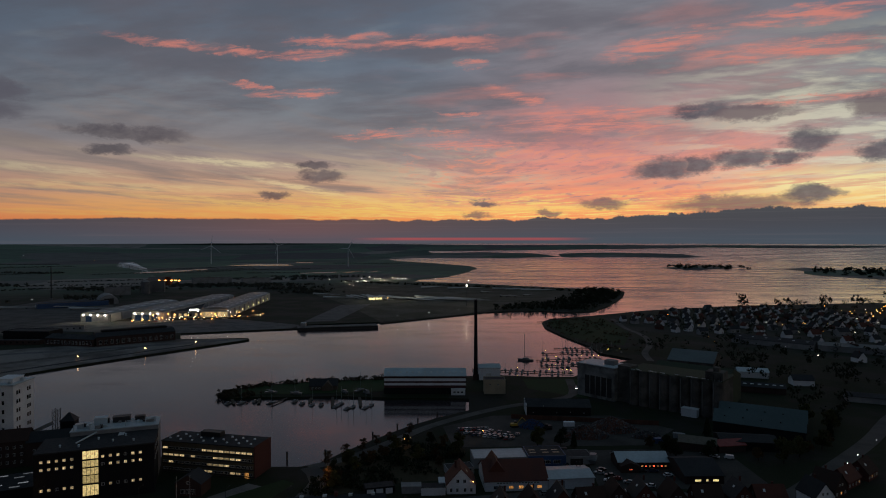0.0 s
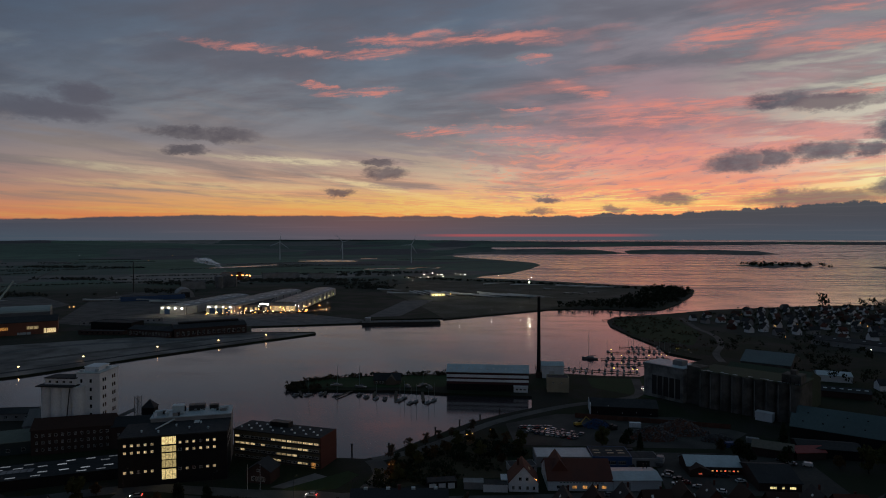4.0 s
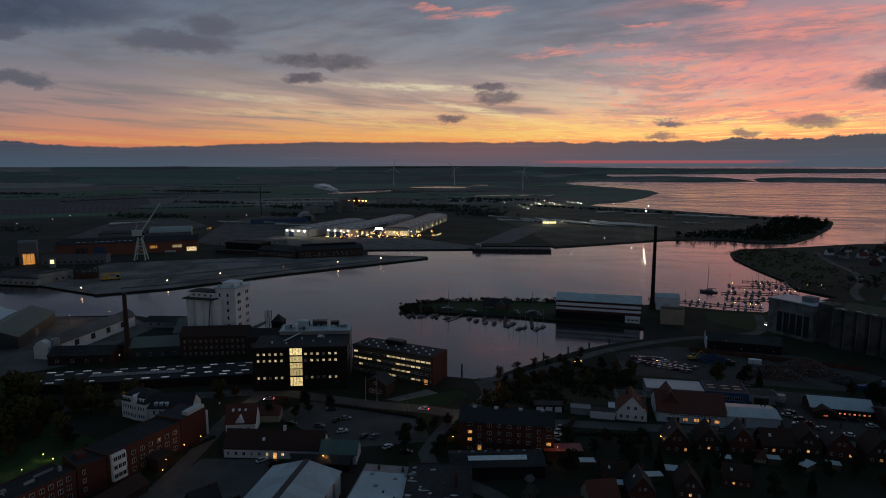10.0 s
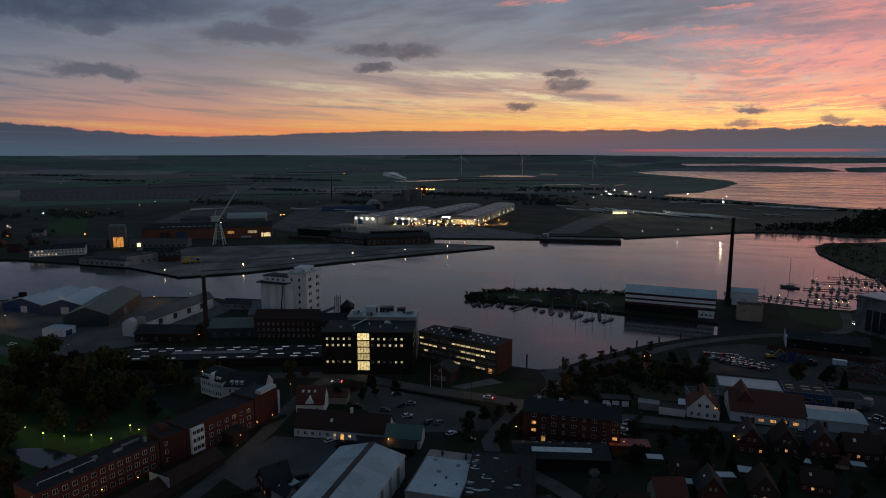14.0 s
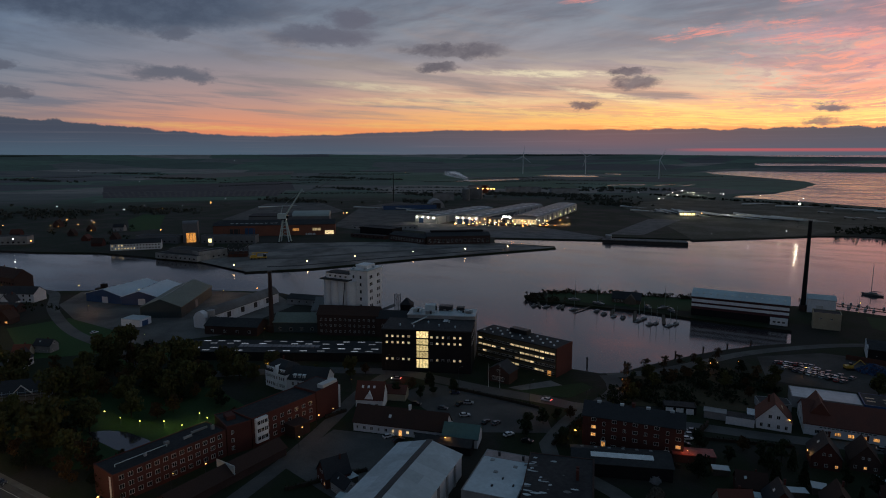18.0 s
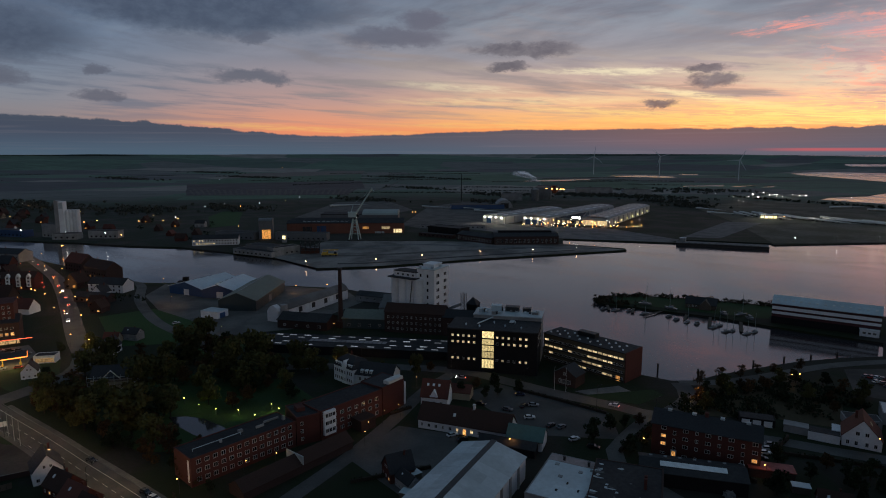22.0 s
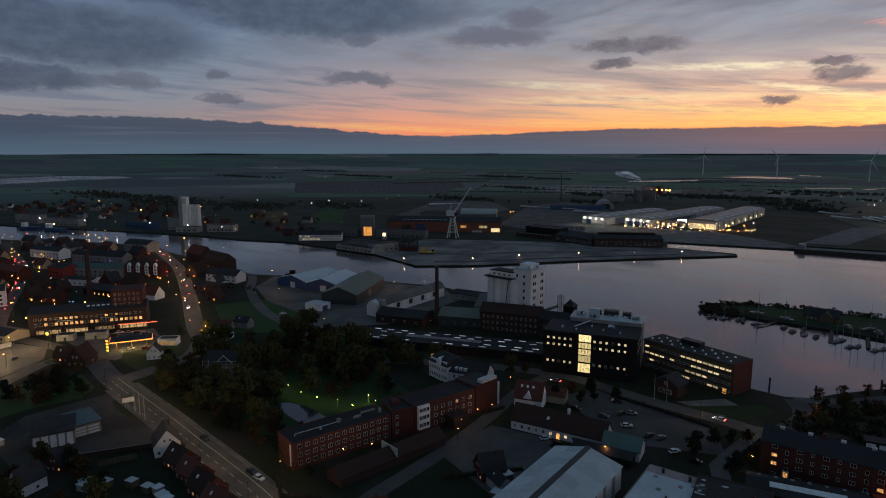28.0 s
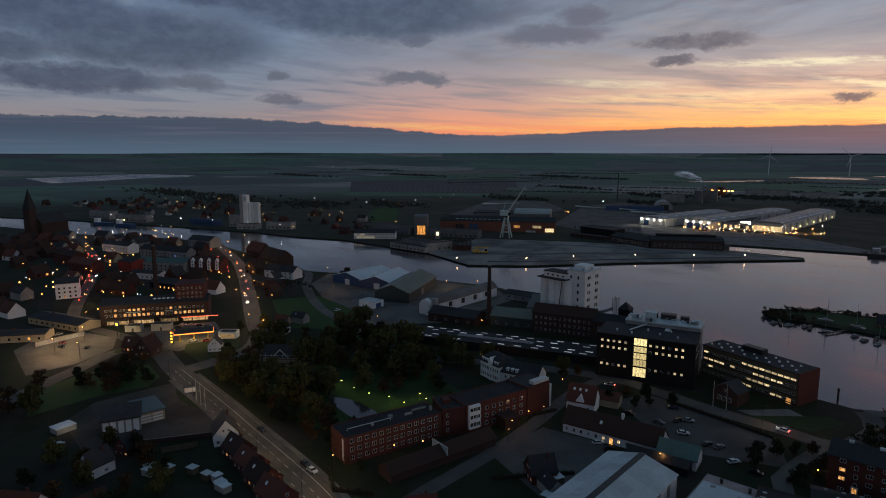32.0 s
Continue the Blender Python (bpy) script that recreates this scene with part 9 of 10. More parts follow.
    for x, y, t in ((-985, 240, 30), (-945, 258, 28)):
        s = put("cargo_ship", x, y, "small blue coaster moored at the far quay", "ship", t, z=-1.2)
        bm = bmesh.new()
        prism(bm, [(-16, -4), (12, -4), (18, 0), (12, 4), (-16, 4)], 0, 1, "y")
        for v in bm.verts:
            v.co = Vector((v.co.x, v.co.z, -1 + v.co.y * 4.5))
        part("hull", bm, BLUE, s)
        part("bridge", boxes((-14, -8, -3, 3, 3.5, 9)), WHITE, s)
        bm = bmesh.new()
        rod(bm, (4, 0, 3), (4, 0, 12), 0.3, 0.2, 6)
        part("mast", bm, DARK_STEEL, s)


REDWALL = material("red_painted_wall", (0.3, 0.05, 0.04), 0.7)


def west_foreground():
    f, n = site("flat_station", (-247, 53.5), (-243, 66), "flat-roofed depot with white door panels", "depot")
    part("wall", boxes((0, n, 0, 15, 0, 5.2)), GREY, f)
    part("roof", boxes((-0.6, n + 0.3, -1.0, 15.3, 5.2, 5.7)), FELT, f)
    for k in range(5):
        part("door_panel", boxes((0.4 + 2.55 * k, 2.3 + 2.55 * k, -0.5, 0.02, 0.1, 4.6)), WHITE, f)
    g, m = site("depot_wing", (-247, 66.5), (-246.5, 76), "blue-grey roofed wing of the depot", "depot")
    part("wall", boxes((0, m, 0, 15, 0, 4.4)), CREAM, g)
    part("roof", boxes((-0.3, m + 0.4, -0.8, 15.3, 4.4, 4.9)), SHEET_TEAL, g)
    for k in range(2):
        for z in (0.4, 1.6, 2.8):
            part("shutter_slat", boxes((0.6 + 4.4 * k, 4.4 + 4.4 * k, -0.12, 0.02, z, z + 0.7)), WHITE, g)
    s = put("hoarding", -263, 92, "white advertising board on posts", "sign", 70)
    part("board", boxes((-2.2, 2.2, -0.08, 0.08, 1.8, 3.8)), WHITE, s)
    part("post", boxes((-1.8, -1.6, 0.08, 0.2, 0, 3.6)), DARK_STEEL, s)
    part("post", boxes((1.6, 1.8, 0.08, 0.2, 0, 3.6)), DARK_STEEL, s)
    for x, y in ((-256, 92), (-250, 91.5), (-244, 91)):
        p = put("flagpole", x, y, "bare flagpole beside the main road", "pole", group="flagpoles by the main road")
        bm = bmesh.new()
        rod(bm, (0, 0, 0), (0, 0, 10), 0.09, 0.05, 6)
        part("pole", bm, FRAME, p)
        part("foot", boxes((-0.3, 0.3, -0.3, 0.3, 0, 0.2)), CONCRETE, p)
    for x, y, k, t, z in ((-213, 86, 4, 72, 1.0), (-198, 84.5, 1, 4, 0.92), (-186.5, 83.6, 5, 3, 0.9), (-175, 82, 1, 4, 0.95), (-163, 80.4, 5, 5, 0.95), (-219, 45, 4, 20, 0.85), (-203, 22, 0, 40, 1.1), (-190, 36, 6, 10, 0.9),
                          (-227, 57, 3, 30, 0.7), (-334, 97, 6, 40, 1.05), (-346, 94, 1, 40, 0.9), (-318, 126, 4, 60, 0.8)):
        house(x, y, k, t, z)
    for x, y, w, d, t in ((-203, 62, 4, 3, 20), (-197, 68, 3, 2.5, 20), (-190, 70, 3, 2.4, 15), (-208, 58, 3, 3, 20), (-246, 38, 5, 4, 30), (-182, 71, 3, 3, 10)):
        o = put("garden_shed", x, y, "garden shed with pale plastic roof", "shed", t, group="garden sheds")
        part("wall", boxes((-w / 2, w / 2, -d / 2, d / 2, 0, 2.2)), WOOD, o)
        part("roof", boxes((-w / 2 - 0.2, w / 2 + 0.2, -d / 2 - 0.2, d / 2 + 0.2, 2.2, 2.34)), SHEET, o)
    w, n = site("garden_wall", (-229, 62), (-214, 92), "low brick garden wall behind houses", "wall")
    part("wall", boxes((0, n, 0, 0.3, 0, 1.8)), BRICK_DARK, w)
    part("coping", boxes((0, n, -0.06, 0.36, 1.8, 1.9)), CONCRETE, w)
    for x, y, wd, dp, t, label in ((-261.6, 43.8, 5.5, 7.0, 15, "white roofed shed brightened by an added light"), (-203.4, 61.2, 5.0, 3.0, 25, "glass lean-to with pale roof"), (-205.5, 57.1, 4.0, 2.6, 25, "small greenhouse with pale roof"), (-180, 71, 5.0, 2.8, 10, "pale roofed garden shelter"), (-187, 72, 2.6, 2.6, 10, "small pale garden shelter")):
        o = put("garden_shelter", x, y, label, "shed", t)
        part("wall", boxes((-wd / 2, wd / 2, -dp / 2, dp / 2, 0, 2.1)), PALE_WALL, o)
        part("roof", boxes((-wd / 2 - 0.2, wd / 2 + 0.2, -dp / 2 - 0.2, dp / 2 + 0.2, 2.1, 2.25)), SHEET_PALE, o)
    # added light without a fixture, brightening the white shed roof
    shine(-257, 45, 3.4, (1.0, 0.7, 0.4), 140, 0.2)
    for a, b in (((-229, 57), (-218.5, 65)), ((-218, 65), (-214, 77.5))):
        f, n = site("board_fence", a, b, "tall weathered board fence behind the gardens", "fence")
        for k in range(int(n / 1.5)):
            part("panel", boxes((1.5 * k + 0.03, 1.5 * k + 1.45, 0, 0.1, 0, 2.0)), WOOD, f)
    # house wrapped in scaffolding
    s, n = site("scaffolded_house", (-271, 130), (-259, 142), "house wrapped in scaffolding and pale netting", "house")
    gable_parts(s, n, 12, 7, 11, GREY, SLATE)
    bm = bmesh.new()
    for x in np.linspace(-1, n + 1, 8):
        rod(bm, (x, -1.2, 0), (x, -1.2, 9), 0.06, sides=4)
    for z in (2, 4, 6, 8):
        rod(bm, (-1, -1.2, z), (n + 1, -1.2, z), 0.06, sides=4)
    part("scaffold", bm, SHEET, s)
    for z in (2, 4, 6):
        part("scaffold_deck", boxes((-1, n + 1, -1.3, -0.2, z, z + 0.1)), WOOD, s)
    bm = bmesh.new()
    prism(bm, [(n / 2 - 4, 7), (n / 2, 11), (n / 2 + 4, 7), (n / 2 + 3.5, 7), (n / 2, 10.5), (n / 2 - 3.5, 7)], -0.9, -0.6, "y")
    part("gable_board", bm, FRAME, s)
    for x, y, k, t, z in ((-322, 166, 4, 30, 0.9), (-335, 186, 7, 20, 0.7), (-338, 176, 2, 35, 0.8), (-430, 216, 1, 30, 0.9), (-452, 230, 4, 25, 1.0), (-412, 208, 6, 25, 0.9)):
        house(x, y, k, t, z)


inner_harbour()
retail()
town_blocks()
west_foreground()


# ---- houses, gardens, trees, cars and lamps ----
rng = random.Random(77)
KEEP_OFF = [(-394, 120, 42), (-345, 118, 24), (-531, 205, 24), (-560, 180, 24), (-581, 155, 18), (-536, 158, 18), (-627, 203, 34), (-480, 158, 26), (-503, 95, 20), (-425, 72, 30), (-403, 52, 16), (-466, 240, 20), (-522, 266, 24), (-572, 270, 20),
            (-675, 258, 22), (-442, 217, 18), (-700, 180, 26), (-604, 126, 22), (-660, 125, 26), (-921, 150, 40), (-385, 72, 30), (-475.6, 147, 6)]
STREETS = [((-297, 101), (-326, 154)), ((-326, 154), (-447, 203)), ((-447, 203), (-722, 282)), ((-333, 104), (-408, 87)), ((-408, 87), (-470, 93)), ((-470, 93), (-633, 145)), ((-633, 145), (-856, 180))]


def clear(x, y, gap):
    if any(math.dist((x, y), (a, b)) < r + gap for a, b, r in KEEP_OFF):
        return False
    for (ax, ay), (bx, by) in STREETS:
        dx, dy = bx - ax, by - ay
        t = max(0, min(1, ((x - ax) * dx + (y - ay) * dy) / (dx * dx + dy * dy)))
        if math.dist((x, y), (ax + t * dx, ay + t * dy)) < 7 + gap:
            return False
    return True


def scatter(outline, step, turn, sizes, kinds, group, trees=0.3, skip=0.12, tree_size=0.6):
    """Houses in loose rows inside an outline, with garden trees between them."""
    xs, ys = [p[0] for p in outline], [p[1] for p in outline]
    c, s = math.cos(radians(turn)), math.sin(radians(turn))
    cx, cy = sum(xs) / len(xs), sum(ys) / len(ys)
    reach = max(max(xs) - min(xs), max(ys) - min(ys))
    n = int(reach / step) + 1
    for i in range(-n, n + 1):
        for j in range(-n, n + 1):
            u, v = i * step + rng.uniform(-2, 2), j * step * 1.25 + rng.uniform(-2, 2)
            x, y = cx + u * c - v * s, cy + u * s + v * c
            if not inside(outline, x, y) or not clear(x, y, 4) or not -37 < math.degrees(math.atan2(-x, y)) < 84:
                continue
            if rng.random() > skip:
                o = house(x, y, rng.choice(kinds), turn + rng.choice((0, 0, 0, 90, 180, 180)) + rng.uniform(-5, 5), rng.uniform(*sizes))
                tagged(o, group=group)
            if rng.random() < trees:
                tree(x + step * 0.5, y + rng.uniform(-3, 3), rng.choice((1, 3, 4, 5)), tree_size)


def settlement():
    town = (1, 3, 6, 6, 5, 7, 2, 3, 6, 1, 0)
    scatter(((-880, 150), (-700, 250), (-560, 262), (-470, 232), (-440, 205), (-470, 120), (-620, 90), (-860, 60)), 20, 28, (0.95, 1.3), town, "houses of the old town", 0.18)
    scatter(((-620, 60), (-470, 80), (-440, 40), (-520, -10), (-620, 10)), 22, 20, (0.95, 1.25), town, "houses of the west quarter", 0.4)
    scatter(((-1400, 230), (-1090, 300), (-930, 350), (-840, 400), (-880, 470), (-1150, 480), (-1450, 430)), 40, 25, (0.85, 1.2), town, "houses across the inner harbour", 0.5, 0.3, 0.9)
    scatter(((-870, 440), (-700, 420), (-640, 440), (-760, 540), (-880, 540)), 36, 30, (0.9, 1.2), town, "houses beyond the dock", 0.7, 0.3, 0.9)
    east = (4, 0, 4, 0, 4, 1, 7, 4)
    scatter(((228, 830), (235, 730), (260, 690), (420, 700), (560, 760), (560, 960), (400, 940)), 20, 18, (0.62, 0.85), east, "white houses on the point", 0.8)
    scatter(((300, 700), (330, 520), (420, 430), (560, 480), (700, 700), (700, 960), (560, 760)), 34, 10, (0.8, 1.05), east, "houses of the east quarter", 0.9)
    for x, y, k, t, z in ((22.5, 236, 3, 5, 1.0), (34, 240, 6, 4, 0.95), (45.5, 241.5, 3, 3, 1.0), (57.5, 244, 1, 8, 1.0), (68.5, 247, 6, 0, 1.0), (50, 233, 2, 3, 0.5), (79, 247, 3, 0, 1.0), (91, 246, 6, 2, 1.0), (104, 246, 1, 0, 1.0), (117, 246, 3, 0, 1.0), (129, 247, 5, 0, 1.0), (148, 247, 4, 10, 1.05),
                          (160, 258, 6, 30, 1.0), (172, 267, 5, 35, 1.0), (186, 276, 1, 38, 1.0), (-3, 190, 2, 25, 0.95), (9, 196, 3, 10, 0.9), (1, 205, 1, 10, 0.8), (24, 203, 6, 5, 0.9), (40, 214, 1, 0, 0.8), (-12, 178, 1, 20, 0.8), (-118, 150, 3, -30, 0.85), (-111, 146, 7, -20, 0.55), (-97, 118, 5, 10, 0.8), (-128, 108, 0, 60, 0.8)):
        house(x, y, k, t, z)
    for x, y, w, d, t in ((14, 208, 5, 3, 20), (2, 199, 4, 3, 10), (20, 214, 4, 4, 5), (38, 228, 5, 3, 0), (55, 232, 4, 3, 5), (65, 230, 6, 3, 50), (-113, 152, 4, 3, -20), (28, 190, 4, 4, 0), (10, 180, 4, 3, 0), (-8, 212, 5, 3, 15), (74, 233, 4, 3, 0), (-108, 141, 3, 3, 10)):
        o = put("garden_shed", x, y, "garden shed with pale plastic roof", "shed", t, group="garden sheds")
        part("wall", boxes((-w / 2, w / 2, -d / 2, d / 2, 0, 2.2)), WOOD, o)
        part("roof", boxes((-w / 2 - 0.2, w / 2 + 0.2, -d / 2 - 0.2, d / 2 + 0.2, 2.2, 2.34)), SHEET, o)


def planting():
    # park behind the brick residence
    for _ in range(96):
        x, y = rng.uniform(-300, -180), rng.uniform(104, 205)
        if math.dist((x, y), (-204, 137)) > 17 and not (-170 > x > -262 and 140 < y < 172 and rng.random() < 0.8) and (x < -190 or y > 195) and y > 108:
            if math.dist((x, y), (-265, 136)) > 13 and math.dist((x, y), (-190, 207)) > 20:
                tree(x, y, rng.choice((0, 0, 2, 4, 3, 1)))
    for x, y in ((-236, 200), (-226, 206), (-243, 194), (-212, 212), (-204, 216), (-252, 186), (-262, 182), (-271, 178), (-282, 176), (-218, 200), (-206, 205), (-230, 190), (-176, 222), (-168, 228), (-165, 236), (-181, 219)):
        tree(x, y, rng.choice((0, 2, 3)), 0.62)
    for x, y, k, z in ((-217, 117, 2, 1.35), (-228, 121, 0, 1.2), (-222, 128, 3, 0.8), (-232, 133, 1, 0.9), (-205, 118, 0, 1.0), (-196, 120, 1, 0.8), (-250, 150, 2, 1.0), (-256, 160, 0, 1.1), (-244, 166, 4, 1.0), (-236, 172, 2, 0.9), (-226, 174, 0, 1.0), (-214, 178, 3, 0.9),
                       (-180, 122, 1, 0.6), (-184, 128, 5, 0.5), (-190, 127, 3, 0.6), (-176, 150, 5, 0.5), (-178, 158, 1, 0.6), (-182, 170, 3, 0.7), (-196, 176, 1, 0.8), (-204, 180, 0, 0.9)):
        tree(x, y, k, z)
    for k in range(16):
        tree(-160 - 8 * k, 108 + 0.4 * k + rng.uniform(-1, 3), rng.choice((1, 3, 4, 5)), 0.6)
    # by the crossing, in gardens, behind the depot
    for _ in range(26):
        tree(rng.uniform(-330, -286), rng.uniform(60, 92), rng.choice((1, 3, 4, 5)), 0.65)
    for _ in range(20):
        tree(rng.uniform(-235, -180), rng.uniform(15, 62), rng.choice((0, 1, 5, 4)), 0.7)
    for _ in range(14):
        tree(rng.uniform(-320, -286), rng.uniform(-10, 50), rng.choice((0, 1, 4)), 0.9)
    for x, y in ((-330, 160), (-316, 166), (-300, 170), (-310, 150), (-296, 140), (-304, 126), (-420, 225), (-412, 235), (-340, 150)):
        tree(x, y, None, 0.8)
    # along the shore by the apartments
    for x, y in ((-54, 262), (-50, 268), (-46, 274), (-50, 281), (-44, 288), (-38, 296), (-40, 282), (-30, 304), (-34, 290), (-24, 310), (-28, 300), (-18, 316), (-14, 308), (-6, 320), (0, 312), (-4, 300), (8, 312), (-12, 296), (-46, 262), (6, 300), (-20, 290), (-2, 288)):
        tree(x, y, rng.choice((0, 1, 3, 4, 5, 1)), 0.62)
    for x, y in ((-47, 300), (-40, 310), (-34, 318), (-54, 290), (-28, 324), (-18, 336)):
        tree(x, y, 4, 0.55)
    # gardens of the foreground houses
    for x, y in ((4, 228), (10, 232), (-2, 233), (6, 222), (13, 226), (28, 222), (36, 218), (46, 222), (60, 226), (70, 224), (80, 230), (92, 232), (16, 216), (8, 212), (50, 206), (62, 212), (-6, 222), (-14, 206), (-16, 228), (86, 222), (104, 230), (30, 206), (116, 234), (128, 232)):
        tree(x, y, rng.choice((1, 5, 5, 6, 3)), 0.8)
    for x, y in ((-72, 222), (-68, 226), (-64, 232), (-57, 214), (-58, 222), (-60, 208), (-118, 236), (-124, 228), (-130, 236), (-136, 230), (-136, 218), (-127, 222), (-142, 214), (-74, 208), (-76, 214)):
        tree(x, y, rng.choice((1, 5, 3)), 0.7)
    for x, y in ((110, 306), (104, 314), (150, 296), (160, 292), (172, 300), (180, 306), (190, 312), (198, 320), (205, 330), (215, 345), (210, 360), (222, 352), (230, 366), (240, 372), (128, 300), (140, 330), (250, 390), (240, 400), (226, 392), (246, 412), (60, 318), (66, 314), (48, 316), (112, 300)):
        tree(x, y, None, 0.9)
    for _ in range(46):
        x, y = rng.uniform(190, 330), rng.uniform(380, 640)
        tree(x, y, None, 1.0)
    for _ in range(520):
        x, y = rng.uniform(215, 760), rng.uniform(440, 1010)
        if y < 880 + 0.2 * (x - 300) and not (x < 260 and y > 680):
            FAR_TREES.append((x, y, rng.choice((0.3, 0.45, 0.6, 0.8))))
    # line of tall trees on the east shore
    for k in range(60):
        x = 330 + 15 * k + rng.uniform(-6, 6)
        y = 930 + 0.16 * (x - 330) + rng.uniform(-18, 8)
        tree(x, y, rng.choice((0, 1, 2, 4, 5)), rng.choice((1.0, 1.3, 1.6, 2.1)) if x > 430 else 0.5)
    hedge(((-120, 238), (-100, 237), (-78, 235)), 1.6)
    hedge(((-56, 206), (-20, 210)), 2.0)
    hedge(((-63, 206), (-60, 236)), 2.2)
    hedge(((-150, 186), (-147, 196)), 1.6)
    hedge(((-168, 102), (-156, 96), (-146, 104)), 2.0)
    hedge(((-18, 236), (-15, 250)), 3.0)
    hedge(((-16, 236), (14, 244)), 1.6)
    hedge(((-44, 164), (-33, 158)), 1.4)
    hedge(((-128, 138), (-112, 160)), 1.6)
    # reeds, scrub and far woods: leafy masses too many to count
    for name, centres, label, mat in (
            ("cape_scrub", [(x, 1.06 * y) for x, y in ((110, 905), (150, 905), (190, 900), (215, 915), (250, 990), (270, 1040), (300, 1100), (325, 1150), (340, 1190), (260, 1060), (230, 990), (180, 930), (140, 930), (310, 1160))], "dark scrub and reeds on the cape", LEAF_DARK),
            ("spit_reeds", [(-146, 428), (-140, 442), (-128, 450), (-112, 457), (-96, 462), (-80, 465), (-64, 468), (-50, 470), (-146, 418), (-132, 418), (-30, 474), (-10, 478)], "brown reeds along the spit", REED),
            ("shore_scrub", [(-50, 258), (-46, 268), (-44, 280), (-38, 290), (-30, 298), (-22, 306), (-12, 312), (-2, 312), (-30, 280), (-20, 292), (-8, 298), (4, 300), (-40, 270), (-34, 264), (-24, 272), (-10, 284)], "dark scrub and bushes above the shore", LEAF_DARK),
            ("point_scrub", [(135, 700), (130, 740), (130, 780), (145, 815), (170, 640), (160, 600), (190, 690), (200, 790), (170, 820), (150, 720), (150, 780), (185, 760)], "dark scrub on the point", REED)):
        bm = bmesh.new()
        rnd = random.Random(len(name))
        wide = name in ("cape_scrub", "point_scrub")
        for x, y in centres:
            for _ in range(26):
                px, py = x + rnd.gauss(0, 14 if wide else 4), y + rnd.gauss(0, 12 if wide else 2.5)
                if wide and not (inside(POINT + SPIT, px - 2, py) or inside(FAR_SHORE + FAR_COAST + FAR_END, px, py + 3)):
                    continue
                leaf_cloud(bm, rnd, (px, py, rnd.uniform(0.2, 1.7 if name != "cape_scrub" else 3.6)), rnd.uniform(0.8, 1.7 if name == "spit_reeds" else 2.4), 14, 0.5)
        tagged(link(name, bm, mat), label, "shrubs", "", "stuff")
    bm = bmesh.new()
    rnd = random.Random(31)
    # hedgerows: long thin lines of low trees across the plain
    for k in range(24):
        a, d = radians(rnd.uniform(6, 86)), rnd.uniform(1500, 3300)
        x, y = -math.sin(a) * d, math.cos(a) * d
        along, n = math.atan2(x, y) * -1 + rnd.gauss(0, 0.22), rnd.randrange(20, 90)
        for j in range(n):
            px, py = x + math.cos(along) * 5 * j, y + math.sin(along) * 5 * j
            if px > -170 or (px > -900 and py < 1040) or (px < -1900 and py < 1150) or any(inside(q, px, py) for q in LAKES) or math.hypot(px, py) > 3350:
                continue
            leaf_cloud(bm, rnd, (px + rnd.gauss(0, 2), py + rnd.gauss(0, 2), rnd.uniform(0.5, 2)), rnd.uniform(1.4, 2.4), 7, 1.5, 0.6)
    # small woods and farm gardens
    for x, y, w, d, n in ((-1500, 1980, 130, 40, 150), (-1250, 1950, 60, 20, 50), (-2000, 1650, 160, 30, 120), (-1030, 1420, 60, 25, 60), (-700, 1330, 90, 45, 130), (-560, 1420, 80, 40, 110), (-420, 1430, 110, 40, 140), (-330, 1330, 60, 30, 80), (-260, 1240, 40, 25, 60),
                          (-500, 1650, 150, 30, 110), (-350, 1760, 120, 25, 90), (-960, 740, 70, 40, 90), (-1050, 620, 80, 50, 110), (-1300, 560, 160, 50, 200), (-1600, 540, 160, 50, 160), (-870, 1020, 90, 25, 70), (-640, 1120, 40, 20, 40), (-2300, 1300, 180, 30, 110), (-2600, 1900, 160, 40, 90)):
        for _ in range(n):
            px, py = x + rnd.gauss(0, w * 0.6), y + rnd.gauss(0, d * 0.6)
            if not any(inside(q, px, py) for q in LAKES):
                leaf_cloud(bm, rnd, (px, py, rnd.uniform(1, 4)), rnd.uniform(2.5, 4.5), 10, 1.9, 0.7)
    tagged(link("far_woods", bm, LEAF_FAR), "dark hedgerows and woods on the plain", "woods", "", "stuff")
    bm = bmesh.new()
    for k in range(150):
        x = rnd.uniform(-260, 330)
        y = 1270 + (300 - x) * 0.55 + rnd.uniform(-25, 10)
        leaf_cloud(bm, rnd, (x, y, rnd.uniform(0.5, 2)), rnd.uniform(2, 3.5), 16, 1.4)
    cape = ((60, 912), (96, 926), (141, 929), (178, 914), (218, 926), (264, 1008), (322, 1145), (358, 1250), (330, 1320), (285, 1300), (230, 1130), (160, 1010), (70, 935))
    for k in range(1500):
        x, y = rnd.uniform(60, 358), rnd.uniform(905, 1320)
        if inside(cape, x, y):
            leaf_cloud(bm, rnd, (x, y, rnd.uniform(1, 7)), rnd.uniform(2.4, 4.2), 12, 1.3)
    for k in range(60):
        leaf_cloud(bm, rnd, (rnd.uniform(860, 1110), rnd.uniform(2240, 2440), rnd.uniform(2, 9)), rnd.uniform(4, 8), 18, 2.6)
    for k in range(140):
        leaf_cloud(bm, rnd, (rnd.uniform(1180, 1700), rnd.uniform(1660, 2100), rnd.uniform(2, 12)), rnd.uniform(5, 9), 18, 3.0)
    for x, y, size in FAR_TREES:
        for _ in range(5):
            leaf_cloud(bm, rnd, (x + rnd.gauss(0, 2.2 * size), y + rnd.gauss(0, 2.2 * size), size * rnd.uniform(3, 9.5)), size * rnd.uniform(1.6, 2.8), 14, 0.7 * size)
    tagged(link("island_woods", bm, LEAF_DARK), "dark trees on islands and between far houses", "woods", "", "stuff")


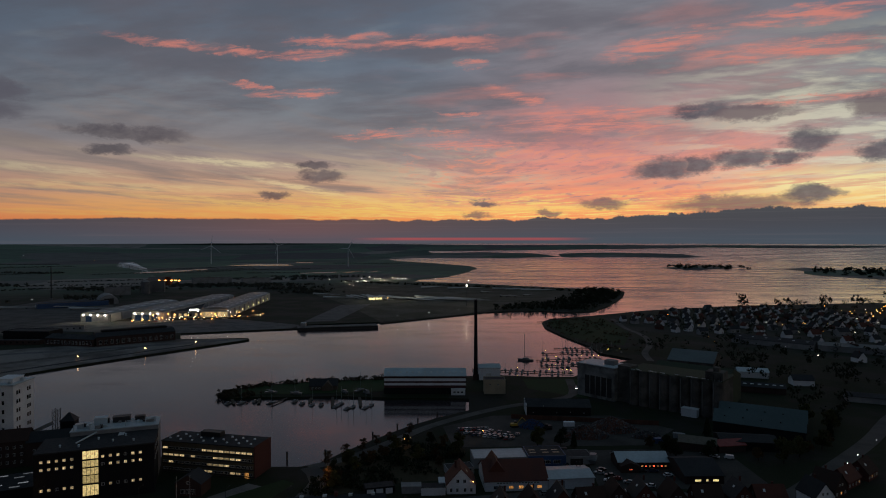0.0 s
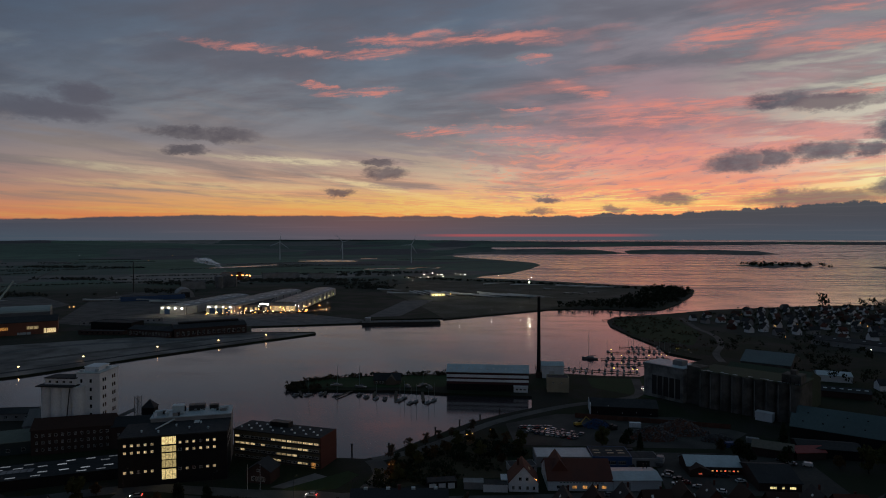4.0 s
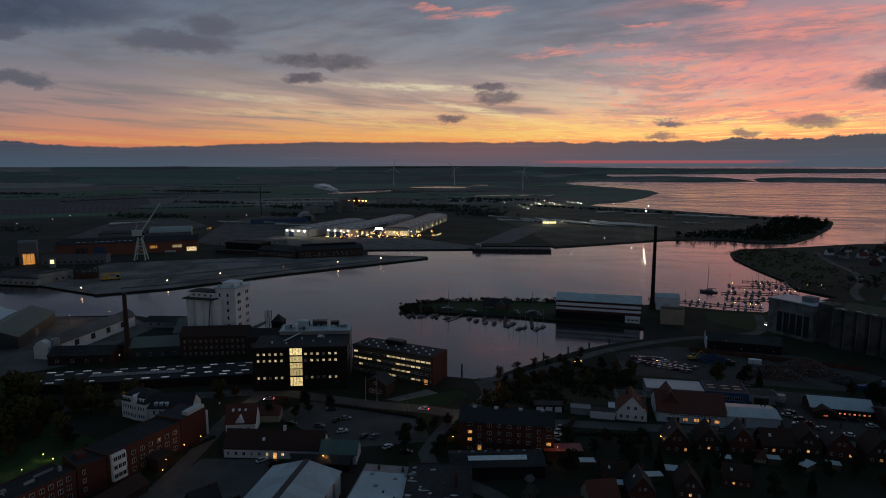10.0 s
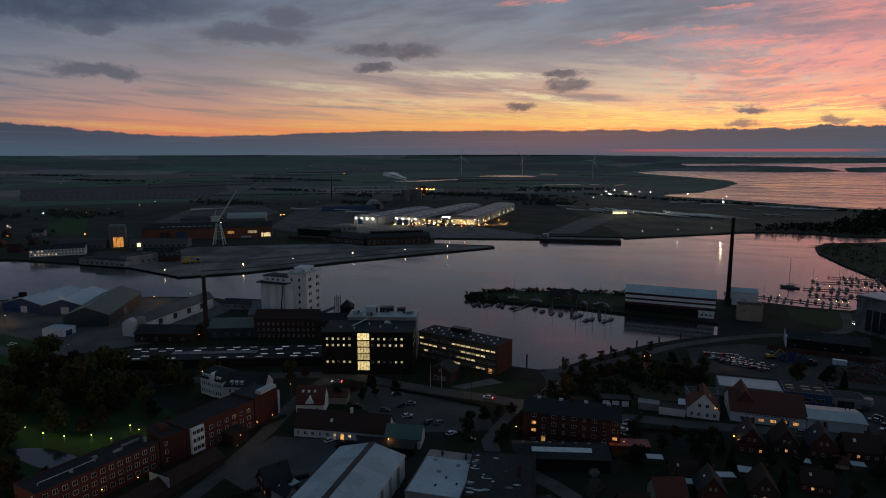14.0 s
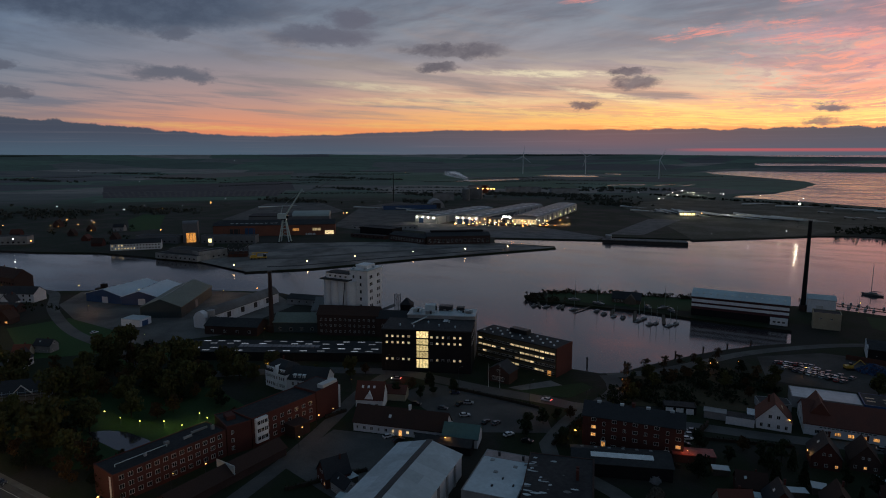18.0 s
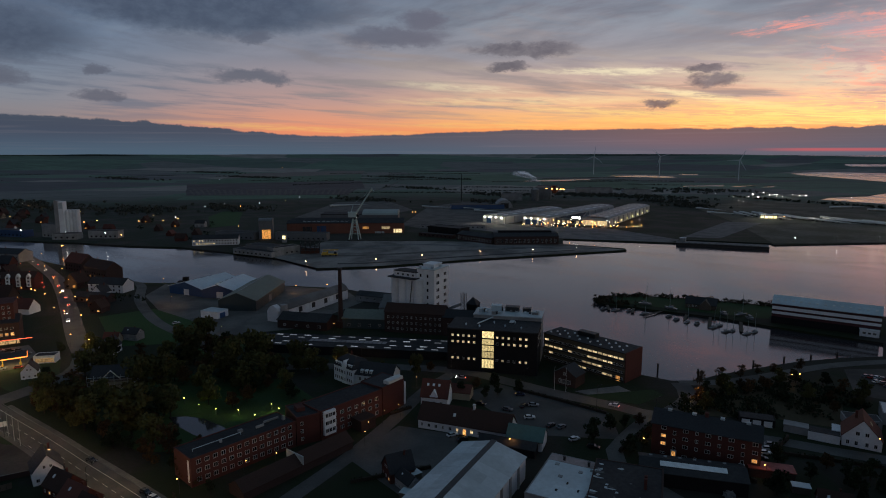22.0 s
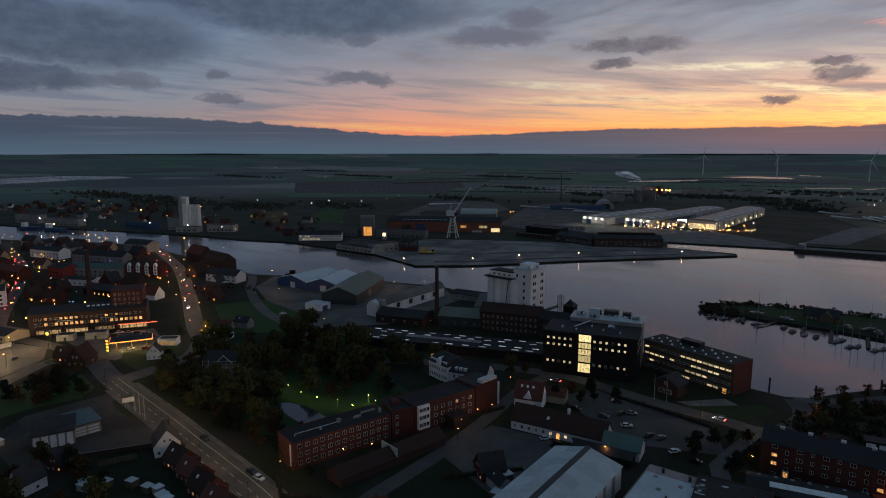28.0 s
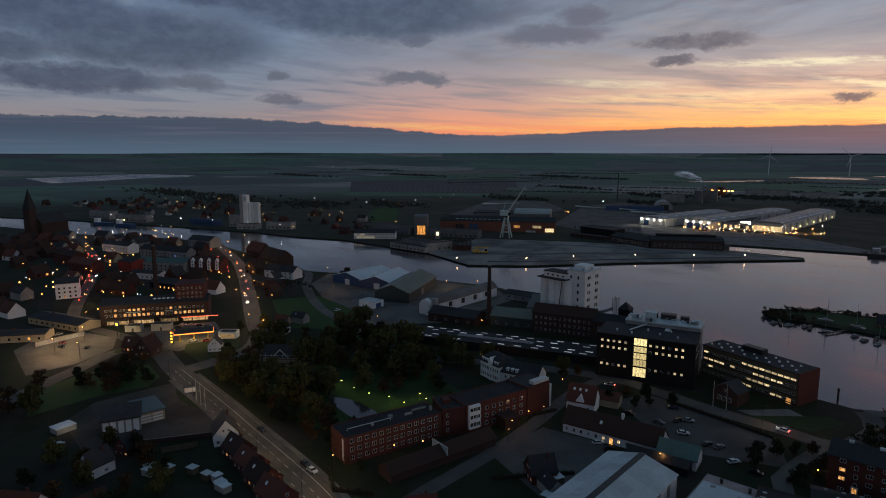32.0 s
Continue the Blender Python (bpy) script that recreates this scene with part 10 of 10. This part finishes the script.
def traffic():
    for x, y, k, t in ((-102, 214, 0, 35), (-92, 212, 3, 80), (-88, 213, 5, 75), (-116, 233, 2, 30), (-106, 226, 1, 25), (-80, 206, 0, 60), (-125, 215, 3, 10), (-119, 184, 0, 60), (-114, 183, 3, 60), (-109, 223, 3, 85), (-113, 216, 5, 10), (-72, 204, 3, 10), (-100, 203, 1, 30),
                       (-21, 228, 3, 20), (-20.5, 233, 0, 20), (-20, 237, 1, 20), (-19.5, 241, 5, 20), (57, 289, 2, 60), (60, 293, 0, 95), (72, 283, 3, 10), (42, 256, 1, 5), (72, 270, 0, 160), (76, 272, 4, 160), (80, 268, 1, 160), (84, 266, 3, 160), (88, 264, 0, 160), (100, 276, 0, 10), (108, 276, 3, 5),
                       (78, 259, 0, 5), (70, 279, 1, 165), (74, 276, 3, 165), (131, 300, 0, 130), (128, 304, 1, 130), (120, 258, 3, 30), (113, 262, 2, 20), (64, 282, 3, 90), (90, 281, 3, 0), (95, 281, 2, 0), (-171, 97.4, 0, 4), (-176.5, 98, 3, 4), (-211, 99.2, 3, 4),
                       (-376, 130, 0, 60), (-372, 134, 1, 60), (-368, 137, 3, 60), (-364, 140, 5, 60), (-372, 126, 3, 60), (-360, 136, 0, 60), (-355, 140, 2, 60), (-382, 116, 3, 60), (-398, 82, 3, 20), (-384, 68, 4, 20), (-376, 66, 3, 20), (-366, 76, 3, 150), (-392, 62, 0, 20), (-404, 70, 1, 100),
                       (-166, 213, 3, 25), (-340, 122, 0, 60), (-335, 128, 4, 60), (-343, 218, 0, 80)):
        place(CARS[k], x, y, t, 0.08, "parked cars")
    place(VAN, 137, 298, 160, 0.08)
    for x, y, k, t in ((-342, 163.5, 1, 155), (-404, 184, 0, -25), (-424, 192, 3, -25), (-446, 204.5, 2, 155), (-472, 215, 1, 155), (-517, 231, 1, 155), (-560, 247, 3, 155), (-597, 257, 0, -20), (-632, 266, 2, 160), (-655, 272, 0, -20), (-682, 278, 1, 160), (-496, 224, 0, -25), (-354, 96, 0, 20), (-580, 131, 2, 15), (-596, 136, 1, 15),
                       (-610, 141, 3, 15), (-625, 144, 0, 195), (-645, 150, 2, 15), (-665, 154, 1, 15), (-690, 158, 0, 195), (94, 440, 0, 260), (-148, 236, 1, 200), (-78, 244, 0, 180), (-560, 123, 3, 15)):
        place(NIGHT_CARS[k], x, y, t, 0.08, "cars on the streets")


LAMP_ROAD = lamp_shape("street_lamp", DARK_STEEL, "tall street lamp beside the main road", 9.0, 0.16, 2.2)
TAIL = glowing("red_lamp_glow", (1.0, 0.05, 0.03), 11.0)
BLUEGLOW = glowing("blue_lamp_glow", (0.25, 0.4, 1.0), 2.5)


def town_glints():
    """Small lamps, signs and signals along the streets and at doors of the town, each on its post."""
    rnd = random.Random(12)
    for mat, count, size, name, label in ((ORANGE, 95, 0.2, "door_lamps", "small warm lamps along streets and house doors"), (TAIL, 46, 0.2, "signal_lamps", "small red signal lamps along the streets"),
                                          (COOL, 20, 0.16, "white_lamps", "small white lamps in yards and streets"), (BLUEGLOW, 10, 0.2, "blue_lamps", "small blue shop lamps in the town")):
        bm, posts = bmesh.new(), bmesh.new()
        for _ in range(count):
            u, z = rnd.random(), rnd.uniform(1.2, 4.5)
            if mat is TAIL and rnd.random() < 0.75:
                (ax, ay), (bx, by) = rnd.choice((((-380, 176), (-722, 282)), ((-470, 93), (-633, 145)), ((-560, 120), (-720, 162)), ((-560, 120), (-680, 156))))
                x, y, z = ax + (bx - ax) * u + rnd.uniform(-3, 3), ay + (by - ay) * u + rnd.uniform(-3, 3), rnd.uniform(0.8, 4)
            else:
                x = rnd.uniform(-900, -440)
                y = rnd.uniform(0.14 * -x, 60 - 0.27 * x)
            s = size * rnd.uniform(0.6, 1.25) * (0.6 + math.hypot(x, y) / 1100)
            box(bm, x - s, x + s, y - s, y + s, z, z + 1.6 * s)
            box(posts, x - 0.06, x + 0.06, y - 0.06, y + 0.06, -0.1, z)
        ob = tagged(new(name), label, "lamps", "", "stuff")
        part("lamp", bm, mat, ob)
        part("post", posts, DARK_STEEL, ob)


def works_lamps():
    """Small lamps on low posts in the car park before the white halls."""
    rnd = random.Random(5)
    for mat, count, name, label in ((ORANGE, 34, "car_park_lamps", "small warm lamps in the works car park"), (PALEGLOW, 26, "pale_yard_lamps", "small pale lamps along the works halls")):
        bm, posts = bmesh.new(), bmesh.new()
        for _ in range(count):
            u = rnd.random()
            x, y, z = -395 + 150 * u, 792 + 52 * u + rnd.uniform(-8, 8), rnd.uniform(1.5, 5)
            s = rnd.uniform(0.18, 0.42)
            box(bm, x - s, x + s, y - s, y + s, z, z + 1.6 * s)
            box(posts, x - 0.08, x + 0.08, y - 0.08, y + 0.08, -0.1, z)
        ob = tagged(new(name), label, "lamps", "", "stuff")
        part("lamp", bm, mat, ob)
        part("post", posts, DARK_STEEL, ob)
    for mat, count, name, label in ((ORANGE, 30, "east_door_lamps", "small warm lamps among the eastern houses"), (PALEGLOW, 18, "east_street_lamps", "small pale lamps among the eastern houses")):
        bm, posts = bmesh.new(), bmesh.new()
        for _ in range(count):
            u = rnd.random()
            x = 300 + 380 * u
            y, z = rnd.uniform(max(520, 1.42 * x), 940), rnd.uniform(2, 5)
            s = rnd.uniform(0.18, 0.36)
            box(bm, x - s, x + s, y - s, y + s, z, z + 1.6 * s)
            box(posts, x - 0.08, x + 0.08, y - 0.08, y + 0.08, -0.1, z)
        ob = tagged(new(name), label, "lamps", "", "stuff")
        part("lamp", bm, mat, ob)
        part("post", posts, DARK_STEEL, ob)
    for x, y in ((-200, 226), (-156, 240), (-118, 241), (-84, 240), (-60, 240), (-50, 262)):
        place(LAMP_ROAD, x, y, 70, 0, "street lamps of the harbour street", "tall dim street lamp beside the harbour street")
        shine(x, y + (3 if x > -90 else -4), 7.5, (1.0, 0.55, 0.22), 560 if x > -90 or x < -180 else 240, 0.4)


PALEGLOW = glowing("pale_lamp_glow", (1.0, 0.85, 0.55), 8.0)


def street_lights():
    for x, y in ((-239.4, 146.3), (-229, 146.8), (-218, 146), (-208.5, 147.2), (-200, 151.5), (-191, 152.2), (-187.8, 161.5), (-193.8, 163), (-247, 140)):
        place(LAMP_PARK, x, y, 0, 0, "park lamps")
        shine(x + 0.1, y - 0.3, 1.5, LIME, 120, 0.12)
    for x, y, w in ((-57, 211, 60), (-18, 214, 90), (-147.5, 178, 60), (-141, 160, 40), (-158, 215, 40), (-20, 312, 50), (-17, 314, 40), (-8, 322, 60), (-95, 185, 90), (-205, 213, 120), (-168, 104, 70), (-160, 122, 40), (-156, 132, 40), (-146, 168, 30), (12, 257, 40), (18, 232, 70), (20, 326, 120), (-145, 186, 60),
                    (-250, 258, 80), (-301, 199, 60), (-300, 218, 60), (-86, 148, 90)):
        place(LAMP_ORANGE, x, y, rng.uniform(0, 360), 0, "orange street lamps", scale=0.75)
        shine(x, y, 5.0, SODIUM, w * 1.6, 0.25)
    for x, y in ((-374, 446), (-351, 489), (-315, 540), (-276, 581), (-243, 618), (-420, 400)):
        place(LAMP_QUAY, x - 3, y + 3, 0, 0, "quay lamps", "", 1.2)
    for x, y in ((20, 872), (-20, 842), (-60, 806), (50, 1425)):
        place(LAMP_WHITE, x, y, 0, 0, "far quay lamps", "far quay lamp glowing white", 0.8)
    mast = lamp_shape("floodlight_mast", glowing("quay_floodlight_glow", (1.0, 0.8, 0.5), 160.0), "very tall floodlight mast reflected in the fjord", 33.0, 0.95, 0.0)
    mast.matrix_basis = pose(37, 984, 0)
    for k in range(12):
        x, y = ((-326, 153), (-352, 164.5), (-380, 176), (-406, 187), (-433, 198.5), (-463, 211), (-494, 223.5), (-520, 233), (-547, 243.5), (-582, 254), (-643, 270), (-697, 283))[k]
        place(LAMP_ORANGE, x + (4 if k % 2 else -4), y + (-6 if k % 2 else 6), 0, 0, "street lamps of the town", scale=1.1)
        if k % 2 == 0:
            shine(x, y, 8.5, (1.0, 0.58, 0.24), 2300, 0.5)
    for k in range(9):
        t = k / 8
        x, y = -420 - 420 * t, 82 + 96 * t
        place(LAMP_ORANGE, x, y + 6, 0, 0, "street lamps of the town", scale=1.1)
        if k % 2:
            shine(x, y, 8.5, (1.0, 0.45, 0.2), 420, 0.5)
    for k in range(5):
        shine(-158 - 33 * k, 93 + 1.5 * k, 8.6, (1.0, 0.58, 0.22), 1500, 0.5)
        place(LAMP_ROAD, -158 - 33 * k, 86.2 + 1.6 * k, 90, 0, "street lamps of the main road", "tall street lamp beside the main road", 1.0)
    for x, y in ((-390, 245), (-455, 280), (-400, 290), (-346, 318), (-330, 335)):
        shine(x, y, 7, SODIUM, 800, 0.4)
        place(LAMP_ORANGE, x, y, 0, 0, "yard lamps", scale=0.8)
    for _ in range(70):
        x, y = rng.uniform(-860, -420), rng.uniform(40, 262)
        if y < 262 - 0.25 * (-x - 420) + 40 and clear(x, y, 0):
            o = place(LAMP_FAR if rng.random() < 0.72 else LAMP_WHITE, x, y, 0, 0, "lamps of the old town", "town lamp glowing between roofs", rng.uniform(0.4, 0.7))
    for _ in range(44):
        x, y = rng.uniform(240, 720), rng.uniform(430, 960)
        place(LAMP_FAR, x, y, 0, 0, "lamps of the east quarter", "small orange lamp between houses", rng.uniform(0.35, 0.65))
    for _ in range(40):
        x, y = rng.uniform(-1350, -640), rng.uniform(300, 560)
        if y > 330 + 0.35 * (x + 800) * -0.6:
            place(LAMP_FAR if rng.random() < 0.7 else LAMP_WHITE, x, y, 0, 0, "lamps across the inner harbour", "lamp across the inner harbour", rng.uniform(0.5, 0.9))
    for x, y in ((-880, 306), (-830, 330), (-770, 352), (-930, 285), (-1000, 250), (-720, 372)):
        place(LAMP_WHITE, x, y + 4, 0, 0, "dock lamps", "bright dock lamp reflected in the water", 1.3)
    for x, y in ((178, 283), (163, 270), (190, 294), (214, 316)):
        place(LAMP_WHITE, x + 4, y - 2, 0, 0, "lamps of the east road", "small white lamp along the east road", 0.45)


settlement()
planting()
traffic()
street_lights()
town_glints()
works_lamps()
